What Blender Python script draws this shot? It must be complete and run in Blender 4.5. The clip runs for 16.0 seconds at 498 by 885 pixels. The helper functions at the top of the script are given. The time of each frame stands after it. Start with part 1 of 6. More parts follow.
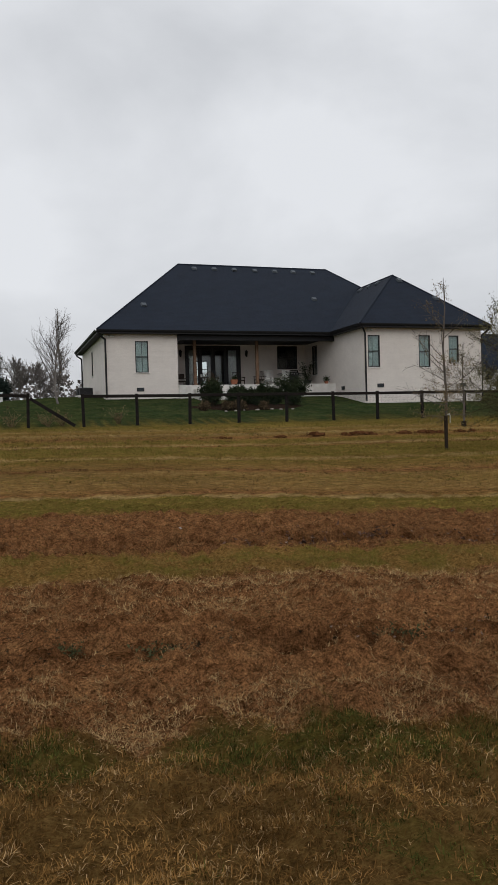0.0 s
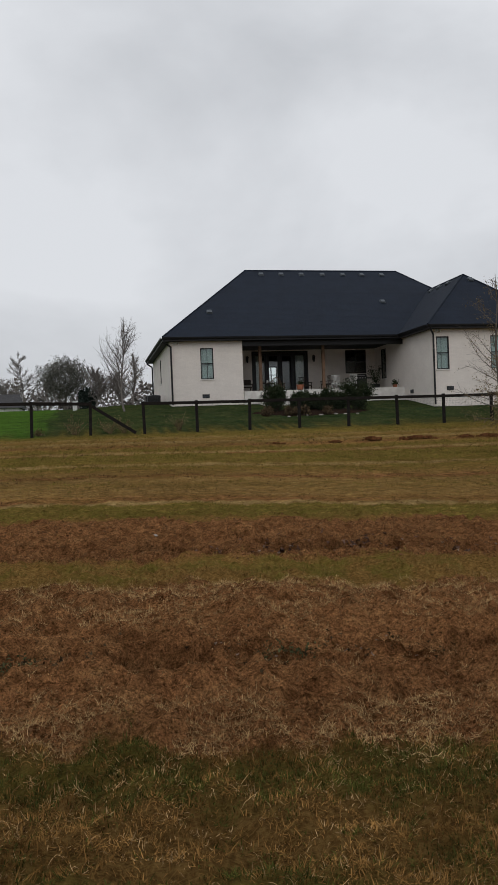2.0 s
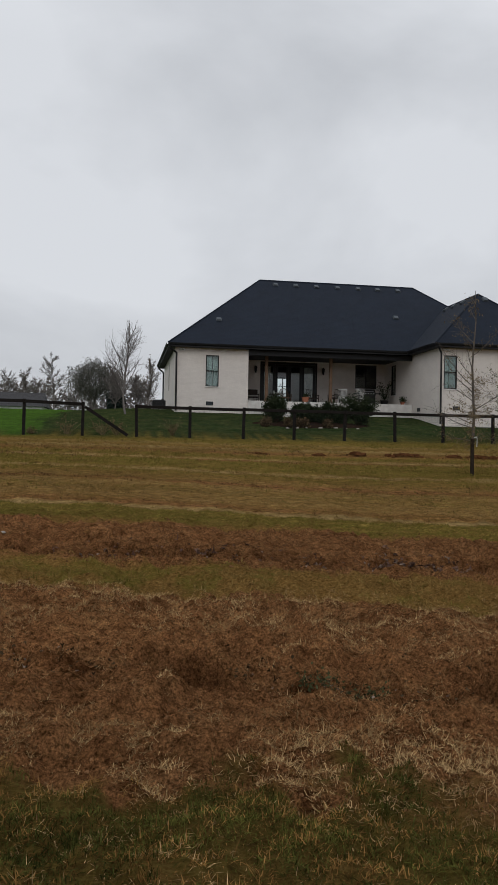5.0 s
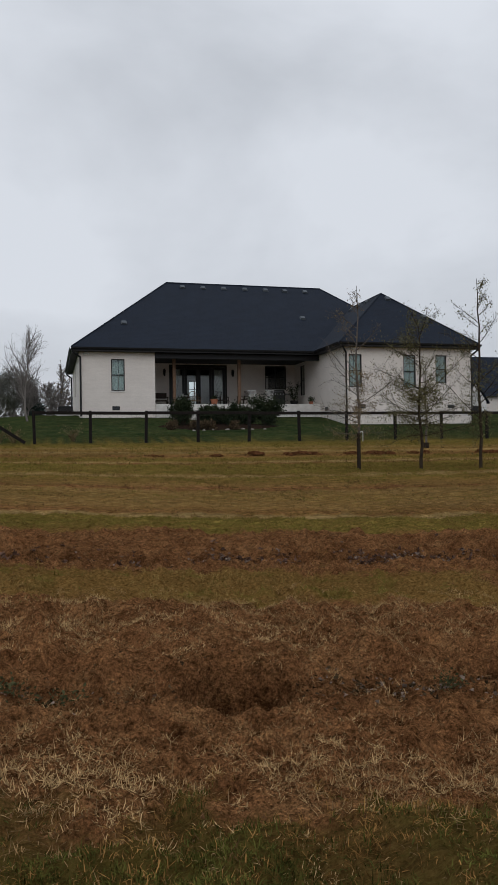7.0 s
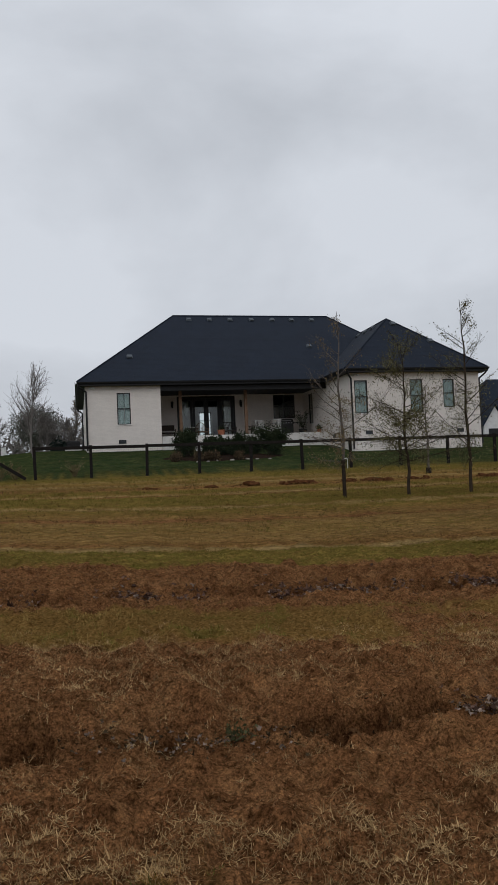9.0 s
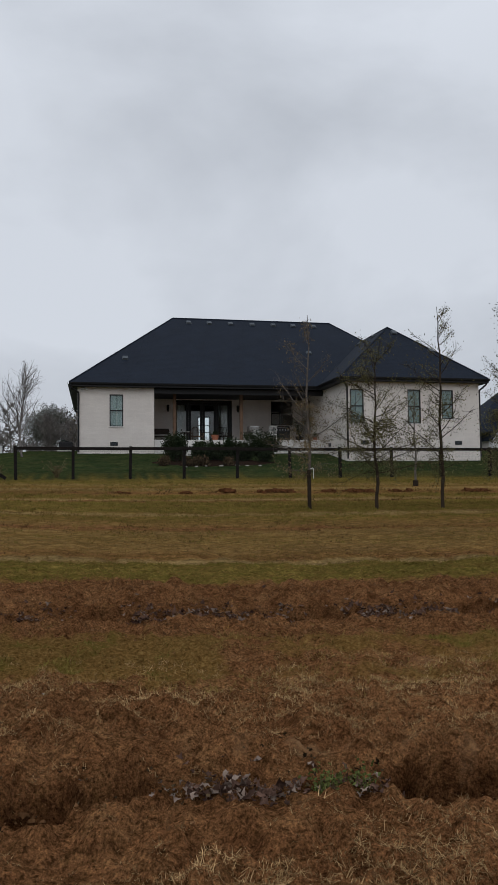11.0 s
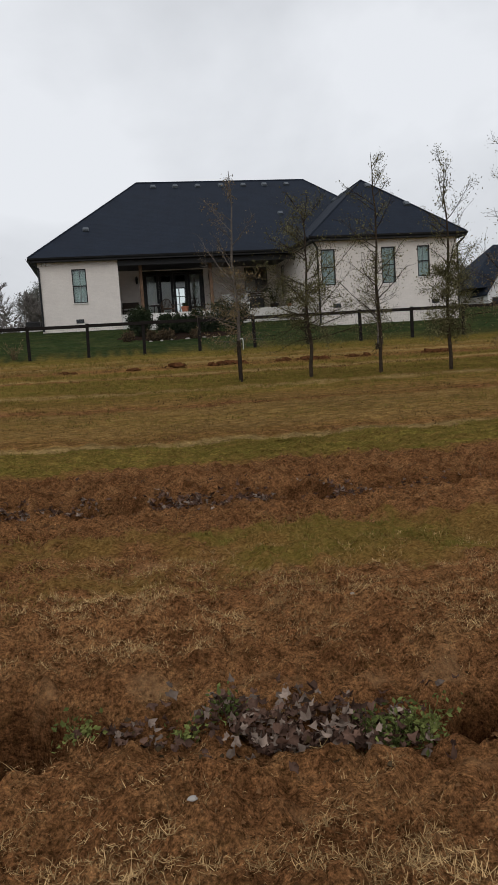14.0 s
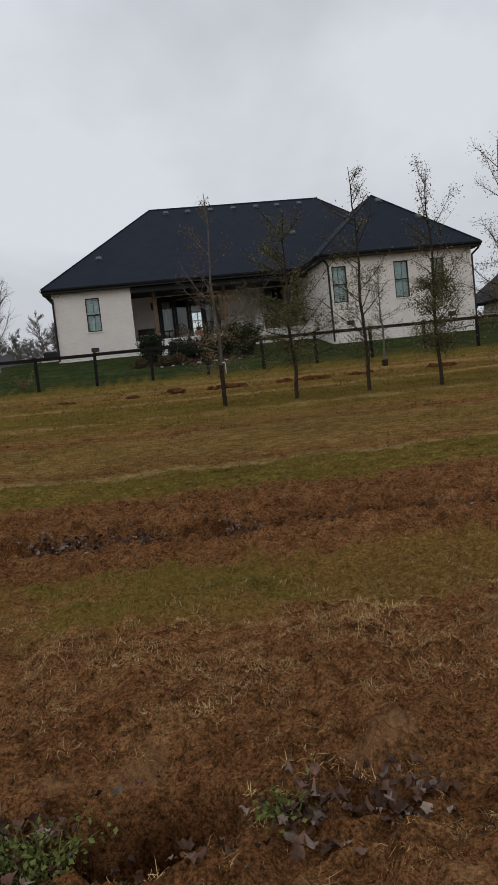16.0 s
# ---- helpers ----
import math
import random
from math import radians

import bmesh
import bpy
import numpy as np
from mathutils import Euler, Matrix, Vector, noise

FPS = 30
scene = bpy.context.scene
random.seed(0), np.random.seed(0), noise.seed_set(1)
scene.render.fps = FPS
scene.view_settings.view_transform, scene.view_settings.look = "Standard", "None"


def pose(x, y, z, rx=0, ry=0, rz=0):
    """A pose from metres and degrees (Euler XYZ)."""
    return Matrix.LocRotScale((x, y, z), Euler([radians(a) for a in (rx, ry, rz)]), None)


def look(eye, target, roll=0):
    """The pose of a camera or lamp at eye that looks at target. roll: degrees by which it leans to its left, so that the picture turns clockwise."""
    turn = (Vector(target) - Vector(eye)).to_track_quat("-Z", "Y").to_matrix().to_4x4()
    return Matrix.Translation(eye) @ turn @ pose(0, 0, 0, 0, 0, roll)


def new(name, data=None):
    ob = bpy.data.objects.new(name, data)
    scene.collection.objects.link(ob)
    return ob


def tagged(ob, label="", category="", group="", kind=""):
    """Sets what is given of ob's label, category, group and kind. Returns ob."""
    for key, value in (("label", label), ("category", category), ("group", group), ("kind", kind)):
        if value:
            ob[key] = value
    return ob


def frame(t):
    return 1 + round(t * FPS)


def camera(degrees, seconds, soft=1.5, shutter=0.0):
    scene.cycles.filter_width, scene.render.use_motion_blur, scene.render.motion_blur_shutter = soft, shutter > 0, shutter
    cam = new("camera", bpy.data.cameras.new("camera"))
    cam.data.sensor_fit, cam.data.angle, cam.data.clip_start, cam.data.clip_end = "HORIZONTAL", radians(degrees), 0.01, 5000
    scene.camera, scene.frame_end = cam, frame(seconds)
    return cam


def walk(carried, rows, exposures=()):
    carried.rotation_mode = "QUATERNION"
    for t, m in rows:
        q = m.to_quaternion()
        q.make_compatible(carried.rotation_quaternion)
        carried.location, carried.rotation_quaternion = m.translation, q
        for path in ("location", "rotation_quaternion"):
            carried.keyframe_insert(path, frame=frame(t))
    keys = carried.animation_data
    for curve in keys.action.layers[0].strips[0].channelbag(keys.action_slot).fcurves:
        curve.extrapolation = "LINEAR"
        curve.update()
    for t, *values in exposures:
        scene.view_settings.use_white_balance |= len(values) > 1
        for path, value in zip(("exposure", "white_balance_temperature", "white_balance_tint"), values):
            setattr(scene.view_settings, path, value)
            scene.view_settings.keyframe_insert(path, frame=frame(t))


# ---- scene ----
cam = camera(36.3, 16.0)
PATH = [
    (0, (0.249, 1.553, 1.389), (0.861, 3.457, 1.343), -1.6),
    (0.5, (0.529, 1.547, 1.374), (1.101, 3.463, 1.324), -1.5),
    (1, (0.827, 1.581, 1.353), (1.352, 3.511, 1.329), -1.7),
    (1.5, (1.11, 1.541, 1.336), (1.545, 3.493, 1.305), -1.9),
    (2, (1.38, 1.536, 1.332), (1.779, 3.496, 1.309), -2.2),
    (2.5, (1.7, 1.61, 1.333), (2.132, 3.563, 1.332), -0.4),
    (3, (2.003, 1.597, 1.286), (2.359, 3.565, 1.311), -0.6),
    (3.5, (2.294, 1.521, 1.318), (2.596, 3.498, 1.334), -0.8),
    (4, (2.582, 1.552, 1.287), (2.972, 3.514, 1.289), -1.6),
    (4.2, (2.693, 1.550, 1.280), (3.088, 3.510, 1.268), -0.5),
    (6.3, (3.800, 1.585, 1.115), (4.076, 3.565, 1.169), 1.1),
    (6.5, (3.915, 1.602, 1.105), (4.429, 3.534, 1.141), -0.0),
    (7, (4.243, 1.688, 1.104), (4.751, 3.622, 1.124), -0.9),
    (7.5, (4.533, 1.749, 1.081), (5.212, 3.63, 1.116), -1.9),
    (8, (4.833, 1.83, 1.082), (5.498, 3.714, 1.171), -2.0),
    (8.5, (5.111, 1.688, 1.08), (5.776, 3.57, 1.209), -3.1),
    (9, (5.413, 1.683, 1.073), (5.855, 3.631, 1.174), -2.5),
    (9.2, (5.542, 1.690, 1.073), (5.994, 3.636, 1.173), -2.3),
    (11.3, (7.063, 2.199, 1.094), (7.434, 4.160, 1.222), 0.4),
    (11.5, (7.192, 2.233, 1.099), (7.552, 4.195, 1.24), 1.1),
    (12, (7.468, 2.24, 1.09), (7.963, 4.175, 1.208), -0.1),
    (12.5, (7.775, 2.351, 1.143), (8.19, 4.285, 0.845), -1.4),
    (13, (8.121, 2.427, 1.105), (8.65, 4.333, 0.811), -2.4),
    (13.5, (8.424, 2.46, 1.155), (8.953, 4.371, 0.898), -2.1),
    (14, (8.805, 2.527, 1.111), (9.176, 4.479, 0.887), -3.7),
    (14.5, (9.124, 2.57, 1.121), (9.43, 4.532, 0.885), -4.1),
    (15, (9.476, 2.708, 1.11), (9.729, 4.674, 0.847), -4.7),
    (15.5, (9.778, 2.727, 1.09), (10.03, 4.699, 0.877), -6.0),
    (16, (10.13, 2.75, 1.081), (10.401, 4.725, 0.918), -6.1),
]
EXPOSURES = [(0.0, 0.03, 6450, 10), (3.0, -0.1, 6400, 10), (6.5, -0.12, 6250, 10), (7.0, -0.1, 6200, 10), (7.5, -0.05, 6200, 10), (8.0, -0.18, 6150, 10), (8.5, -0.26, 6150, 10), (9.0, -0.18, 6200, 10), (11.5, -0.18, 6100, 10), (12.0, -0.22, 6250, 10), (12.5, 0.2, 6400, 10), (13.0, 0.27, 6400, 10), (14.0, 0.11, 6400, 10), (14.5, 0.30, 6450, 10), (15.0, 0.22, 6500, 10), (15.5, 0.26, 6450, 10), (16.0, -0.12, 6300, 10)]
walk(cam, [(t, look(eye, target, roll)) for t, eye, target, roll in PATH], EXPOSURES)

# ---- world and sun ----
def node(nt, kind, **vals):
    n = nt.nodes.new(kind)
    for k, v in vals.items():
        n.inputs[k].default_value = v
    return n


world = bpy.data.worlds.new("overcast_sky")
scene.world = world
world.use_nodes = True
wt = world.node_tree
wt.nodes.clear()
w_out = wt.nodes.new("ShaderNodeOutputWorld")
w_bg = wt.nodes.new("ShaderNodeBackground")
w_sky = wt.nodes.new("ShaderNodeTexSky")
w_sky.sky_type, w_sky.sun_disc = "NISHITA", False
w_sky.sun_elevation, w_sky.sun_rotation = radians(38), radians(200)
w_sky.dust_density, w_sky.air_density = 4.0, 1.0
w_dim = wt.nodes.new("ShaderNodeVectorMath")
w_dim.operation = "SCALE"
w_dim.inputs["Scale"].default_value = 0.1
w_tc = wt.nodes.new("ShaderNodeTexCoord")
w_map = wt.nodes.new("ShaderNodeMapping")
w_map.inputs["Scale"].default_value = (1.0, 1.0, 1.9)
w_n1 = node(wt, "ShaderNodeTexNoise", Scale=1.7, Detail=8.0, Roughness=0.5, Distortion=0.25)
w_ramp = wt.nodes.new("ShaderNodeValToRGB")
w_ramp.color_ramp.elements[0].position, w_ramp.color_ramp.elements[0].color = 0.30, (0.43, 0.445, 0.47, 1)
w_ramp.color_ramp.elements[1].position, w_ramp.color_ramp.elements[1].color = 0.66, (0.77, 0.785, 0.81, 1)
w_sep = wt.nodes.new("ShaderNodeSeparateXYZ")
w_elev = wt.nodes.new("ShaderNodeMapRange")
w_elev.inputs["From Min"].default_value, w_elev.inputs["From Max"].default_value = 0.45, 1.0
w_elev.inputs["To Min"].default_value, w_elev.inputs["To Max"].default_value = 1.0, 1.5
w_cl = wt.nodes.new("ShaderNodeVectorMath")
w_cl.operation = "SCALE"
w_mix = wt.nodes.new("ShaderNodeMixRGB")
w_mix.inputs["Fac"].default_value = 0.96
wl = wt.links.new
wl(w_tc.outputs["Generated"], w_map.inputs["Vector"])
wl(w_map.outputs["Vector"], w_n1.inputs["Vector"])
wl(w_n1.outputs["Fac"], w_ramp.inputs["Fac"])
wl(w_tc.outputs["Generated"], w_sep.inputs["Vector"])
wl(w_sep.outputs["Z"], w_elev.inputs["Value"])
wl(w_ramp.outputs["Color"], w_cl.inputs[0])
wl(w_elev.outputs["Result"], w_cl.inputs["Scale"])
wl(w_sky.outputs["Color"], w_dim.inputs[0])
wl(w_dim.outputs["Vector"], w_mix.inputs["Color1"])
wl(w_cl.outputs["Vector"], w_mix.inputs["Color2"])
wl(w_mix.outputs["Color"], w_bg.inputs["Color"])
w_bg.inputs["Strength"].default_value = 1.0
wl(w_bg.outputs["Background"], w_out.inputs["Surface"])

sun = new("sun", bpy.data.lights.new("sun", "SUN"))
sun.data.energy, sun.data.angle, sun.data.color = 0.6, radians(40), (1.0, 0.97, 0.93)
sun.matrix_world = look((0, 0, 30), (0.34 * 20, 0.94 * 20, 30 - 15.6))


# ---- materials ----
def material(name, base, other=None, scale=6.0, rough=0.85, bump=0.0, bump_scale=40.0, metal=0.0, island=0.0, fine=0.0, coords="Object", spec=0.3, contrast=(0.35, 0.65)):
    """A surface that varies between two colours at two scales, with fine relief."""
    m = bpy.data.materials.new(name)
    m.use_nodes = True
    nt = m.node_tree
    b = nt.nodes["Principled BSDF"]
    b.inputs["Roughness"].default_value, b.inputs["Metallic"].default_value = rough, metal
    b.inputs["Specular IOR Level"].default_value = spec
    tc = nt.nodes.new("ShaderNodeTexCoord")
    big = node(nt, "ShaderNodeTexNoise", Scale=scale, Detail=6.0, Roughness=0.6)
    nt.links.new(tc.outputs[coords], big.inputs["Vector"])
    ramp = nt.nodes.new("ShaderNodeValToRGB")
    other = other or tuple(c * 0.75 for c in base)
    ramp.color_ramp.elements[0].position, ramp.color_ramp.elements[0].color = contrast[0], (*other, 1)
    ramp.color_ramp.elements[1].position, ramp.color_ramp.elements[1].color = contrast[1], (*base, 1)
    nt.links.new(big.outputs["Fac"], ramp.inputs["Fac"])
    colour = ramp.outputs["Color"]
    if island or fine:
        hsv = nt.nodes.new("ShaderNodeHueSaturation")
        nt.links.new(colour, hsv.inputs["Color"])
        rng = nt.nodes.new("ShaderNodeMapRange")
        amount = island or fine
        rng.inputs["To Min"].default_value, rng.inputs["To Max"].default_value = 1 - amount, 1 + amount
        if island:
            geo = nt.nodes.new("ShaderNodeNewGeometry")
            nt.links.new(geo.outputs["Random Per Island"], rng.inputs["Value"])
        else:
            small = node(nt, "ShaderNodeTexNoise", Scale=scale * 14, Detail=3.0)
            nt.links.new(tc.outputs[coords], small.inputs["Vector"])
            nt.links.new(small.outputs["Fac"], rng.inputs["Value"])
        nt.links.new(rng.outputs["Result"], hsv.inputs["Value"])
        colour = hsv.outputs["Color"]
    nt.links.new(colour, b.inputs["Base Color"])
    if bump:
        relief = node(nt, "ShaderNodeTexNoise", Scale=bump_scale, Detail=5.0)
        nt.links.new(tc.outputs[coords], relief.inputs["Vector"])
        bp = node(nt, "ShaderNodeBump", Strength=bump, Distance=0.02)
        nt.links.new(relief.outputs["Fac"], bp.inputs["Height"])
        nt.links.new(bp.outputs["Normal"], b.inputs["Normal"])
    return m


def brick_material(name, base, other, mortar, width=0.21, height=0.075, bump=0.5, rough=0.8, offset=0.5, mortar_size=0.006):
    """Courses of bricks or shingles laid along the wall, seen mostly as relief."""
    m = material(name, base, other, scale=1.2, rough=rough, fine=0.08)
    nt = m.node_tree
    b = nt.nodes["Principled BSDF"]
    tc = nt.nodes.new("ShaderNodeTexCoord")
    sep = nt.nodes.new("ShaderNodeSeparateXYZ")
    add = nt.nodes.new("ShaderNodeMath")
    comb = nt.nodes.new("ShaderNodeCombineXYZ")
    nt.links.new(tc.outputs["Object"], sep.inputs["Vector"])
    nt.links.new(sep.outputs["X"], add.inputs[0])
    nt.links.new(sep.outputs["Y"], add.inputs[1])
    nt.links.new(add.outputs["Value"], comb.inputs["X"])
    nt.links.new(sep.outputs["Z"], comb.inputs["Y"])
    br = node(nt, "ShaderNodeTexBrick", Scale=1.0)
    br.inputs["Brick Width"].default_value, br.inputs["Row Height"].default_value = width, height
    br.inputs["Mortar Size"].default_value = mortar_size
    br.offset = offset
    br.inputs["Color1"].default_value, br.inputs["Color2"].default_value, br.inputs["Mortar"].default_value = (1, 1, 1, 1), (0.955, 0.955, 0.955, 1), (*mortar, 1)
    nt.links.new(comb.outputs["Vector"], br.inputs["Vector"])
    mul = nt.nodes.new("ShaderNodeMixRGB")
    mul.blend_type = "MULTIPLY"
    mul.inputs["Fac"].default_value = 1.0
    old = b.inputs["Base Color"].links[0].from_socket
    nt.links.new(old, mul.inputs["Color1"])
    nt.links.new(br.outputs["Color"], mul.inputs["Color2"])
    nt.links.new(mul.outputs["Color"], b.inputs["Base Color"])
    bp = node(nt, "ShaderNodeBump", Strength=bump, Distance=0.01)
    nt.links.new(br.outputs["Fac"], bp.inputs["Height"])
    bp.invert = True
    nt.links.new(bp.outputs["Normal"], b.inputs["Normal"])
    return m


def glass_material(name, tint, rough=0.04):
    m = bpy.data.materials.new(name)
    m.use_nodes = True
    nt = m.node_tree
    b = nt.nodes["Principled BSDF"]
    tc = nt.nodes.new("ShaderNodeTexCoord")
    wave = node(nt, "ShaderNodeTexNoise", Scale=1.3, Detail=2.0)
    nt.links.new(tc.outputs["Object"], wave.inputs["Vector"])
    bp = node(nt, "ShaderNodeBump", Strength=0.08, Distance=0.05)
    nt.links.new(wave.outputs["Fac"], bp.inputs["Height"])
    nt.links.new(bp.outputs["Normal"], b.inputs["Normal"])
    b.inputs["Base Color"].default_value = (*tint, 1)
    b.inputs["Roughness"].default_value = rough
    b.inputs["IOR"].default_value = 1.5
    b.inputs["Transmission Weight"].default_value = 1.0
    return m


M_BRICK = brick_material("white_painted_brick", (0.73, 0.675, 0.625), (0.68, 0.625, 0.58), (0.93, 0.93, 0.93), bump=0.3)
M_ROOF = brick_material("charcoal_shingles", (0.0085, 0.0150, 0.0285), (0.006, 0.0108, 0.0215), (0.6, 0.6, 0.6), width=0.33, height=0.1, bump=0.5, rough=0.9, mortar_size=0.008)
M_TRIM = material("black_trim", (0.012, 0.012, 0.014), (0.008, 0.008, 0.009), rough=0.5, fine=0.1)
M_SOFFIT = material("dark_soffit", (0.03, 0.03, 0.032), rough=0.7, fine=0.1)
M_FRAME = material("black_window_frame", (0.010, 0.010, 0.011), rough=0.4, fine=0.1)
M_GLASS = glass_material("window_glass", (0.86, 0.95, 0.93))
M_CURTAIN = material("pale_window_blind", (0.24, 0.30, 0.29), (0.18, 0.23, 0.23), scale=9.0, rough=0.9, fine=0.06)
# near-black colour carries the dimness of the rooms behind the glass
M_DARKROOM = material("shade_dark_room_wall", (0.06, 0.057, 0.054), rough=0.9, fine=0.1)
M_CONCRETE = material("pale_concrete", (0.62, 0.60, 0.57), (0.5, 0.48, 0.45), scale=3.0, rough=0.9, bump=0.2)
M_POSTWOOD = material("stained_porch_wood", (0.17, 0.10, 0.06), (0.11, 0.065, 0.04), scale=5.0, rough=0.7, fine=0.15)
M_VENT = material("galvanised_roof_vent", (0.09, 0.105, 0.12), rough=0.6, metal=0.2, fine=0.1)
M_FENCE = material("black_stained_fence_wood", (0.013, 0.011, 0.010), (0.022, 0.019, 0.017), scale=8.0, rough=0.9, spec=0.05, bump=0.4, fine=0.2)
M_WIRE = material("dark_fence_wire", (0.02, 0.022, 0.022), rough=0.6, metal=0.5)
M_BARK = material("young_bark", (0.056, 0.041, 0.029), (0.030, 0.023, 0.017), scale=12.0, rough=0.95, spec=0.0, bump=0.4, fine=0.2)
M_PALEBARK = material("pale_grey_bark", (0.15, 0.13, 0.112), (0.085, 0.073, 0.064), scale=12.0, rough=0.9, bump=0.3, fine=0.2, spec=0.0)
M_GUARD = material("dark_trunk_guard", (0.026, 0.020, 0.015), (0.042, 0.032, 0.024), scale=10.0, rough=0.8, fine=0.2, spec=0.0)
M_WHITE = material("white_plastic", (0.7, 0.7, 0.68), rough=0.5, fine=0.05)
M_LEAF_OLIVE = material("olive_leaves", (0.165, 0.150, 0.072), (0.092, 0.088, 0.042), scale=1.6, rough=0.8, island=0.4, spec=0.0)
M_LEAF_RUST = material("withered_leaves", (0.215, 0.160, 0.088), (0.130, 0.098, 0.052), scale=1.5, rough=0.85, island=0.4, spec=0.0)
M_LEAF_DARK = material("dark_evergreen_leaves", (0.042, 0.052, 0.028), (0.018, 0.027, 0.014), scale=2.0, rough=0.8, island=0.4, spec=0.0)
# dull leaf tone lifted towards grey: distance haze is in the colour
M_LEAF_FAR = material("dull_hazed_far_leaves", (0.150, 0.146, 0.128), (0.098, 0.097, 0.088), scale=0.3, rough=0.85, island=0.4, spec=0.0)
# bark grey made paler to hold the haze over far trees
M_TWIG_FAR = material("hazed_grey_winter_twigs", (0.20, 0.178, 0.165), (0.14, 0.124, 0.116), scale=0.4, rough=0.9, island=0.3, spec=0.0)

# ---- building helpers ----
def part(name, bm, mat, parent=None, label=""):
    """Links a bmesh as one mesh object under a thing or a part; its vertices are in world places."""
    me = bpy.data.meshes.new(name)
    bm.to_mesh(me)
    bm.free()
    me.materials.append(mat)
    ob = new(name, me)
    if parent is not None:
        ob.parent = parent
        ob.matrix_parent_inverse = parent_place(parent).inverted()
    if label:
        ob["label"] = label
    return ob


def parent_place(ob):
    m = ob.matrix_basis.copy()
    while ob.parent is not None:
        m = ob.parent.matrix_basis @ ob.matrix_parent_inverse @ m
        ob = ob.parent
    return m


def thing(name, place, label, category, group="", kind=""):
    ob = new(name)
    ob.matrix_basis = Matrix.Translation(place)
    return tagged(ob, label, category, group, kind)


def raw(name, verts, faces, mat, parent=None, label="", smooth=False):
    """A mesh from numpy arrays of vertices and quads or triangles."""
    me = bpy.data.meshes.new(name)
    verts = np.asarray(verts, np.float32)
    faces = np.asarray(faces, np.int32)
    n, k = faces.shape
    me.vertices.add(len(verts))
    me.vertices.foreach_set("co", verts.ravel())
    me.loops.add(n * k)
    me.loops.foreach_set("vertex_index", faces.ravel())
    me.polygons.add(n)
    me.polygons.foreach_set("loop_start", np.arange(0, n * k, k, dtype=np.int32))
    me.polygons.foreach_set("use_smooth", np.full(n, smooth))
    me.update(calc_edges=True)
    me.validate()
    me.materials.append(mat)
    ob = new(name, me)
    if parent is not None:
        ob.parent = parent
        ob.matrix_parent_inverse = parent_place(parent).inverted()
    if label:
        ob["label"] = label
    return ob


def box(bm, x0, x1, y0, y1, z0, z1, bevel=0.0):
    made = bmesh.ops.create_cube(bm, size=1.0, matrix=Matrix.Translation(((x0 + x1) / 2, (y0 + y1) / 2, (z0 + z1) / 2)) @ Matrix.Diagonal((abs(x1 - x0), abs(y1 - y0), abs(z1 - z0), 1)))
    if bevel:
        edges = {e for v in made["verts"] for e in v.link_edges}
        bmesh.ops.bevel(bm, geom=list(edges), offset=bevel, segments=2, affect="EDGES", profile=0.5)
    return bm


def boxes(*rows, bevel=0.0):
    bm = bmesh.new()
    for r in rows:
        box(bm, *r, bevel=bevel)
    return bm


def rod(bm, a, b, r0, r1=None, sides=10):
    a, b = Vector(a), Vector(b)
    d = b - a
    m = Matrix.Translation((a + b) / 2) @ d.to_track_quat("Z", "Y").to_matrix().to_4x4()
    bmesh.ops.create_cone(bm, cap_ends=True, segments=sides, radius1=r0, radius2=r0 if r1 is None else r1, depth=d.length, matrix=m)
    return bm


def rods(*rows, sides=10):
    bm = bmesh.new()
    for a, b, r in rows:
        rod(bm, a, b, r, r, sides)
    return bm


def wall(name, a, b, z0, z1, thick, openings, mat, parent):
    """A wall from a to b (its outer face lies to the right of that way) with openings (u0, u1, z0, z1) right through it."""
    a, b = Vector((*a, 0)), Vector((*b, 0))
    along = (b - a).normalized()
    inward = Vector((-along.y, along.x, 0))
    length = (b - a).length
    us = sorted({0.0, length, *(o[0] for o in openings), *(o[1] for o in openings)})
    zs = sorted({z0, z1, *(o[2] for o in openings), *(o[3] for o in openings)})
    bm = bmesh.new()
    grid = {}
    for i, u in enumerate(us):
        for j, z in enumerate(zs):
            for k in (0, 1):
                p = a + along * u + inward * (thick * k)
                grid[i, j, k] = bm.verts.new((p.x, p.y, z))
    def solid(i, j):
        if not (0 <= i < len(us) - 1 and 0 <= j < len(zs) - 1):
            return False
        u, z = (us[i] + us[i + 1]) / 2, (zs[j] + zs[j + 1]) / 2
        return not any(o[0] < u < o[1] and o[2] < z < o[3] for o in openings)
    for i in range(len(us) - 1):
        for j in range(len(zs) - 1):
            if not solid(i, j):
                continue
            g = grid
            bm.faces.new((g[i, j, 0], g[i + 1, j, 0], g[i + 1, j + 1, 0], g[i, j + 1, 0]))
            bm.faces.new((g[i, j, 1], g[i, j + 1, 1], g[i + 1, j + 1, 1], g[i + 1, j, 1]))
            if not solid(i - 1, j):
                bm.faces.new((g[i, j, 0], g[i, j + 1, 0], g[i, j + 1, 1], g[i, j, 1]))
            if not solid(i + 1, j):
                bm.faces.new((g[i + 1, j, 0], g[i + 1, j, 1], g[i + 1, j + 1, 1], g[i + 1, j + 1, 0]))
            if not solid(i, j - 1):
                bm.faces.new((g[i, j, 0], g[i, j, 1], g[i + 1, j, 1], g[i + 1, j, 0]))
            if not solid(i, j + 1):
                bm.faces.new((g[i, j + 1, 0], g[i + 1, j + 1, 0], g[i + 1, j + 1, 1], g[i, j + 1, 1]))
    for v in [v for v in bm.verts if not v.link_faces]:
        bm.verts.remove(v)
    return part(name, bm, mat, parent)


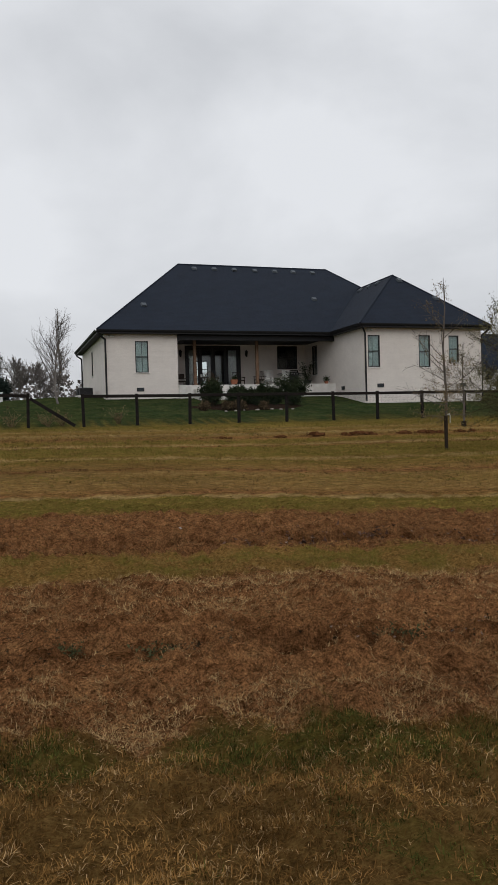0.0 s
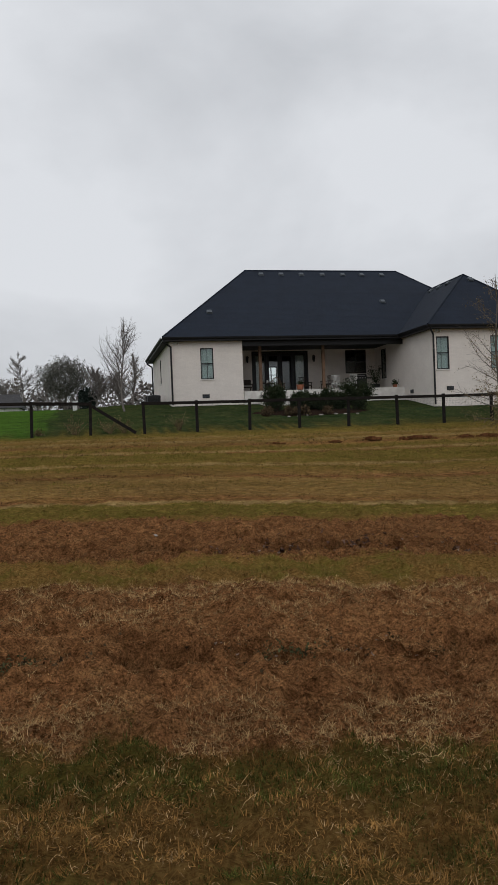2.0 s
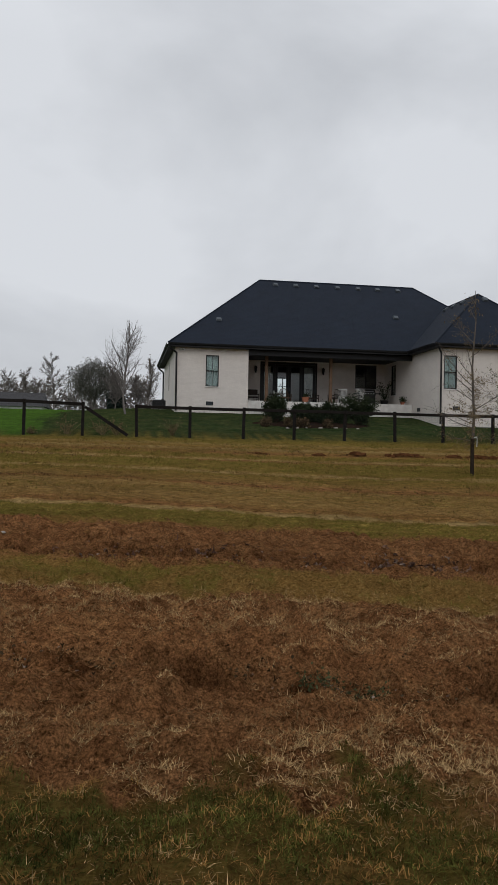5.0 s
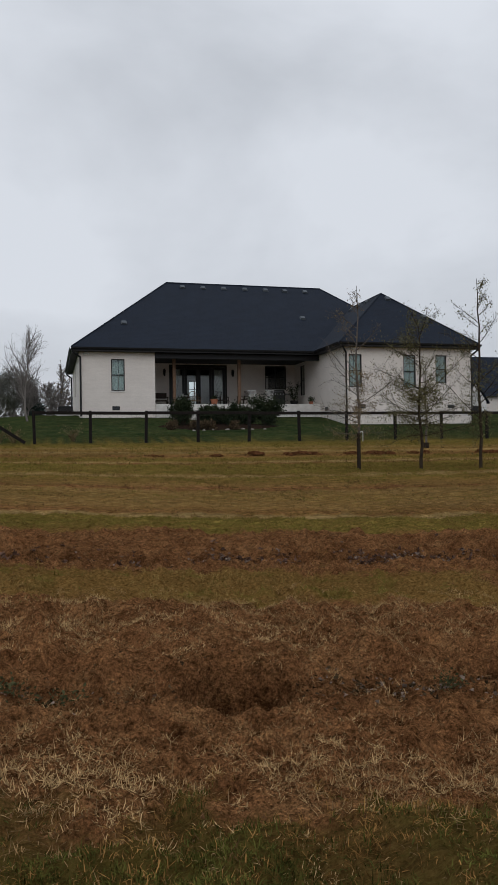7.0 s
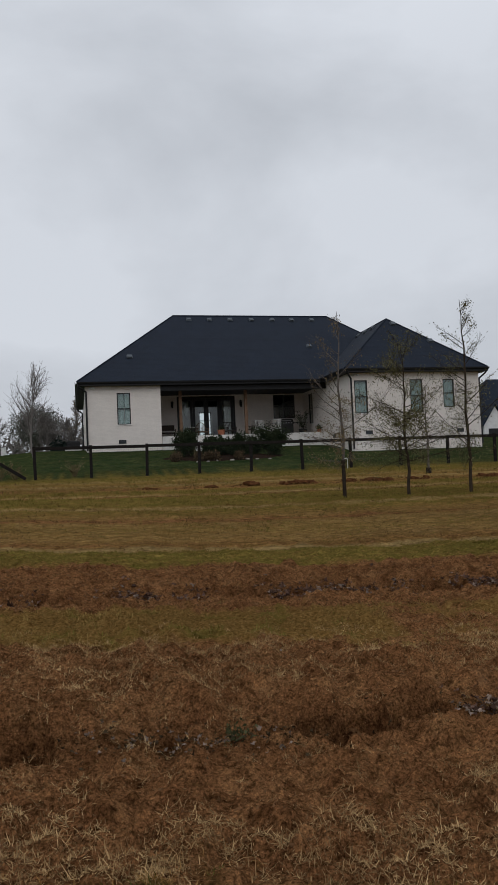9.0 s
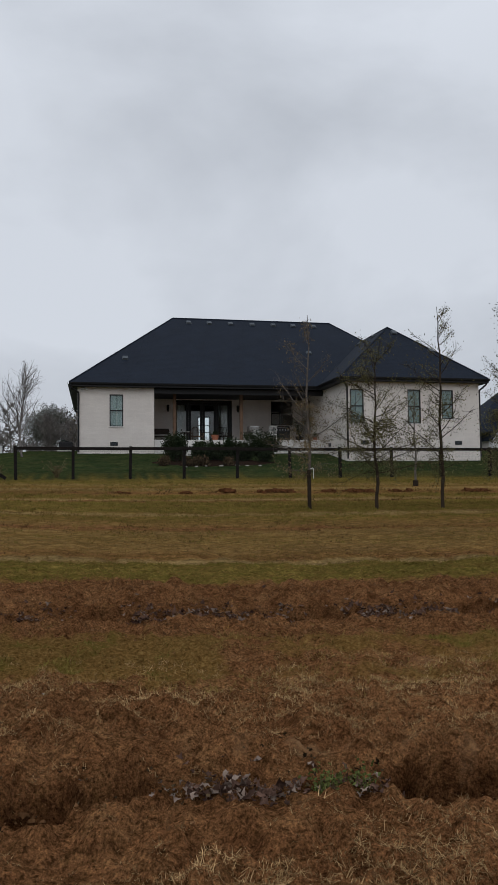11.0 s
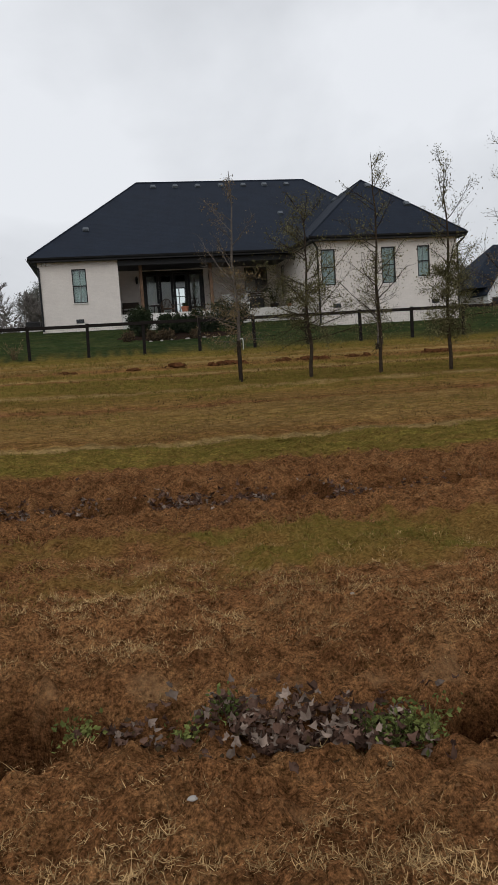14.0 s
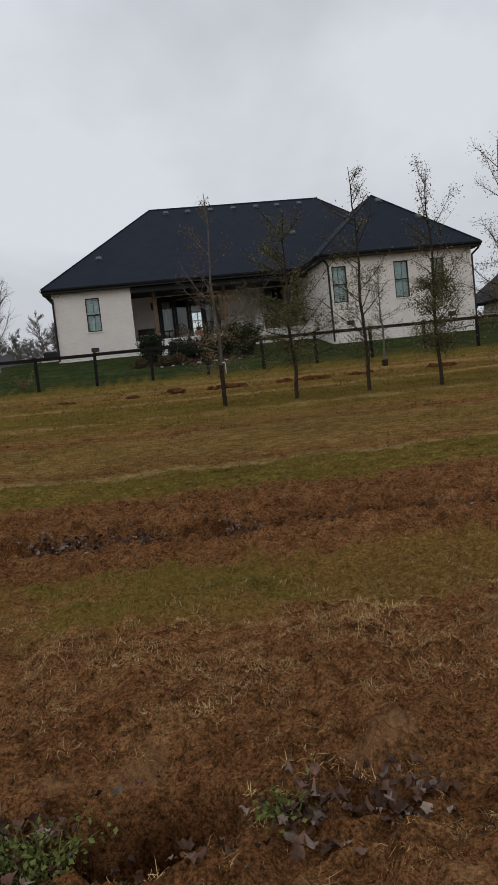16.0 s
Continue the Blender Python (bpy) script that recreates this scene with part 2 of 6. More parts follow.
# ---- ground ----
ROW_1, ROW_2, SLANT = 5.55, 9.15, 0.08
PROFILE_Y = [-2000, -60, 2, 5, 9, 13, 15, 20, 27, 35.85, 42.2, 46.5, 50, 70, 110, 140, 200, 300, 400, 2500]
PROFILE_Z = [-8, -0.3, 0.05, 0.08, 0.13, 0.26, 0.40, 0.62, 0.90, 1.47, 2.49, 3.17, 3.45, 4.10, 5.30, 6.3, 8.4, 11.9, 14.5, 20.0]
# pits of the lifted trees: x along the row, row, half width, half depth, depth
PITS = [(-1.65, 1, 0.25, 0.2, 0.10), (1.66, 1, 0.27, 0.28, 0.13), (3.35, 1, 0.27, 0.26, 0.17), (5.03, 1, 0.27, 0.28, 0.19), (6.42, 1, 0.14, 0.17, 0.17), (6.66, 1, 0.14, 0.14, 0.07), (6.92, 1, 0.14, 0.17, 0.17),
        (8.33, 1, 0.31, 0.29, 0.25), (10.03, 1, 0.25, 0.21, 0.11), (11.75, 1, 0.28, 0.24, 0.17), (13.4, 1, 0.28, 0.24, 0.17),
        (0.2, 2, 0.24, 0.22, 0.12), (2.0, 2, 0.25, 0.24, 0.16), (3.55, 2, 0.28, 0.24, 0.16), (5.25, 2, 0.27, 0.24, 0.15), (6.95, 2, 0.27, 0.26, 0.15), (8.85, 2, 0.26, 0.26, 0.17), (10.4, 2, 0.3, 0.26, 0.17), (12.1, 2, 0.3, 0.26, 0.16), (13.8, 2, 0.3, 0.26, 0.15)]


def row_at(row, x):
    """Where the trench of a row runs, measured across the field."""
    if row == 1:
        return np.interp(x, [0.0, 2.0, 3.4, 5.0, 6.0, 7.4, 8.3, 9.3, 10.5], [5.52, 5.48, 5.38, 5.26, 5.34, 5.68, 5.74, 5.62, 5.57])
    return np.interp(x, [0.0, 2.0, 3.5, 5.0, 6.8, 8.5, 10.5], [8.95, 8.95, 9.05, 9.1, 9.4, 9.6, 9.6])


# bands of the mown field beyond the second row: distance, pale dry line, brown soil, green
BANDS = [(11.0, 0.1, 0.5, 0.2), (11.4, 0.0, 0.0, 1.0), (12.75, 0.0, 0.0, 0.95), (13.1, 0.95, 0.1, 0.1), (13.35, 0.1, 0.75, 0.0), (14.0, 0.35, 0.25, 0.1), (15.2, 0.3, 0.15, 0.35),
         (16.3, 0.4, 0.25, 0.15), (16.75, 0.0, 0.9, 0.0), (17.3, 0.3, 0.35, 0.15), (19.2, 0.1, 0.0, 0.6), (19.9, 0.9, 0.0, 0.1), (20.6, 0.1, 0.0, 0.65), (24.2, 0.0, 0.1, 0.75), (24.8, 0.0, 0.85, 0.0),
         (25.4, 0.75, 0.1, 0.1), (26.4, 0.0, 0.0, 0.75), (28.2, 0.2, 0.2, 0.3), (28.7, 0.1, 0.9, 0.0), (29.5, 0.2, 0.3, 0.3), (31.0, 0.7, 0.1, 0.3), (31.7, 0.0, 0.45, 0.4), (33.2, 0.45, 0.0, 0.5), (35.0, 0.0, 0.0, 0.85)]


def smooth(a, b, x):
    t = np.clip((x - a) / (b - a), 0, 1)
    return t * t * (3 - 2 * t)


def waves(x, y, size, seed):
    """Cheap soft noise in about -1 to 1, of that size in metres."""
    r = np.random.RandomState(seed)
    out = np.zeros_like(x)
    for k in range(9):
        ang, ph, f = r.uniform(0, 2 * np.pi), r.uniform(0, 2 * np.pi), (0.5 + 1.3 * r.rand()) / size
        out = out + np.sin(2 * np.pi * f * (x * np.cos(ang) + y * np.sin(ang)) + ph)
    return out / 3.0


def fbm(x, y, size, seed, octaves=3, gain=0.5):
    """Lattice noise in about -1 to 1, of that size in metres, with finer octaves on top."""
    r = np.random.RandomState(seed)
    table = r.uniform(-1, 1, (64, 64))
    out, amp, total = np.zeros_like(x), 1.0, 0.0
    for k in range(octaves):
        a = 0.6 + 1.1 * k
        u = (x * np.cos(a) - y * np.sin(a)) * 2 ** k / size + 17.3 * k
        v = (x * np.sin(a) + y * np.cos(a)) * 2 ** k / size + 5.7 * k
        i, j = np.floor(u).astype(int), np.floor(v).astype(int)
        fu, fv = u - i, v - j
        fu, fv = fu * fu * (3 - 2 * fu), fv * fv * (3 - 2 * fv)
        i0, i1, j0, j1 = i % 64, (i + 1) % 64, j % 64, (j + 1) % 64
        out = out + amp * ((table[i0, j0] * (1 - fu) + table[i1, j0] * fu) * (1 - fv) + (table[i0, j1] * (1 - fu) + table[i1, j1] * fu) * fv)
        total, amp = total + amp, amp * gain
    return out / total * 1.4


def lie(x, y):
    """The smooth height of the land."""
    x, y = np.asarray(x, float), np.asarray(y, float)
    side = 0.18 - 0.35 * smooth(0.5, 9.5, x) + 0.05 * smooth(11, 18, x)
    z = np.interp(y, PROFILE_Y, PROFILE_Z) + side * np.clip(1 - (y - 9) / 27, 0, 1) * smooth(-40, 0, y)
    z = z - 0.55 * smooth(4, -4, x) * smooth(40, 47, y) * smooth(75, 55, y)
    return z


def grass_edge(x):
    """Where the mown grass in front gives way to the tilled soil."""
    return np.interp(x, [0.0, 0.8, 1.6, 2.6, 4.5, 6.2, 7.2, 8.2], [4.45, 4.38, 4.28, 4.20, 4.16, 4.05, 3.6, 2.7])


def ground_z(x, y):
    x, y = np.asarray(x, float), np.asarray(y, float)
    shape = x.shape
    x, y = x.ravel(), y.ravel()
    z = lie(x, y)
    near = smooth(70, 25, y) * smooth(-40, -5, y)
    v = y + SLANT * x
    front = grass_edge(x)
    tilled = smooth(front - 0.1, front + 0.2, v) * smooth(7.25, 6.8, v) + smooth(8.0, 8.5, v) * smooth(11.1, 10.6, v)
    close = near * smooth(14, 11, y) * smooth(2.0, 2.6, y)
    z = z + near * (0.018 * waves(x, y, 1.6, 3) + 0.010 * waves(x, y, 0.5, 4))
    clods = np.abs(fbm(x, y, 0.19, 5, 3, 0.55))
    z = z + close * tilled * (0.020 * fbm(x, y, 0.30, 6, 2) + 0.090 * clods - 0.028 + 0.022 * np.abs(fbm(x, y, 0.075, 8, 2, 0.6)) + 0.010 * fbm(x, y, 0.035, 11, 1))
    z = z + close * (1 - tilled) * (0.035 * fbm(x, y, 0.16, 9, 3) + 0.022 * fbm(x, y, 0.06, 10, 2))
    for row, depth, half in ((1, 0.06, 0.24), (2, 0.10, 0.30)):
        z = z - depth * near * np.exp(-(((v - row_at(row, x)) / half) ** 2))
    z = z + 0.06 * near * np.exp(-(((v - row_at(2, x) - 1.0) / 0.5) ** 2))
    for row in (13.0, 25.0, 32.0):
        z = z - 0.04 * near * np.exp(-(((v - row) / 0.3) ** 2))
    for px, row, hx, hy, deep in PITS:
        c = row_at(row, px) - SLANT * px
        on = (np.abs(x - px) < 2.2 * hx) & (np.abs(y - c) < 2.2 * hy)
        if not on.any():
            continue
        xs, ys = x[on], y[on]
        edge = 0.10 * fbm(xs, ys, 0.25, 7 + int(abs(px) * 3), 3)
        q = np.sqrt(((xs - px) / hx) ** 2 + ((ys - c) / hy) ** 2) + edge
        wall_ = smooth(1.0, 0.86, q)
        bowl = 0.7 * wall_ + 0.3 * smooth(0.95, 0.25, q)
        lumps = 0.15 * np.abs(fbm(xs, ys, 0.16, 41, 3, 0.65)) + 0.03 * fbm(xs, ys, 0.05, 42, 2)
        z[on] += -2.0 * deep * bowl + smooth(0.97, 0.75, q) * (lumps - 0.03) + 0.025 * np.exp(-(((q - 1.16) / 0.16) ** 2))
    return z.reshape(shape)


def cover(x, y):
    """How much of the land is bare soil, straw and green grass, how wet and how dark the soil is."""
    v = y + SLANT * x + 0.05 * waves(x, y, 2.6, 21) + 0.05 * waves(x, y, 0.7, 22) + 0.05 * waves(x, y, 0.25, 25)
    patch = waves(x, y, 3.5, 23)
    small = waves(x, y, 0.9, 24)
    beyond = smooth(36.0, 36.7, y + 0.15 * small)
    right = smooth(5.0, 7.5, x)
    edge = grass_edge(x) + 0.10 * small
    bare = smooth(edge - 0.12, edge + 0.16, v) * smooth(7.25 + 0.1 * right, 6.95 + 0.1 * right, v)
    bare = np.maximum(bare, smooth(8.2, 8.5, v) * smooth(11.0, 10.65, v))
    vs, _, brown, lush = zip(*BANDS)
    far = smooth(10.8, 11.2, v)
    bare = np.clip(np.maximum(bare, far * np.interp(v, vs, brown) * (0.85 + 0.3 * patch)), 0, 1) * (1 - beyond)
    gap = smooth(7.35, 8.0, x + 0.2 * small) * smooth(9.75, 9.2, x + 0.2 * small)
    bare = np.maximum(bare, gap * smooth(6.6, 7.1, v) * smooth(8.4, 8.0, v) * np.clip(0.7 + 0.5 * small, 0, 1))
    green = smooth(7.05, 7.4, v) * smooth(8.5, 8.2, v) * np.clip(0.20 + 0.5 * patch + 0.6 * small, 0.05, 0.7) * (1 - 0.9 * gap)
    green = np.maximum(green, far * np.interp(v, vs, lush))
    green = np.maximum(green, np.clip(0.75 + 0.5 * small + 0.3 * patch, 0, 1) * (1 - right) * smooth(edge + 0.1, edge - 0.05, v) * smooth(edge - 0.62, edge - 0.42, v))
    green = np.maximum(green, np.clip(0.02 + 0.6 * small + 0.35 * patch, 0.0, 1) * (1 - right) * smooth(edge - 0.3, edge - 0.5, v))
    green = np.clip(green, 0, 1) * (1 - beyond) + beyond
    fresh = beyond * smooth(-0.2, -1.6, x + 0.02 * (y - 36) + 0.3 * small)
    return np.clip(bare, 0, 1), np.clip(green, 0, 1), beyond, fresh


def in_pit(x, y):
    q = np.full_like(x, 9.0)
    for px, row, hx, hy, deep in PITS:
        c = row_at(row, px) - SLANT * px
        q = np.minimum(q, np.sqrt(((x - px) / hx) ** 2 + ((y - c) / hy) ** 2))
    return 1 - smooth(0.75, 1.05, q)


def dusty(x, y):
    """Patches of paler, finer, sandy soil: behind the near trench and where the grass strip is worn through."""
    v = y + SLANT * x + 0.05 * waves(x, y, 0.5, 61)
    behind = smooth(6.6, 7.6, x) * np.exp(-(((v - row_at(1, x) - 0.34) / 0.13) ** 2)) * np.clip(0.5 + 0.9 * waves(x, y, 0.4, 62), 0, 1)
    worn = np.exp(-(((x - 9.2) / 0.55) ** 2)) * np.exp(-(((v - 7.6) / 0.16) ** 2)) * np.clip(0.75 + 0.5 * waves(x, y, 0.35, 63), 0, 1)
    before = smooth(8.4, 9.4, x) * np.exp(-(((v - row_at(1, x) + 0.45) / 0.25) ** 2)) * np.clip(0.25 + 0.6 * waves(x, y, 0.5, 64), 0, 1)
    return np.clip(0.55 * (behind + worn + before) * (1 - in_pit(x, y)), 0, 1)


def damp_and_shade(x, y):
    """Freshly dug, straw-free subsoil, and shade put into its colour: in the pits and along the trench beds, with
    ragged outlines.
    """
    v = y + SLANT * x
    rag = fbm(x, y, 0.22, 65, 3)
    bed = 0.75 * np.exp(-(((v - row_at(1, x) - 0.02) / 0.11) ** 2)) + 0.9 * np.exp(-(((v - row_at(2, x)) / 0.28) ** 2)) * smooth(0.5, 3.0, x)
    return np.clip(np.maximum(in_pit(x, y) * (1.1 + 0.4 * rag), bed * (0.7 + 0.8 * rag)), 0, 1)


def spaced(lo, hi, fine, far_lo, far_hi, growth=1.12):
    mid = np.arange(lo, hi + fine / 2, fine)
    step, up = fine, [mid[-1]]
    while up[-1] < far_hi:
        step *= growth
        up.append(up[-1] + step)
    step, down = fine, [mid[0]]
    while down[-1] > far_lo:
        step *= growth
        down.append(down[-1] - step)
    return np.concatenate([down[:0:-1], mid, up[1:]])


def ground_material():
    m = bpy.data.materials.new("field_soil_and_grass")
    m.use_nodes = True
    nt = m.node_tree
    lk = nt.links.new
    b = nt.nodes["Principled BSDF"]
    b.inputs["Roughness"].default_value, b.inputs["Specular IOR Level"].default_value = 1.0, 0.0
    tc = nt.nodes.new("ShaderNodeTexCoord")

    def noise_(scale, detail=5.0, rough=0.6, stretch=None):
        n = node(nt, "ShaderNodeTexNoise", Scale=scale, Detail=detail, Roughness=rough)
        if stretch:
            mp = nt.nodes.new("ShaderNodeMapping")
            mp.inputs["Scale"].default_value = stretch
            mp.inputs["Rotation"].default_value = (0, 0, radians(4.6))
            lk(tc.outputs["Object"], mp.inputs["Vector"])
            lk(mp.outputs["Vector"], n.inputs["Vector"])
        else:
            lk(tc.outputs["Object"], n.inputs["Vector"])
        return n.outputs["Fac"]

    def ramp_(fac, *stops):
        r = nt.nodes.new("ShaderNodeValToRGB")
        els = r.color_ramp.elements
        while len(els) < len(stops):
            els.new(0.5)
        for e, (p, c) in zip(els, stops):
            e.position, e.color = p, (*c, 1)
        lk(fac, r.inputs["Fac"])
        return r.outputs["Color"]

    def mix_(fac, a, c, kind="MIX"):
        n = nt.nodes.new("ShaderNodeMixRGB")
        n.blend_type = kind
        for sock, v in ((n.inputs["Fac"], fac), (n.inputs["Color1"], a), (n.inputs["Color2"], c)):
            if isinstance(v, (int, float, tuple)):
                sock.default_value = v
            else:
                lk(v, sock)
        return n.outputs["Color"]

    def attr_(name):
        a = nt.nodes.new("ShaderNodeAttribute")
        a.attribute_name = name
        return a.outputs["Fac"]

    def maths(op, a, c):
        n = nt.nodes.new("ShaderNodeMath")
        n.operation = op
        for sock, v in ((n.inputs[0], a), (n.inputs[1], c)):
            if isinstance(v, (int, float)):
                sock.default_value = v
            else:
                lk(v, sock)
        return n.outputs["Value"]

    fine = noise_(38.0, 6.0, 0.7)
    mid = noise_(5.0, 6.0, 0.65)
    streak = noise_(3.0, 5.0, 0.6, (0.5, 1.8, 1.0))
    soil = ramp_(mid, (0.3, SOIL[0]), (0.52, SOIL[1]), (0.74, SOIL[2]))
    # dark ends of these ramps: damp crumbs plus painted-in shade between the clods
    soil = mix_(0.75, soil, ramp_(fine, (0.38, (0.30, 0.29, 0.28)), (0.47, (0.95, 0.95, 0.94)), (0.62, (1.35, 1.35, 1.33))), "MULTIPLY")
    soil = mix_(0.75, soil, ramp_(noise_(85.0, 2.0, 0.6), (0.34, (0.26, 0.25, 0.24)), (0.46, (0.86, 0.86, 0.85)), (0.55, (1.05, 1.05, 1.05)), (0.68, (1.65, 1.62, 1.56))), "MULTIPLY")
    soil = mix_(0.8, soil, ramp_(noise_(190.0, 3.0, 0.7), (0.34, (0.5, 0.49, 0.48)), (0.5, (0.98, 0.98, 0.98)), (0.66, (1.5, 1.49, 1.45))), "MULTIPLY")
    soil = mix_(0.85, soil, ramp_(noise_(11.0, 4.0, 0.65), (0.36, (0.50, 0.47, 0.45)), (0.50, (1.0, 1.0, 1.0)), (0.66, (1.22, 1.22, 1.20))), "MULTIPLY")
    straw = ramp_(fine, (0.3, STRAW[0]), (0.5, STRAW[1]), (0.72, STRAW[2]))
    def fibre(turn, long_, wide):
        mp = nt.nodes.new("ShaderNodeMapping")
        mp.inputs["Rotation"].default_value = (0, 0, radians(turn))
        mp.inputs["Scale"].default_value = (long_, wide, 1.0)
        lk(tc.outputs["Object"], mp.inputs["Vector"])
        n = node(nt, "ShaderNodeTexNoise", Scale=1.0, Detail=1.5, Roughness=0.5, Distortion=0.6)
        lk(mp.outputs["Vector"], n.inputs["Vector"])
        return n.outputs["Fac"]

    fib = maths("MAXIMUM", maths("MAXIMUM", fibre(12, 22, 190), fibre(74, 20, 170)), maths("MAXIMUM", fibre(128, 24, 210), fibre(-28, 26, 200)))
    lit = nt.nodes.new("ShaderNodeMapRange")
    lit.inputs["From Min"].default_value, lit.inputs["From Max"].default_value = 0.58, 0.70
    lk(fib, lit.inputs["Value"])
    lit = lit.outputs["Result"]
    straw = mix_(maths("MULTIPLY", lit, 0.45), straw, (*STRAW[2], 1))
    grass = ramp_(noise_(24.0, 6.0, 0.7), (0.3, GRASS[0]), (0.5, GRASS[1]), (0.74, GRASS[2]))
    grass = mix_(maths("MULTIPLY", maths("SUBTRACT", streak, 0.36), 2.2), grass, straw)
    grass = mix_(maths("MULTIPLY", lit, 0.35), grass, (*GRASS[2], 1))
    soil = mix_(maths("MULTIPLY", maths("MULTIPLY", lit, mid), 0.30), soil, (*STRAW[1], 1))
    lawn = ramp_(noise_(1.1, 6.0, 0.7), (0.3, LAWN[0]), (0.7, LAWN[1]))
    lawn = mix_(0.55, lawn, ramp_(noise_(17.0, 6.0, 0.7), (0.3, (0.5, 0.5, 0.5)), (0.7, (1.4, 1.4, 1.3))), "MULTIPLY")
    fresh = ramp_(noise_(2.0, 6.0, 0.7), (0.3, FRESH[0]), (0.7, FRESH[1]))
    brk = maths("MULTIPLY", maths("SUBTRACT", noise_(7.0, 8.0, 0.8, (0.6, 1.6, 1.0)), 0.5), 2.3)

    def edge_(a, far_=False):
        n = nt.nodes.new("ShaderNodeMapRange")
        n.inputs["From Min"].default_value, n.inputs["From Max"].default_value = 0.2, 0.8
        lk(maths("ADD", a, maths("MULTIPLY", brk, 0.6) if far_ else brk), n.inputs["Value"])
        return n.outputs["Result"]

    sand = nt.nodes.new("ShaderNodeMapRange")
    sand.inputs["From Min"].default_value, sand.inputs["From Max"].default_value = 0.16, 0.42
    lk(maths("MULTIPLY", attr_("dusty"), noise_(16.0, 8.0, 0.8)), sand.inputs["Value"])
    soil = mix_(sand.outputs["Result"], soil, ramp_(fine, (0.3, (0.24, 0.132, 0.064)), (0.7, (0.40, 0.245, 0.125))))
    # moist subsoil colour, darkened further to carry the shade of the recesses
    moist_shaded = mix_(1.0, soil, (0.38, 0.34, 0.32, 1), "MULTIPLY")
    soil = mix_(attr_("damp_and_shade"), soil, moist_shaded)
    sep = nt.nodes.new("ShaderNodeSeparateXYZ")
    lk(tc.outputs["Object"], sep.inputs["Vector"])
    across = maths("ADD", sep.outputs["Y"], maths("MULTIPLY", sep.outputs["X"], SLANT))
    across = maths("ADD", across, maths("MULTIPLY", maths("SUBTRACT", noise_(0.25, 2.0, 0.5), 0.5), 0.14))
    across = maths("ADD", across, maths("MULTIPLY", maths("SUBTRACT", noise_(3.5, 4.0, 0.7), 0.5), 0.2))
    pos = nt.nodes.new("ShaderNodeMapRange")
    pos.inputs["From Min"].default_value, pos.inputs["From Max"].default_value = 11.0, 36.0
    lk(across, pos.inputs["Value"])
    band = nt.nodes.new("ShaderNodeSeparateColor")
    lk(ramp_(pos.outputs["Result"], *(((d - 11.0) / 25.0, (p, o, g)) for d, p, o, g in BANDS)), band.inputs["Color"])
    infar = nt.nodes.new("ShaderNodeMapRange")
    infar.inputs["From Min"].default_value, infar.inputs["From Max"].default_value = 10.8, 11.3
    lk(across, infar.inputs["Value"])
    infar = infar.outputs["Result"]

    gate = nt.nodes.new("ShaderNodeMapRange")
    gate.inputs["From Min"].default_value, gate.inputs["From Max"].default_value = 0.38, 0.62
    lk(noise_(0.55, 5.0, 0.65, (0.5, 1.5, 1.0)), gate.inputs["Value"])
    gate = gate.outputs["Result"]

    def either(near, far_):
        n = nt.nodes.new("ShaderNodeMix")
        lk(infar, n.inputs[0])
        lk(near, n.inputs[2])
        lk(far_, n.inputs[3])
        return n.outputs[0]

    colour = mix_(edge_(either(attr_("green"), maths("ADD", band.outputs["Blue"], 0.05))), straw, grass)
    front = nt.nodes.new("ShaderNodeMapRange")
    front.inputs["From Min"].default_value, front.inputs["From Max"].default_value = 6.2, 5.6
    lk(across, front.inputs["Value"])
    thatch = front.outputs["Result"]
    colour = mix_(thatch, colour, mix_(0.45, colour, (0.050, 0.030, 0.013, 1)))
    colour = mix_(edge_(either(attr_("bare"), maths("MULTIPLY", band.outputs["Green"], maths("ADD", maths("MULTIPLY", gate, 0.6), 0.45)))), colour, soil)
    pale = ramp_(fine, (0.3, PALE[0]), (0.7, PALE[1]))
    colour = mix_(maths("MULTIPLY", edge_(maths("MULTIPLY", band.outputs["Red"], infar), True), 0.95), colour, pale)
    colour = mix_(attr_("beyond"), colour, lawn)
    colour = mix_(attr_("fresh"), colour, fresh)
    lines = ramp_(noise_(2.2, 7.0, 0.7, (0.35, 2.0, 1.0)), (0.34, (0.84, 0.83, 0.82)), (0.5, (0.98, 0.98, 0.98)), (0.66, (1.12, 1.11, 1.09)))
    tuft = ramp_(noise_(6.0, 9.0, 0.85, (0.8, 1.3, 1.0)), (0.36, (0.45, 0.44, 0.44)), (0.5, (0.98, 0.98, 1.04)), (0.64, (1.62, 1.62, 1.66)))
    colour = mix_(infar, colour, mix_(1.0, mix_(1.0, colour, lines, "MULTIPLY"), tuft, "MULTIPLY"))
    wide = ramp_(noise_(0.35, 4.0, 0.6, (0.5, 1.4, 1.0)), (0.3, (0.78, 0.78, 0.78)), (0.7, (1.15, 1.13, 1.1)))
    colour = mix_(1.0, colour, wide, "MULTIPLY")
    lk(colour, b.inputs["Base Color"])
    bp = node(nt, "ShaderNodeBump", Strength=1.0, Distance=0.03)
    lk(maths("ADD", fine, maths("MULTIPLY", noise_(120.0, 3.0), 0.4)), bp.inputs["Height"])
    lk(bp.outputs["Normal"], b.inputs["Normal"])
    return m


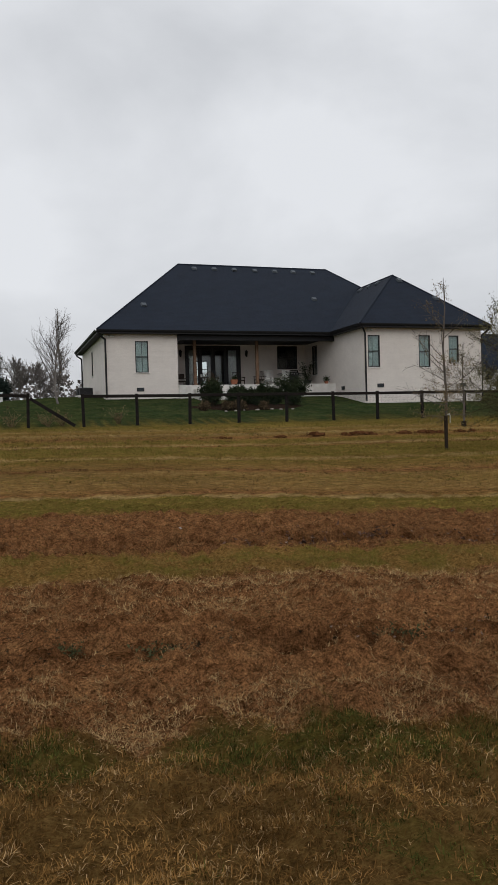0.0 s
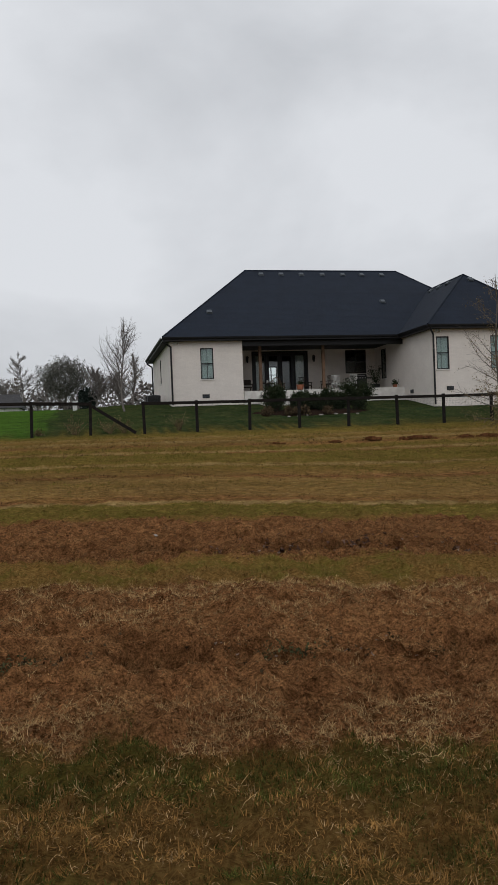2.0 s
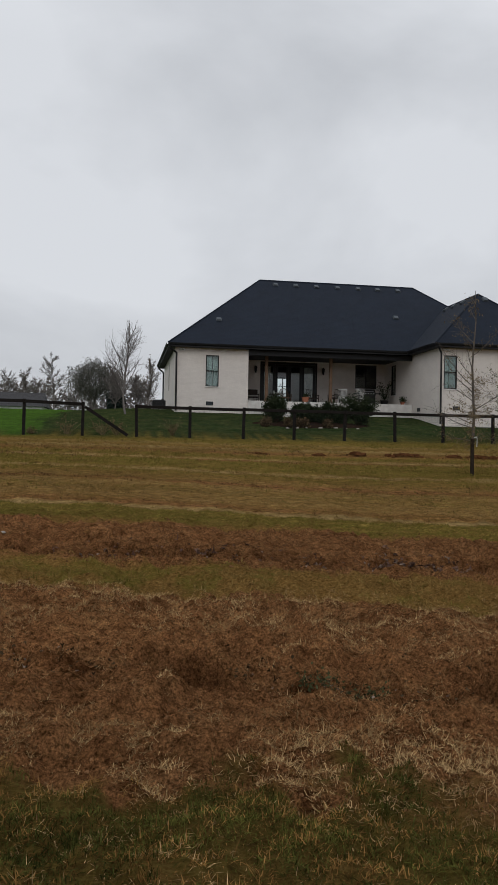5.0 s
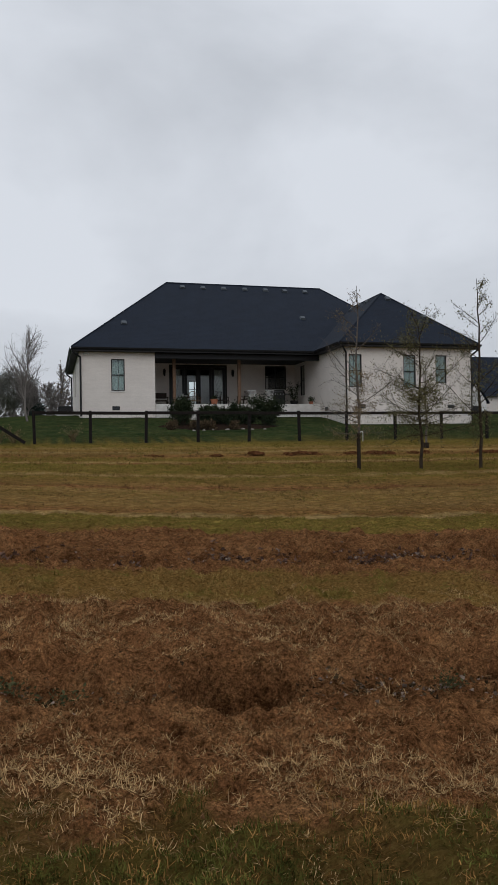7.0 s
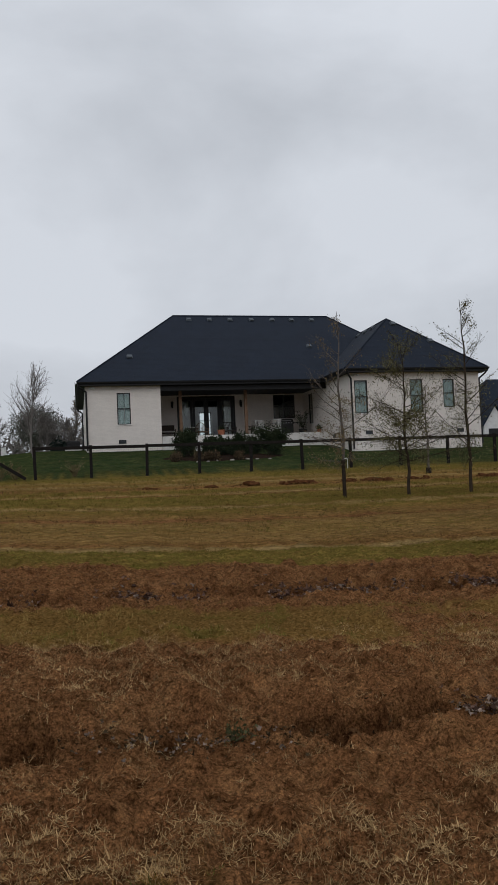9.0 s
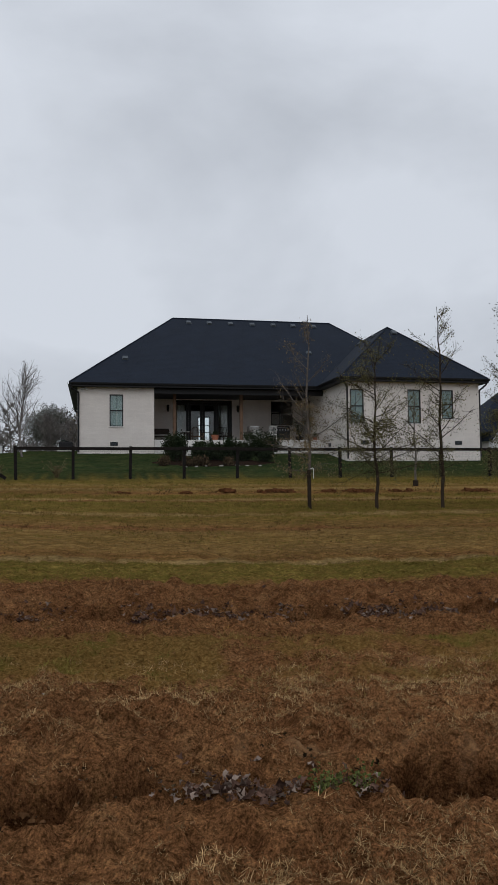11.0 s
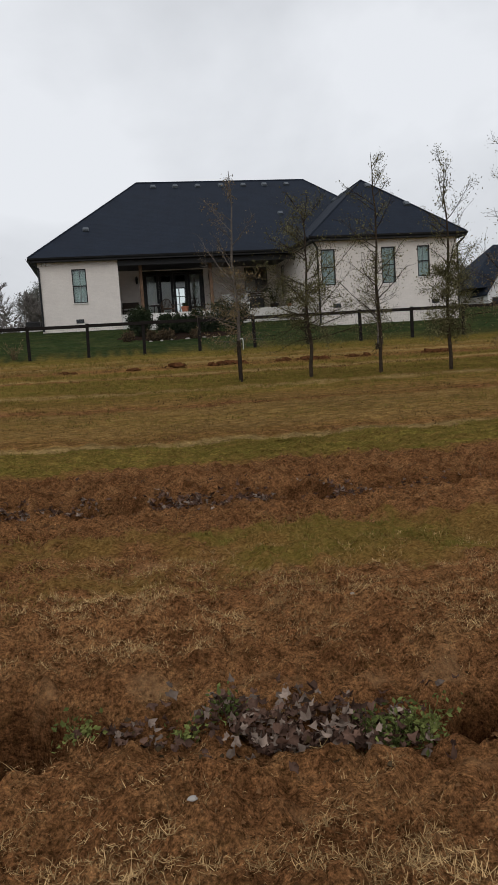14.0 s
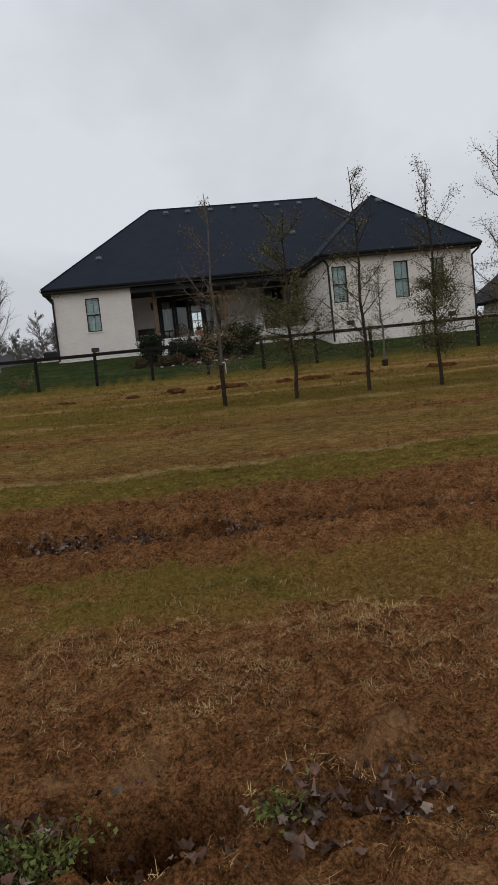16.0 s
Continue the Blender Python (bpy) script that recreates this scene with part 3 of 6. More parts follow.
SOIL = ((0.148, 0.066, 0.028), (0.210, 0.100, 0.043), (0.285, 0.151, 0.067))
STRAW = ((0.048, 0.025, 0.008), (0.165, 0.091, 0.026), (0.345, 0.215, 0.072))
GRASS = ((0.030, 0.027, 0.008), (0.120, 0.098, 0.018), (0.25, 0.193, 0.052))
PALE = ((0.18, 0.118, 0.044), (0.37, 0.262, 0.110))
LAWN = ((0.020, 0.038, 0.014), (0.058, 0.066, 0.024))
FRESH = ((0.045, 0.095, 0.014), (0.065, 0.125, 0.02))
gx = spaced(-1.0, 12.3, 0.0185, -1800, 1800, 1.25)
gy_near, gy_far = spaced(3.3, 5.95, 0.0175, -1500, 6.0, 1.3), spaced(6.1, 10.6, 0.04, 6.08, 2400, 1.075)
gy = np.concatenate([gy_near[gy_near < 6.03], gy_far[gy_far > 6.05]])
GX, GY = np.meshgrid(gx, gy)
gz = ground_z(GX, GY)
idx = np.arange(GX.size).reshape(GX.shape)
quads = np.stack([idx[:-1, :-1], idx[:-1, 1:], idx[1:, 1:], idx[1:, :-1]], -1).reshape(-1, 4)
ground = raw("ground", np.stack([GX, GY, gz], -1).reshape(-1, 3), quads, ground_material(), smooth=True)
for name_, values_ in zip(("bare", "green", "beyond", "fresh", "dusty", "damp_and_shade"), (*cover(GX, GY), dusty(GX, GY), damp_and_shade(GX, GY))):
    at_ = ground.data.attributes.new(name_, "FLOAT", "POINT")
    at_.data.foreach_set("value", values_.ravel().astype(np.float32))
tagged(ground, "muddy nursery field with straw, grass strips and planting pits", "ground", kind="structure")

# ---- house ----
EAVE, BASE = 7.17, 2.2
house = thing("house", (17.3, 52.8, 3.1), "single-storey white painted brick house with dark hipped shingle roof", "house")
# outer faces lie to the right of the way a -> b
W_LEFT = wall("wall", (5.96, 58.95), (5.96, 46.72), BASE, 6.98, 0.25, [(5.6, 6.4, 4.9, 6.55)], M_BRICK, house)
W_REAR = wall("wall", (5.96, 46.47), (10.33, 46.47), BASE, 6.98, 0.25, [(1.81, 2.59, 4.68, 6.54)], M_BRICK, house)
W_RETURN = wall("wall", (10.33, 46.72), (10.33, 51.4), BASE, 6.98, 0.25, [], M_BRICK, house)
W_PORCH = wall("wall", (10.33, 51.4), (20.62, 51.4), BASE, 6.98, 0.25, [(1.6, 5.5, 3.9, 6.83), (8.17, 9.67, 5.22, 6.82)], M_BRICK, house)
W_INNER = wall("wall", (20.62, 51.4), (20.62, 42.495), BASE, 6.98, 0.25, [(1.2, 2.1, 4.7, 6.68)], M_BRICK, house)
W_WING = wall("wall", (20.62, 42.245), (28.68, 42.245), BASE, 6.98, 0.25, [(0.26, 1.05, 4.63, 6.52), (3.67, 4.46, 4.61, 6.54), (5.75, 6.46, 4.88, 6.54)], M_BRICK, house)
W_RIGHT = wall("wall", (28.68, 42.495), (28.68, 58.95), BASE, 6.98, 0.25, [], M_BRICK, house)
W_FRONT = wall("wall", (28.68, 59.2), (5.96, 59.2), BASE, 6.98, 0.25, [(13.15, 14.1, 4.0, 6.5)], M_BRICK, house)


def roof_solid(eaves, ridge_a, ridge_b, name, parent):
    (x0, x1, y0, y1) = eaves
    bm = bmesh.new()
    c = [bm.verts.new((x, y, EAVE)) for x, y in ((x0, y0), (x1, y0), (x1, y1), (x0, y1))]
    d = [bm.verts.new((x, y, EAVE - 0.05)) for x, y in ((x0, y0), (x1, y0), (x1, y1), (x0, y1))]
    a, b = bm.verts.new(ridge_a), bm.verts.new(ridge_b)
    if abs(ridge_a[1] - ridge_b[1]) < 0.01:
        faces = [(c[0], c[1], b, a), (c[1], c[2], b), (c[2], c[3], a, b), (c[3], c[0], a)]
    else:
        faces = [(c[0], c[1], a), (c[1], c[2], b, a), (c[2], c[3], b), (c[3], c[0], a, b)]
    for q in faces:
        bm.faces.new(q)
    for i in range(4):
        bm.faces.new((c[i], d[i], d[(i + 1) % 4], c[(i + 1) % 4]))
    bm.faces.new(d[::-1])
    return part(name, bm, M_ROOF, parent)


roof = roof_solid((5.52, 29.08, 46.05, 59.65), (12.2, 53.88, 12.775), (23.45, 53.88, 12.775), "roof", house)
wing_roof = roof_solid((20.2, 29.08, 41.83, 51.8), (24.69, 46.05, 10.89), (24.69, 51.7, 10.89), "wing_roof", house)


def ring_boards(x0, x1, y0, y1, z0, z1, t):
    """Four boards round a rectangle, butted end to end, thickness t outwards."""
    return boxes((x0 - t, x1 + t, y0 - t, y0, z0, z1), (x0 - t, x1 + t, y1, y1 + t, z0, z1), (x0 - t, x0, y0, y1, z0, z1), (x1, x1 + t, y0, y1, z0, z1), bevel=0.006)


part("fascia", ring_boards(5.55, 29.05, 46.08, 59.62, 6.93, 7.155, 0.025), M_TRIM, house)
part("fascia", boxes((20.2, 29.10, 41.80, 41.83, 6.93, 7.155), (20.17, 20.2, 41.80, 46.03, 6.93, 7.155), (29.08, 29.11, 41.83, 46.03, 6.93, 7.155), bevel=0.006), M_TRIM, house)
for soffit_box in ((5.56, 10.30, 46.09, 46.46, 6.94, 6.975), (5.56, 5.95, 46.47, 59.6, 6.94, 6.975), (20.21, 29.07, 41.84, 42.235, 6.94, 6.975), (20.21, 20.61, 42.24, 46.03, 6.94, 6.975), (28.69, 29.04, 42.24, 59.6, 6.94, 6.975)):
    part("soffit", boxes(soffit_box), M_SOFFIT, house)
part("porch_ceiling", boxes((10.34, 20.61, 46.6, 51.39, 6.90, 6.965)), M_SOFFIT, house)


def gutter(a, b):
    """An open trough of bent sheet along the eave."""
    a, b = Vector(a), Vector(b)
    d = (b - a).normalized()
    n = Vector((d.y, -d.x, 0))
    prof = [(0, 0.10), (0, 0.0), (0.06, -0.02), (0.10, 0.02), (0.12, 0.10), (0.11, 0.10), (0.09, 0.025), (0.06, -0.008), (0.01, 0.01), (0.01, 0.10)]
    bm = bmesh.new()
    rings = [[bm.verts.new(p + n * u + Vector((0, 0, w))) for u, w in prof] for p in (a, b)]
    k = len(prof)
    for i in range(k):
        bm.faces.new((rings[0][i], rings[0][(i + 1) % k], rings[1][(i + 1) % k], rings[1][i]))
    bm.faces.new(rings[0][::-1])
    bm.faces.new(rings[1])
    return bm


part("gutter", gutter((5.5, 46.05, 7.05), (20.1, 46.05, 7.05)), M_TRIM, house)
part("gutter", gutter((20.15, 41.79, 7.05), (29.12, 41.79, 7.05)), M_TRIM, house)
part("gutter", gutter((5.52, 59.6, 7.05), (5.52, 46.05, 7.05)), M_TRIM, house)
part("gutter", gutter((20.16, 45.9, 7.05), (20.16, 41.8, 7.05)), M_TRIM, house)


def downspout(path):
    bm = bmesh.new()
    for a, b in zip(path, path[1:]):
        rod(bm, a, b, 0.055, 0.055, 8)
    return bm


part("downspout", downspout([(5.6, 46.0, 7.02), (5.6, 46.05, 6.85), (6.02, 46.4, 6.62), (6.02, 46.4, 3.2)]), M_TRIM, house)
part("downspout", downspout([(20.35, 41.8, 7.02), (20.4, 41.85, 6.85), (20.68, 42.17, 6.62), (20.68, 42.17, 2.62)]), M_TRIM, house)
part("downspout", downspout([(29.0, 41.85, 7.02), (29.0, 41.95, 6.85), (28.75, 42.3, 6.55), (28.75, 42.3, 2.7)]), M_TRIM, house)
part("downspout", downspout([(5.5, 59.3, 7.02), (5.55, 59.2, 6.85), (5.88, 59.1, 6.6), (5.88, 59.1, 3.4)]), M_TRIM, house)


def oriented(a, along, bm_rows, bevel=0.004):
    """Boxes given as (u0, u1, out0, out1, z0, z1) along a wall; out is positive away from the wall's face."""
    ax, ay = a
    ux, uy = along
    nx, ny = uy, -ux
    bm = bmesh.new()
    for u0, u1, o0, o1, z0, z1 in bm_rows:
        xs = (ax + ux * u0 + nx * o0, ax + ux * u1 + nx * o1)
        ys = (ay + uy * u0 + ny * o0, ay + uy * u1 + ny * o1)
        box(bm, min(xs), max(xs), min(ys), max(ys), z0, z1, bevel=bevel)
    return bm


def window(a, along, u0, u1, z0, z1, parent, slit=0.5, columns=1, blinds=True, pane_mat=None, blind_mat=None):
    f = 0.055
    win = part("window", oriented(a, along, [(u0, u0 + f, -0.12, -0.02, z0, z1), (u1 - f, u1, -0.12, -0.02, z0, z1), (u0 + f, u1 - f, -0.12, -0.02, z1 - f, z1), (u0 + f, u1 - f, -0.12, -0.02, z0, z0 + f)]), M_FRAME, parent, "black framed double-hung window")
    mid = (z0 + z1) / 2
    part("sash_bar", oriented(a, along, [(u0 + f, u1 - f, -0.11, -0.03, mid - 0.028, mid + 0.028)]), M_FRAME, win)
    for c in range(1, columns):
        u = u0 + (u1 - u0) * c / columns
        part("mullion", oriented(a, along, [(u - 0.035, u + 0.035, -0.115, -0.025, z0 + f, z1 - f)]), M_FRAME, win)
    for zz0, zz1 in ((z0 + f, mid - 0.028), (mid + 0.028, z1 - f)):
        pane = part("pane", oriented(a, along, [(u0 + f, u1 - f, -0.075, -0.065, zz0, zz1)], bevel=0), pane_mat or M_GLASS, win)
        pane.visible_shadow = False
    part("sill", oriented(a, along, [(u0 - 0.05, u1 + 0.05, -0.03, 0.05, z0 - 0.06, z0 - 0.004)]), M_SILL, win, "white brick sill")
    if blinds:
        w = u1 - u0 - 2 * f
        s = u0 + f + w * slit
        part("blind", oriented(a, along, [(u0 + f * 0.6, s - 0.02, -0.2, -0.16, z0, z1), (s + 0.02, u1 - f * 0.6, -0.2, -0.16, z0, z1)], bevel=0), blind_mat or M_CURTAIN, win, "drawn window blind, pale except where it stands in for a dark room")
    return win


M_SILL = material("white_sill", (0.78, 0.75, 0.72), rough=0.8, fine=0.06)
window((5.96, 46.47), (1, 0), 1.81, 2.59, 4.68, 6.54, house, 0.55)
window((20.62, 42.245), (1, 0), 0.26, 1.05, 4.63, 6.52, house, 0.45)
window((20.62, 42.245), (1, 0), 3.67, 4.46, 4.61, 6.54, house, 0.6)
window((20.62, 42.245), (1, 0), 5.75, 6.46, 4.88, 6.54, house, 0.5)
window((5.96, 58.95), (0, -1), 5.6, 6.4, 4.9, 6.55, house)
window((10.33, 51.4), (1, 0), 8.17, 9.67, 5.22, 6.82, house, columns=2, blinds=False)
# no pale blind here: a dark sheet stands in for the unlit room
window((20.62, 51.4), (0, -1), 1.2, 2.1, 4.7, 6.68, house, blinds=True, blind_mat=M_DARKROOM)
# glazed front door seen right through the house
front_door = part("front_door", oriented((28.68, 59.2), (-1, 0), [(13.15, 13.22, -0.15, -0.05, 4.0, 6.5), (14.03, 14.1, -0.15, -0.05, 4.0, 6.5), (13.59, 13.66, -0.15, -0.05, 4.1, 6.4), (13.22, 14.03, -0.15, -0.05, 6.4, 6.5), (13.22, 14.03, -0.15, -0.05, 4.0, 4.7), (13.22, 14.03, -0.14, -0.06, 5.25, 5.3), (13.22, 14.03, -0.14, -0.06, 5.8, 5.85)]), M_FRAME, house, "glazed front door with dark bars")
# rooms, their dimness put into the wall colour
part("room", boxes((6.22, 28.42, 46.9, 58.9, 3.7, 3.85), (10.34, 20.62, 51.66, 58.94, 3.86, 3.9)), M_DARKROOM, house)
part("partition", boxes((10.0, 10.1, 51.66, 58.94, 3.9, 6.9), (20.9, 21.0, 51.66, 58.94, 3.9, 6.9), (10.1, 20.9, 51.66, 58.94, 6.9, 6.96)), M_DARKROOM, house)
# patio doors
door = part("patio_door", oriented((10.33, 51.4), (1, 0), [(1.6, 1.72, -0.16, 0.02, 3.9, 6.83), (5.38, 5.5, -0.16, 0.02, 3.9, 6.83), (1.72, 5.38, -0.16, 0.02, 6.69, 6.83), (1.72, 5.38, -0.16, 0.02, 3.9, 3.97)]), M_FRAME, house, "wide black framed glazed patio door")
for k in range(4):
    u0 = 1.72 + 0.915 * k
    u1 = u0 + 0.915
    leaf = part("door_leaf", oriented((10.33, 51.4), (1, 0), [(u0 + 0.005, u0 + 0.16, -0.12, -0.05, 3.98, 6.68), (u1 - 0.16, u1 - 0.005, -0.12, -0.05, 3.98, 6.68), (u0 + 0.16, u1 - 0.16, -0.12, -0.05, 6.52, 6.68), (u0 + 0.16, u1 - 0.16, -0.12, -0.05, 3.98, 4.22)]), M_FRAME, door)
    pane = part("pane", oriented((10.33, 51.4), (1, 0), [(u0 + 0.16, u1 - 0.16, -0.09, -0.08, 4.22, 6.52)], bevel=0), M_GLASS, leaf)
    pane.visible_shadow = False
    if k in (1, 2):
        part("handle", oriented((10.33, 51.4), (1, 0), [((u1 - 0.1, u1 - 0.07) if k == 1 else (u0 + 0.07, u0 + 0.1)) + (-0.05, 0.01, 4.9, 5.15)]), M_VENT, leaf, "steel pull handle")


def drape(name, x0, x1, gather, y, z0, z1, parent):
    """A hanging curtain in folds, drawn together towards one side at the bottom."""
    us, zs = np.linspace(0, 1, 40), np.linspace(0, 1, 14)
    U, Z = np.meshgrid(us, zs)
    pull = 1 - 0.55 * np.sin(np.pi * np.clip((0.75 - Z) / 0.75, 0, 1) / 2)
    X = np.where(gather > 0, x1 - (1 - U) * (x1 - x0) * pull, x0 + U * (x1 - x0) * pull)
    Y = y + 0.03 * np.sin(U * 40) + 0.01 * np.sin(U * 17 + Z * 3)
    i = np.arange(X.size).reshape(X.shape)
    q = np.stack([i[:-1, :-1], i[:-1, 1:], i[1:, 1:], i[1:, :-1]], -1).reshape(-1, 4)
    ob = raw(name, np.stack([X, Y, z0 + (z1 - z0) * Z], -1).reshape(-1, 3), q, M_DRAPE, parent, "white hanging curtain", smooth=True)
    mod = ob.modifiers.new("cloth", "SOLIDIFY")
    mod.thickness = 0.006
    return ob


M_DRAPE = material("white_curtain", (0.62, 0.60, 0.58), (0.52, 0.5, 0.48), scale=5, rough=0.95, fine=0.05)
drape("curtain", 12.1, 12.75, -1, 51.75, 3.95, 6.65, house)
drape("curtain", 15.0, 15.75, 1, 51.75, 3.95, 6.65, house)
# porch structure
part("porch_slab", boxes((10.34, 20.61, 46.3, 51.39, 3.0, 3.9), bevel=0.015), M_CONCRETE, house, "pale concrete porch slab")
part("step", boxes((11.2, 14.2, 45.55, 46.29, 3.0, 3.62), bevel=0.012), M_CONCRETE, house)
part("step", boxes((11.2, 14.2, 44.9, 45.54, 2.7, 3.36), bevel=0.012), M_CONCRETE, house)
part("beam", boxes((10.335, 20.61, 46.42, 46.62, 6.62, 6.93), bevel=0.01), M_TRIM, house, "black porch beam")
for cx in (11.63, 15.7):
    col = part("column", boxes((cx - 0.09, cx + 0.09, 47.4, 47.58, 3.92, 6.88), bevel=0.012), M_POSTWOOD, house, "brown stained timber porch post")
    part("plinth", boxes((cx - 0.13, cx + 0.13, 47.36, 47.62, 3.9, 4.05), bevel=0.012), M_POSTWOOD, col)
    part("cap", boxes((cx - 0.12, cx + 0.12, 47.37, 47.61, 6.78, 6.9), bevel=0.01), M_POSTWOOD, col)
part("header", boxes((10.335, 20.61, 47.38, 47.6, 6.80, 6.9), bevel=0.008), M_TRIM, house)


def sconce(x):
    s = part("wall_lantern", boxes((x - 0.07, x + 0.07, 51.33, 51.398, 6.15, 6.5), bevel=0.01), M_TRIM, house, "black wall lantern")
    bm = bmesh.new()
    rod(bm, (x, 51.24, 6.05), (x, 51.24, 6.4), 0.055, 0.09, 6)
    rod(bm, (x, 51.24, 6.41), (x, 51.24, 6.53), 0.12, 0.01, 6)
    part("lantern", bm, M_TRIM, s)
    part("arm", rods(((x, 51.34, 6.45), (x, 51.24, 6.54), 0.012)), M_TRIM, s)


sconce(11.6)
sconce(16.22)


def crawl_vent(a, along, u, z):
    v = part("foundation_vent", oriented(a, along, [(u, u + 0.43, 0.003, 0.03, z, z + 0.03), (u, u + 0.43, 0.003, 0.03, z + 0.19, z + 0.22), (u, u + 0.03, 0.003, 0.03, z + 0.03, z + 0.19), (u + 0.4, u + 0.43, 0.003, 0.03, z + 0.03, z + 0.19)], bevel=0.003), M_FRAME, house, "black foundation vent grille")
    part("backing", oriented(a, along, [(u + 0.03, u + 0.4, 0.002, 0.008, z + 0.03, z + 0.19)], bevel=0), M_TRIM, v)
    for k in range(4):
        part("slat", oriented(a, along, [(u + 0.03, u + 0.4, 0.01, 0.024, z + 0.04 + 0.04 * k, z + 0.055 + 0.04 * k)], bevel=0), M_VENT, v)


crawl_vent((5.96, 46.47), (1, 0), 1.85, 3.56)
crawl_vent((20.62, 42.245), (1, 0), 0.82, 3.42)
crawl_vent((20.62, 42.245), (1, 0), 6.5, 3.40)
crawl_vent((20.62, 51.4), (0, -1), 5.95, 3.44)
crawl_vent((5.96, 58.95), (0, -1), 1.5, 3.9)


def roof_vent(p, slope):
    """A low box vent lying on the roof's slope."""
    m = Matrix.Translation(p) @ Matrix.Rotation(slope[0], 4, "X") @ Matrix.Rotation(slope[1], 4, "Y")
    bm = bmesh.new()
    box(bm, -0.18, 0.18, -0.18, 0.18, 0.0, 0.05, bevel=0.01)
    box(bm, -0.15, 0.15, -0.15, 0.18, 0.05, 0.12, bevel=0.025)
    bm.transform(m)
    part("roof_vent", bm, M_VENT, house, "grey metal roof vent")


REAR = math.atan2(12.775 - EAVE, 53.88 - 46.05)
for vx in (13.23, 14.67, 16.14, 17.67, 19.18, 20.6, 22.11):
    roof_vent((vx, 53.3, 12.36), (REAR, 0))
roof_vent((8.75, 48.6, 9.0), (REAR, 0))
roof_vent((20.7, 49.75, 9.82), (REAR, 0))
WING_SIDE = math.atan2(10.89 - EAVE, 24.69 - 20.2)
for vy in (47.3, 48.6, 49.9):
    roof_vent((24.3, vy, 10.57), (0, -WING_SIDE))
roof_vent((24.9, 45.55, 10.45), (math.atan2(10.89 - EAVE, 46.05 - 41.83), 0))
roof_vent((26.6, 44.0, 9.08), (math.atan2(10.89 - EAVE, 46.05 - 41.83), 0))
part("vent_pipe", rods(((27.1, 46.5, 8.6), (27.1, 46.5, 9.35), 0.05)), M_TRIM, house)
part("ridge_cap", rods(((12.2, 53.88, 12.78), (23.45, 53.88, 12.78), 0.06), sides=6), M_ROOF, house)
for a, b in (((12.2, 53.88, 12.78), (5.52, 46.05, 7.18)), ((23.45, 53.88, 12.78), (29.08, 46.05, 7.18)), ((24.69, 46.05, 10.9), (20.2, 41.83, 7.18)), ((24.69, 46.05, 10.9), (29.08, 41.83, 7.18)), ((24.69, 46.05, 10.9), (24.69, 51.2, 10.9))):
    part("hip_cap", rods((a, b, 0.05), sides=6), M_ROOF, house)
for lx, ly in ((6.35, 46.36), (20.95, 42.13)):
    fl = part("flood_light", boxes((lx - 0.05, lx + 0.05, ly + 0.05, ly + 0.1, 6.82, 6.93), bevel=0.008), M_WHITE, house, "white twin security flood light")
    for dx in (-0.09, 0.09):
        part("lamp_head", rods(((lx + dx, ly + 0.06, 6.85), (lx + dx * 1.6, ly - 0.05, 6.78), 0.05)), M_WHITE, fl)

# ---- fence ----
fence = thing("fence", (12.0, 35.85, 1.5), "dark stained timber post and rail fence with wire mesh", "fence")
POSTS = [-11.1, -8.65, -6.2, -3.75, -1.27, 1.24, 3.62, 6.0, 8.44, 10.82, 13.23, 15.7, 18.1, 20.65, 23.15, 25.7, 28.2, 30.7, 33.2, 35.7, 38.2, 40.7, 43.2]
FY = 35.87


def top_of(x):
    return float(np.interp(x, [-12, -1.3, 3.6, 6, 16, 45], [3.2, 3.06, 2.93, 2.92, 2.90, 2.86]))


frand = random.Random(5)
for px in POSTS:
    zb = float(ground_z(px, FY))
    lean = frand.uniform(-0.025, 0.025)
    bm = boxes((-0.065, 0.065, -0.065, 0.065, -0.3, top_of(px) - zb + 0.03), bevel=0.012)
    bm.transform(Matrix.Translation((px, FY, zb)) @ Matrix.Rotation(lean, 4, "Y"))
    part("post", bm, M_FENCE, fence)
for a, b in zip(POSTS, POSTS[1:]):
    if a == 1.24:
        continue
    za, zb = top_of(a) - 0.01 + frand.uniform(-0.012, 0.012), top_of(b) - 0.01 + frand.uniform(-0.012, 0.012)
    bm = boxes((0.003, b - a - 0.003, -0.022, 0.022, -0.14, 0.0), bevel=0.006)
    bm.transform(Matrix.Translation((a, FY - 0.092, za)) @ Matrix.Rotation(-math.atan2(zb - za, b - a), 4, "Y"))
    part("rail", bm, M_FENCE, fence)
bm = boxes((0, 2.25, -0.022, 0.022, -0.14, 0.0), bevel=0.006)
bm.transform(Matrix.Translation((1.38, FY - 0.1, 2.86)) @ Matrix.Rotation(math.atan2(1.22, 1.86), 4, "Y"))
part("rail", bm, M_FENCE, fence, "fallen rail leaning to the ground")


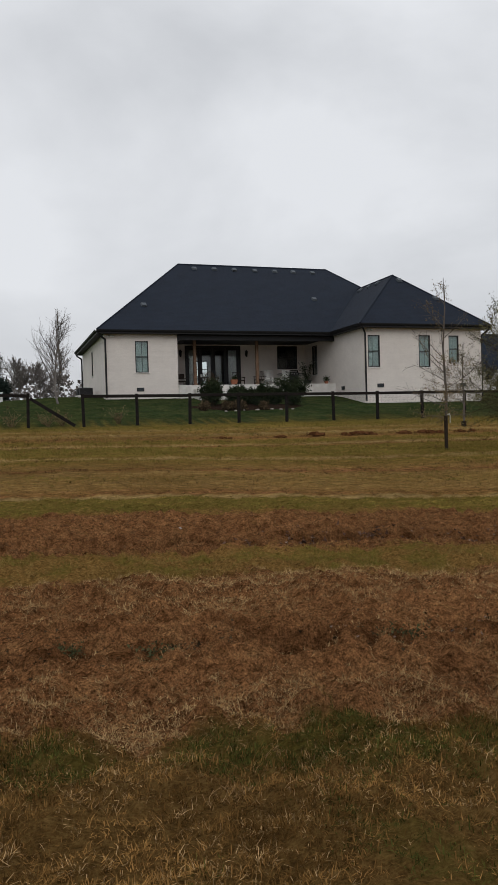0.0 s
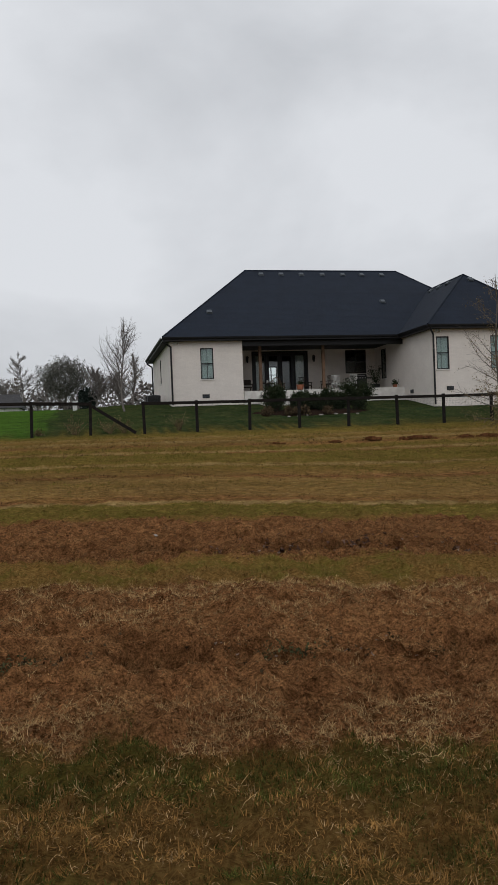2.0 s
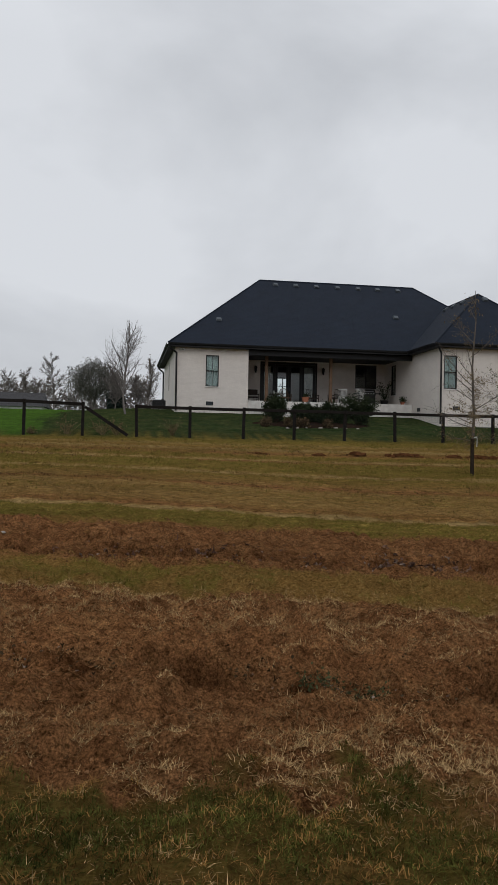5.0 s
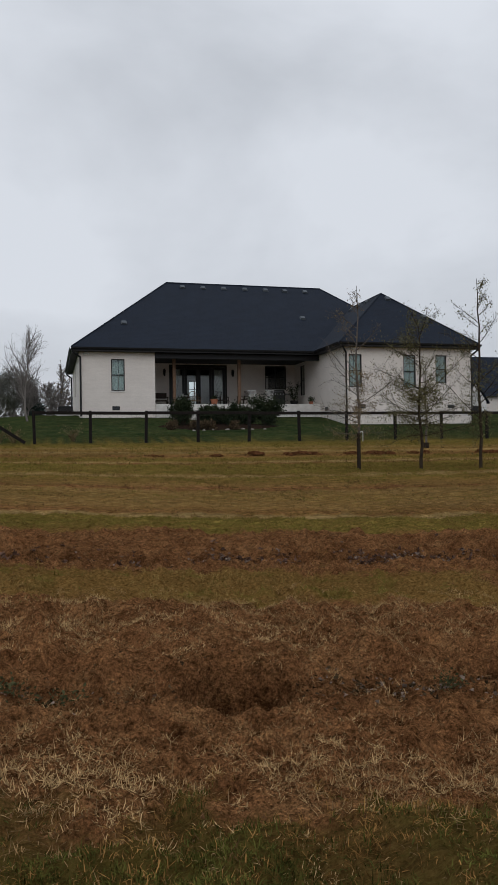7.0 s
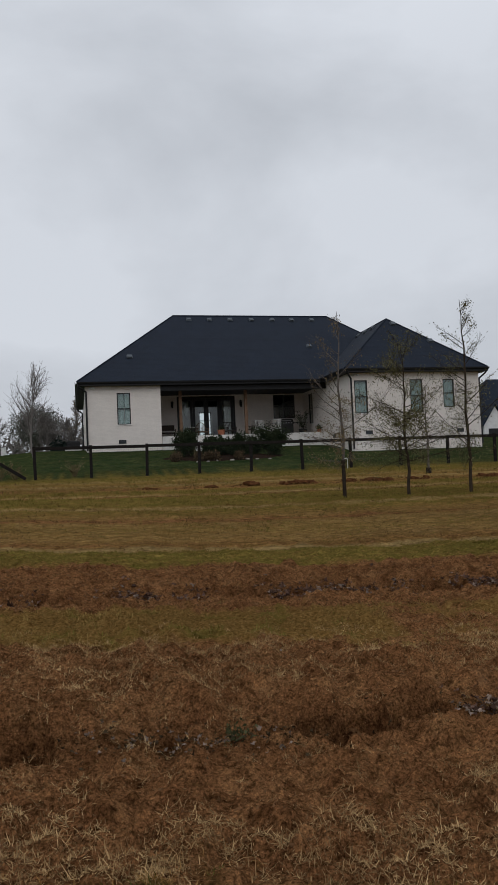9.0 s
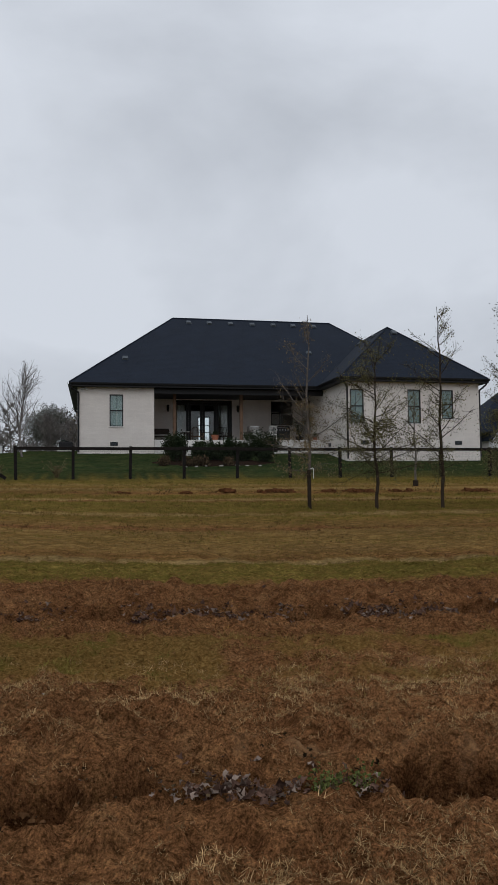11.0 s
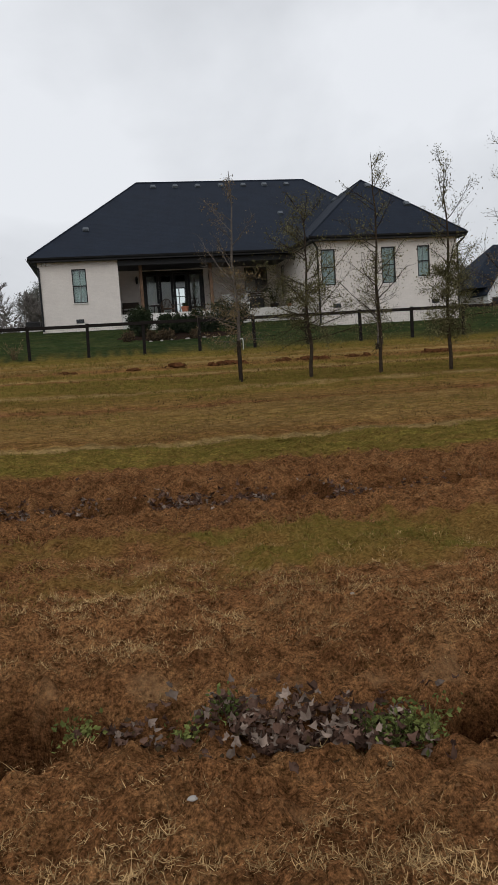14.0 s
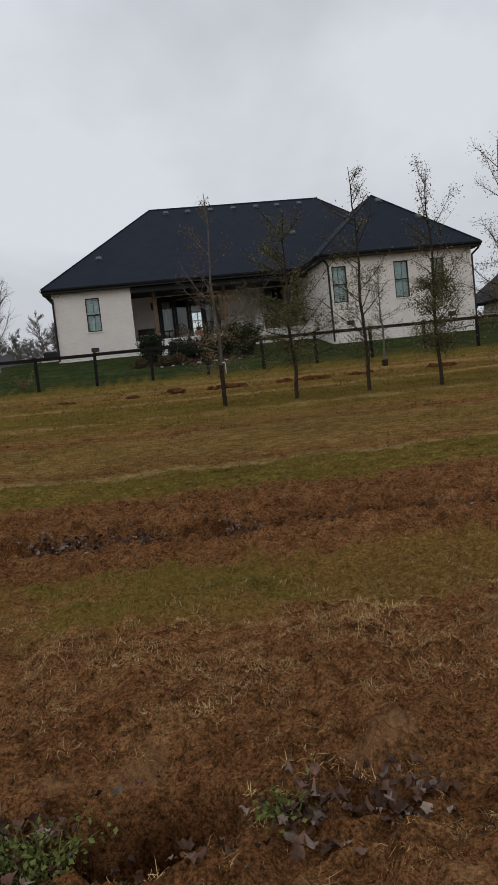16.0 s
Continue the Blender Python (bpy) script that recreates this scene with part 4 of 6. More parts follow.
def wire_mesh():
    """Woven wire: thin upright and level strands."""
    V, F = [], []
    def strand(a, b, r):
        a, b = np.array(a), np.array(b)
        d = (b - a) / np.linalg.norm(b - a)
        s = np.array([-d[2], 0, d[0]]) * r
        n = np.array([0, r, 0])
        k = len(V)
        V.extend([a + s, a + n, a - s - n * 0.5, b + s, b + n, b - s - n * 0.5])
        F.extend([(k, k + 1, k + 4, k + 3), (k + 1, k + 2, k + 5, k + 4), (k + 2, k, k + 3, k + 5)])
    for a, b in zip(POSTS, POSTS[1:]):
        if a == 1.24:
            continue
        za, zb = float(lie(a, FY)), float(lie(b, FY))
        ta, tb = top_of(a) - 0.12, top_of(b) - 0.12
        for k in range(13):
            f = (k / 12.0) ** 1.1
            strand((a, FY - 0.072, za + 0.04 + (ta - za) * f), (b, FY - 0.072, zb + 0.04 + (tb - zb) * f), 0.0016)
        n = int((b - a) / 0.075)
        for k in range(n):
            u = (k + 0.5) / n
            x = a + (b - a) * u
            strand((x, FY - 0.074, za + (zb - za) * u + 0.02), (x, FY - 0.074, ta + (tb - ta) * u), 0.0013)
    return raw("wire_mesh", V, F, M_WIRE, fence, "thin dark woven wire")


tagged(wire_mesh(), kind="stuff")

# ---- trees ----
class Wood:
    def __init__(self):
        self.V, self.F, self.n = [], [], 0

    def tube(self, pts, radii, sides=5):
        pts = np.asarray(pts, float)
        d = np.gradient(pts, axis=0)
        d /= np.linalg.norm(d, axis=1)[:, None] + 1e-9
        ref = np.where(np.abs(d[:, 2:3]) > 0.9, [[1.0, 0, 0]], [[0, 0, 1.0]])
        s = np.cross(d, ref)
        s /= np.linalg.norm(s, axis=1)[:, None] + 1e-9
        t = np.cross(d, s)
        ang = np.linspace(0, 2 * np.pi, sides, endpoint=False)
        ring = pts[:, None] + np.asarray(radii)[:, None, None] * (np.cos(ang)[None, :, None] * s[:, None] + np.sin(ang)[None, :, None] * t[:, None])
        k, m = self.n, len(pts)
        self.V.append(ring.reshape(-1, 3))
        i = np.arange(m - 1)[:, None] * sides + np.arange(sides)[None]
        j = np.arange(m - 1)[:, None] * sides + (np.arange(sides)[None] + 1) % sides
        self.F.append((np.stack([i, j, j + sides, i + sides], -1).reshape(-1, 4) + k))
        self.n += m * sides

    def mesh(self, name, mat, parent, label=""):
        return raw(name, np.concatenate(self.V), np.concatenate(self.F), mat, parent, label, smooth=True)


def limb(r, a, way, length, droop, n=6, wig=0.08):
    pts, p, d = [np.array(a, float)], np.array(a, float), np.array(way, float)
    for _ in range(n):
        d = d + np.array([r.normal(0, wig), r.normal(0, wig), r.normal(0, wig) + droop])
        d /= np.linalg.norm(d)
        p = p + d * length / n
        pts.append(p.copy())
    return np.array(pts)


def leaves(centres, size, seed, thin=0.3, spread=0.05, hang=0.0):
    """Small pointed leaves with a fold along the middle, scattered about the given places."""
    r = np.random.RandomState(seed)
    c = np.asarray(centres, float)
    n = len(c)
    c = c + r.normal(0, spread, (n, 3))
    a = r.normal(0, 1, (n, 3)) + [0, 0, -hang]
    a /= np.linalg.norm(a, axis=1)[:, None]
    b = np.cross(a, r.normal(0, 1, (n, 3)))
    b /= np.linalg.norm(b, axis=1)[:, None] + 1e-9
    up = np.cross(a, b)
    s = size * r.uniform(0.6, 1.4, (n, 1))
    w = s * thin
    V = np.stack([c, c + a * s * 0.5 + b * w + up * w * 0.4, c + a * s, c + a * s * 0.5 - b * w + up * w * 0.4], 1).reshape(-1, 3)
    k = np.arange(n)[:, None] * 4
    F = np.concatenate([k + [0, 1, 2], k + [0, 2, 3]])
    return V, F


def young_tree(name, base, height, seed, leafy, skirt, leaf_mat, label, r0=0.042, bark=None, top_leaves=1.0, spread=1.0, guard=True, limbs=17, group="row of nursery saplings"):
    """A slender nursery tree: leader, long thin limbs, twigs, and narrow leaves, thicker in a skirt low down."""
    r = np.random.RandomState(seed)
    x, y = base
    z = float(ground_z(x, y)) - 0.03
    tree = thing(name, (x, y, z), label, "tree", group)
    wood, tips, low = Wood(), [], []
    n = 12
    tr = np.array([[x + 0.03 * np.sin(k * 0.9 + seed) + r.normal(0, 0.012), y + r.normal(0, 0.012), z + height * k / n] for k in range(n + 1)])
    tr[0, :2] = tr[1, :2] = (x, y)
    rad = r0 * (1 - np.linspace(0, 1, n + 1)) ** 0.8 + 0.006
    wood.tube(tr, rad, 8)
    for k in range(limbs):
        f = 0.22 + 0.74 * (k + r.rand() * 0.8) / limbs
        a = np.array([np.interp(f * n, np.arange(n + 1), tr[:, c]) for c in range(3)])
        ang = r.uniform(0, 2 * np.pi)
        low_f = 1 - f
        length = spread * height * (0.08 + 0.36 * low_f ** 0.8) * r.uniform(0.6, 1.2)
        rise = 0.18 + 0.95 * f + r.normal(0, 0.2)
        way = np.array([np.cos(ang), np.sin(ang), rise])
        pts = limb(r, a, way / np.linalg.norm(way), length, 0.035 if f > 0.35 else 0.0)
        wood.tube(pts, np.linspace(0.014 * (1 - 0.6 * f) + 0.003, 0.003, len(pts)), 5)
        for q in range(2, len(pts)):
            for _ in range(3):
                w2 = pts[q] - pts[q - 1] + r.normal(0, 0.55 * np.linalg.norm(pts[q] - pts[q - 1]), 3)
                tw = limb(r, pts[q - 1] + (pts[q] - pts[q - 1]) * r.rand(), w2 / np.linalg.norm(w2), length * r.uniform(0.15, 0.34), 0.0, 4, 0.15)
                wood.tube(tw, np.linspace(0.0035, 0.0018, len(tw)), 4)
                tips.append((tw, f))
    for k in range(skirt):
        a = np.array([x, y, z + r.uniform(0.85, 0.56 * height)])
        ang = r.uniform(0, 2 * np.pi)
        way = np.array([np.cos(ang), np.sin(ang), r.uniform(-0.3, 0.65)])
        pts = limb(r, a, way / np.linalg.norm(way), r.uniform(0.35, 1.05) * spread, -0.05, 6, 0.12)
        wood.tube(pts, np.linspace(0.007, 0.002, len(pts)), 4)
        low.append(pts)
        for _ in range(5):
            q = r.randint(1, len(pts) - 1)
            w2 = pts[q + 1] - pts[q] + r.normal(0, 0.12, 3)
            tw = limb(r, pts[q], w2 / np.linalg.norm(w2), r.uniform(0.15, 0.4), -0.05, 3, 0.15)
            wood.tube(tw, np.linspace(0.003, 0.0016, len(tw)), 3)
            low.append(tw)
    wood.mesh("trunk", bark or M_BARK, tree, "slender young trunk and bare limbs")
    places = []
    for tw, f in tips:
        m = r.poisson(4.0 * top_leaves * (1.0 if f < 0.45 else 1.2))
        for _ in range(m):
            places.append(tw[r.randint(1, len(tw))])
    for tw in low:
        for _ in range(r.poisson(leafy * 3.6)):
            places.append(tw[r.randint(0, len(tw))])
    if places:
        V, F = leaves(places, 0.05, seed + 50, 0.2, 0.06, 0.7)
        raw("crown", V, F, leaf_mat, tree, "sparse narrow autumn leaves")
    if guard:
        part("trunk_guard", rods(((x, y, z), (x, y, z + 0.98), r0 + 0.008), sides=12), M_GUARD, tree, "dark plastic trunk guard")
    return tree


s1 = young_tree("sapling", (12.07, 20.19), 4.85, 11, 5.0, 20, M_LEAF_RUST, "thin pale sapling with withered brown leaves in a dark guard", bark=M_PALEBARK, top_leaves=0.5, limbs=15)
bm = rods(((12.09, 20.13, 1.53), (12.15, 20.12, 1.55), 0.011), ((12.15, 20.12, 1.55), (12.165, 20.12, 1.50), 0.011), ((12.165, 20.12, 1.50), (12.16, 20.12, 1.29), 0.010), sides=6)
part("tie", bm, M_WHITE, s1, "white plastic tie hanging from the trunk")
young_tree("sapling", (13.71, 19.91), 3.95, 12, 5.0, 46, M_LEAF_OLIVE, "sapling with a low skirt of olive leaves", guard=False, top_leaves=2.2, limbs=26, spread=1.35)
young_tree("sapling", (15.40, 19.78), 5.1, 13, 3.5, 20, M_LEAF_OLIVE, "tall sapling with sparse leaves along bare limbs", guard=False, top_leaves=0.9, limbs=22, spread=0.75)
young_tree("sapling", (16.96, 19.29), 4.75, 14, 7.0, 60, M_LEAF_OLIVE, "sapling thickly leaved low on its trunk", guard=False, top_leaves=1.4, spread=0.9)
young_tree("sapling", (18.62, 19.1), 5.35, 15, 6.0, 32, M_LEAF_RUST, "tall sapling with brown leaves low on its trunk", guard=False, top_leaves=1.0)
young_tree("sapling", (20.25, 18.95), 5.0, 16, 6.0, 34, M_LEAF_OLIVE, "sapling with olive leaves on thin limbs", guard=False, top_leaves=1.0)
pot_tree = young_tree("potted_sapling", (19.31, 30.19), 3.6, 17, 1.5, 8, M_LEAF_OLIVE, "small pale multi-stemmed sapling with a dark root pot", bark=M_PALEBARK, guard=False, top_leaves=0.4, limbs=22, spread=0.8, group="young trees in the field")
part("root_pot", rods(((19.31, 30.19, float(ground_z(19.31, 30.19)) - 0.02), (19.31, 30.19, float(ground_z(19.31, 30.19)) + 0.22), 0.11), sides=14), M_GUARD, pot_tree, "black plastic root pot")


def shrub(name, base, rx, ry, h, seed, mat, count, label, leaf=0.10, category="shrub", group=""):
    """A bush of many leaves on branching stems, uneven in outline."""
    r = np.random.RandomState(seed)
    x, y = base
    z = float(ground_z(x, y)) - 0.02
    t = thing(name, (x, y, z), label, category, group)
    wood, places = Wood(), []
    lobes = [(r.uniform(-0.55, 0.55) * rx, r.uniform(-0.55, 0.55) * ry, h * r.uniform(0.35, 0.78), r.uniform(0.30, 0.5)) for _ in range(11)]
    for k in range(34):
        lx, ly, lz, lr = lobes[k % len(lobes)]
        tip = np.array([x + lx + r.normal(0, 0.22 * rx), y + ly + r.normal(0, 0.22 * ry), z + lz + h * r.uniform(-0.1, 0.32)])
        a = np.array([x + r.normal(0, 0.08), y + r.normal(0, 0.08), z])
        mid = (a + tip) / 2 + r.normal(0, 0.1, 3)
        pts = np.array([a, (a + mid) / 2 + r.normal(0, 0.03, 3), mid, (mid + tip) / 2 + r.normal(0, 0.05, 3), tip])
        wood.tube(pts, np.linspace(0.018, 0.004, 5), 5)
        m = count // 34
        f = r.uniform(0.35, 1.03, m) ** 0.8
        c = np.stack([np.interp(f * 4, np.arange(5), pts[:, k2]) for k2 in range(3)], -1)
        places.append(c + r.normal(0, 1, (m, 3)) * np.array([0.17 * rx, 0.17 * ry, 0.10 * h]) * r.uniform(0.3, 1.0, (m, 1)))
    tagged(wood.mesh("stems", M_BARK, t), kind="stuff")
    P = np.concatenate(places)
    P[:, 2] = np.maximum(P[:, 2], z + 0.06)
    V, F = leaves(P, leaf, seed + 7, 0.26, 0.02)
    raw("leaves", V, F, mat, t)
    return t


for k, (bx, by, rx, ry, h) in enumerate([(11.1, 41.6, 0.72, 0.7, 1.5), (12.35, 41.3, 0.62, 0.6, 1.15), (13.1, 41.9, 0.6, 0.6, 1.05), (13.75, 41.4, 0.68, 0.65, 1.25), (14.7, 41.8, 0.6, 0.6, 1.0), (15.7, 41.7, 0.92, 0.8, 1.62)]):
    shrub("shrub", (bx, by), rx, ry, h, 40 + k, M_LEAF_DARK, 9000, "dark green evergreen shrub in a mulch bed", 0.10, group="shrubs before the porch")

# ---- planting bed ----
M_MULCH = material("dark_bark_mulch", (0.035, 0.022, 0.015), (0.02, 0.013, 0.010), scale=14.0, rough=0.95, bump=0.8, bump_scale=60, fine=0.3, spec=0.0)
M_STONE = material("pale_field_stone", (0.32, 0.29, 0.26), (0.2, 0.18, 0.16), scale=8.0, rough=0.9, bump=0.4, island=0.3, spec=0.0)
bu, bv = np.meshgrid(np.linspace(0, 1, 46), np.linspace(0, 2 * np.pi, 72))
bx_, by_ = 13.1 + 3.45 * bu * np.cos(bv) * (1 + 0.05 * np.sin(5 * bv)), 41.6 + 1.35 * bu * np.sin(bv) * (1 + 0.06 * np.sin(3 * bv + 1))
bz_ = ground_z(bx_, by_) + 0.16 * (1 - bu ** 3) - 0.03 + 0.02 * waves(bx_, by_, 0.4, 61)
bi = np.arange(bx_.size).reshape(bx_.shape)
bq = np.stack([bi[:-1, :-1], bi[:-1, 1:], bi[1:, 1:], bi[1:, :-1]], -1).reshape(-1, 4)
bed = raw("planting_bed", np.stack([bx_, by_, bz_], -1).reshape(-1, 3), bq, M_MULCH, smooth=True)
tagged(bed, "low mound of dark bark mulch under the shrubs", "planting bed")


def lump(bm, place, size, seed, flat=0.6, cuts=2):
    """An uneven stone or clod."""
    r = random.Random(seed)
    made = bmesh.ops.create_icosphere(bm, subdivisions=cuts, radius=1.0)
    off = Vector((r.uniform(0, 50), r.uniform(0, 50), r.uniform(0, 50)))
    for v in made["verts"]:
        k = 1 + 0.38 * noise.noise(v.co * 1.3 + off) + 0.15 * noise.noise(v.co * 3.1 + off)
        v.co = Vector((v.co.x * size[0] * k, v.co.y * size[1] * k, v.co.z * size[2] * flat * k)) + Vector(place)
    return bm


def loose(name, place, size, mat, label, category, group, seed, flat=0.6, cuts=2):
    x, y = place
    z = float(ground_z(x, y))
    bm = bmesh.new()
    lump(bm, (0, 0, 0), size, seed, flat, cuts)
    me = bpy.data.meshes.new(name)
    bm.to_mesh(me)
    bm.free()
    for p in me.polygons:
        p.use_smooth = True
    me.materials.append(mat)
    ob = new(name, me)
    ob.matrix_basis = Matrix.Translation((x, y, z + size[2] * flat * 0.35))
    return tagged(ob, label, category, group)


srand = random.Random(8)
for k, sx in enumerate((11.3, 11.9, 12.5, 13.3, 14.1, 14.6, 15.2)):
    s = srand.uniform(0.06, 0.10)
    loose("stone", (sx + srand.uniform(-0.1, 0.1), 40.2 + 0.2 * math.sin(sx)), (s * 1.4, s, s), M_STONE, "pale rounded stone edging the mulch bed", "stone", "edging stones of the bed", 70 + k)
M_DEADGRASS = material("withered_garden_grass", (0.125, 0.088, 0.050), (0.060, 0.043, 0.026), scale=5.0, rough=0.9, island=0.4, spec=0.0)
for k, (gx_, gy_) in enumerate(((10.3, 40.5), (11.5, 40.35), (12.4, 40.3), (13.6, 40.4), (12.0, 40.5))):
    shrub("ornamental_grass", (gx_, gy_), 0.3, 0.28, 0.5, 90 + k, M_DEADGRASS, 700, "withered tan clump of garden grass", 0.10, "grass clump", "withered clumps along the bed")

# ---- porch furniture ----
M_WICKER = material("dark_wicker", (0.045, 0.032, 0.024), (0.03, 0.02, 0.016), scale=20, rough=0.8, fine=0.3)
M_TANWICKER = material("tan_wicker", (0.16, 0.10, 0.06), (0.10, 0.065, 0.04), scale=20, rough=0.8, fine=0.3)
M_CUSHION = material("grey_cushion_cloth", (0.36, 0.34, 0.32), rough=0.95, fine=0.1)
M_WHITEMETAL = material("white_painted_metal", (0.72, 0.72, 0.70), rough=0.5, fine=0.05)
M_BLACKMETAL = material("black_enamel", (0.012, 0.012, 0.012), rough=0.35, fine=0.1)
M_STEEL = material("brushed_steel", (0.45, 0.45, 0.46), rough=0.35, metal=0.9, fine=0.1)
M_TERRACOTTA = material("terracotta", (0.34, 0.13, 0.07), (0.25, 0.09, 0.05), rough=0.8, fine=0.1)
FLOOR = 3.902


def seat_with_back(name, place, turn, width, mat, label, category="chair", group="", arms=True, slats=0, cushion=None, back_h=0.92, round_back=False):
    """A garden chair or bench: legs, seat, back, arms."""
    t = thing(name, (0, 0, 0), label, category, group)
    w, d = width / 2, 0.27
    for sx in (-1, 1):
        for sy in (-1, 1):
            part("leg", boxes((sx * (w - 0.03) - 0.025, sx * (w - 0.03) + 0.025, sy * (d - 0.03) - 0.025, sy * (d - 0.03) + 0.025, 0, 0.40), bevel=0.006), mat, t)
    part("seat", boxes((-w, w, -d, d, 0.40, 0.46), bevel=0.015), mat, t)
    if slats:
        for k in range(slats):
            u = -w + 2 * w * (k + 0.5) / slats
            part("back_slat", rods(((u, d - 0.02, 0.46), (u, d + 0.08, back_h), 0.014), sides=6), mat, t)
        part("back_rail", rods(((-w, d + 0.08, back_h), (w, d + 0.08, back_h), 0.02), sides=8), mat, t)
    elif round_back:
        bm = bmesh.new()
        n = 14
        prev = None
        for k in range(n + 1):
            ang = math.pi * k / n
            p = Vector((-w * math.cos(ang), d + 0.04, 0.46 + (back_h - 0.46) * math.sin(ang)))
            if prev is not None:
                rod(bm, prev, p, 0.022, 0.022, 7)
            prev = p
        part("back_hoop", bm, mat, t)
        for k in range(1, 9):
            u = -w + 2 * w * k / 9
            h = 0.46 + (back_h - 0.46) * math.sqrt(max(0.0, 1 - (u / w) ** 2))
            part("back_spindle", rods(((u, d, 0.46), (u, d + 0.04, h), 0.012), sides=6), mat, t)
    else:
        part("backrest", boxes((-w, w, d - 0.05, d + 0.04, 0.46, back_h), bevel=0.025), mat, t)
    if arms:
        for sx in (-1, 1):
            part("arm", boxes((sx * w - 0.04, sx * w + 0.04, -d, d, 0.60, 0.65), bevel=0.015), mat, t)
            part("arm_post", boxes((sx * w - 0.02, sx * w + 0.02, -d + 0.02, -d + 0.06, 0.46, 0.60), bevel=0.005), mat, t)
    if cushion:
        part("cushion", boxes((-w + 0.05, w - 0.05, -d + 0.02, d - 0.06, 0.465, 0.56), bevel=0.035), cushion, t, "pale seat cushion")
    t.matrix_basis = pose(*place, 0, 0, turn)
    return t


seat_with_back("garden_bench", (11.05, 49.9, FLOOR), 0, 1.0, M_WICKER, "dark wicker loveseat with a pale cushion", "bench", cushion=M_CUSHION, back_h=0.95)
seat_with_back("wicker_chair", (13.25, 49.6, FLOOR), 8, 0.72, M_TANWICKER, "round-backed tan wicker porch chair", round_back=True, back_h=1.05)
seat_with_back("porch_chair", (15.05, 49.4, FLOOR), 20, 0.62, M_WICKER, "dark slatted porch chair", slats=6, group="dark porch chairs", back_h=1.0)
seat_with_back("porch_chair", (16.25, 48.6, FLOOR), -60, 0.62, M_WICKER, "dark slatted porch chair", slats=6, group="dark porch chairs", back_h=1.0)
for k, (cx, cy, tr) in enumerate(((16.75, 48.3, 160), (17.75, 48.2, 185), (17.3, 49.6, 10))):
    seat_with_back("metal_chair", (cx, cy, FLOOR), tr, 0.55, M_WHITEMETAL, "white painted metal garden chair", slats=7, group="white garden chairs", arms=False, back_h=0.95)


def side_table(x, y):
    t = thing("side_table", (x, y, FLOOR), "small dark round porch table", "table")
    bm = bmesh.new()
    rod(bm, (x, y, FLOOR + 0.58), (x, y, FLOOR + 0.62), 0.36, 0.36, 28)
    part("tabletop", bm, M_WICKER, t)
    for k in range(3):
        a = 2.1 * k
        part("leg", rods(((x + 0.22 * math.cos(a), y + 0.22 * math.sin(a), FLOOR), (x + 0.12 * math.cos(a), y + 0.12 * math.sin(a), FLOOR + 0.58), 0.018)), M_WICKER, t)


def turned(name, x, y, z, profile, mat, label, category, group=""):
    """A vessel turned from an outline of radius and height, with a wall inside."""
    bm = bmesh.new()
    n = 20
    full = profile + [(max(r - 0.012, 0.002), h) for r, h in profile[::-1] if h > 0.02]
    rings = [[bm.verts.new((x + r * math.cos(2 * math.pi * k / n), y + r * math.sin(2 * math.pi * k / n), z + h)) for k in range(n)] for r, h in full]
    for a, b in zip(rings, rings[1:]):
        for k in range(n):
            bm.faces.new((a[k], a[(k + 1) % n], b[(k + 1) % n], b[k]))
    bm.faces.new(rings[0][::-1])
    me = bpy.data.meshes.new(name)
    for v in bm.verts:
        v.co -= Vector((x, y, z))
    bm.to_mesh(me)
    bm.free()
    me.materials.append(mat)
    ob = new(name, me)
    ob.matrix_basis = Matrix.Translation((x, y, z))
    return tagged(ob, label, category, group)


side_table(12.45, 49.0)
turned("white_jug", 12.4, 49.0, FLOOR + 0.622, [(0.05, 0), (0.075, 0.06), (0.05, 0.16), (0.06, 0.2)], M_WHITE, "small white jug on the porch table", "jug")
turned("white_bowl", 12.6, 48.95, FLOOR + 0.622, [(0.05, 0), (0.11, 0.06), (0.12, 0.08)], M_WHITE, "small white bowl on the porch table", "bowl")
turned("flower_pot", 14.0, 47.0, FLOOR, [(0.16, 0), (0.2, 0.16), (0.24, 0.30), (0.25, 0.34)], M_TERRACOTTA, "orange terracotta flower pot on the porch", "flower pot", "porch pots")
turned("flower_pot", 20.2, 46.9, FLOOR, [(0.10, 0), (0.13, 0.12), (0.15, 0.2)], M_TERRACOTTA, "small terracotta flower pot on the porch", "flower pot", "porch pots")
turned("planter", 19.9, 49.4, FLOOR, [(0.18, 0), (0.24, 0.2), (0.28, 0.42)], M_BLACKMETAL, "tall dark planter on the porch", "planter", "porch pots")


def potted(x, y, z, h, rx, seed, label, count=700):
    r = np.random.RandomState(seed)
    t = thing("potted_plant", (x, y, z), label, "plant", "porch plants")
    wood, P = Wood(), []
    for k in range(14):
        a = r.uniform(0, 2 * np.pi)
        pts = limb(r, (x, y, z), np.array([0.35 * np.cos(a), 0.35 * np.sin(a), 1.0]), h * r.uniform(0.6, 1.05), -0.02, 5, 0.06)
        wood.tube(pts, np.linspace(0.008, 0.002, 6), 4)
        m = count // 14
        P.append(pts[r.randint(1, 6, m)] + r.normal(0, rx * 0.3, (m, 3)) * [1, 1, 0.6])
    tagged(wood.mesh("stems", M_BARK, t), kind="stuff")
    P = np.concatenate(P)
    P[:, 2] = np.maximum(P[:, 2], z + 0.02)
    V, F = leaves(P, 0.09, seed, 0.22, 0.02)
    raw("leaves", V, F, M_LEAF_DARK, t)


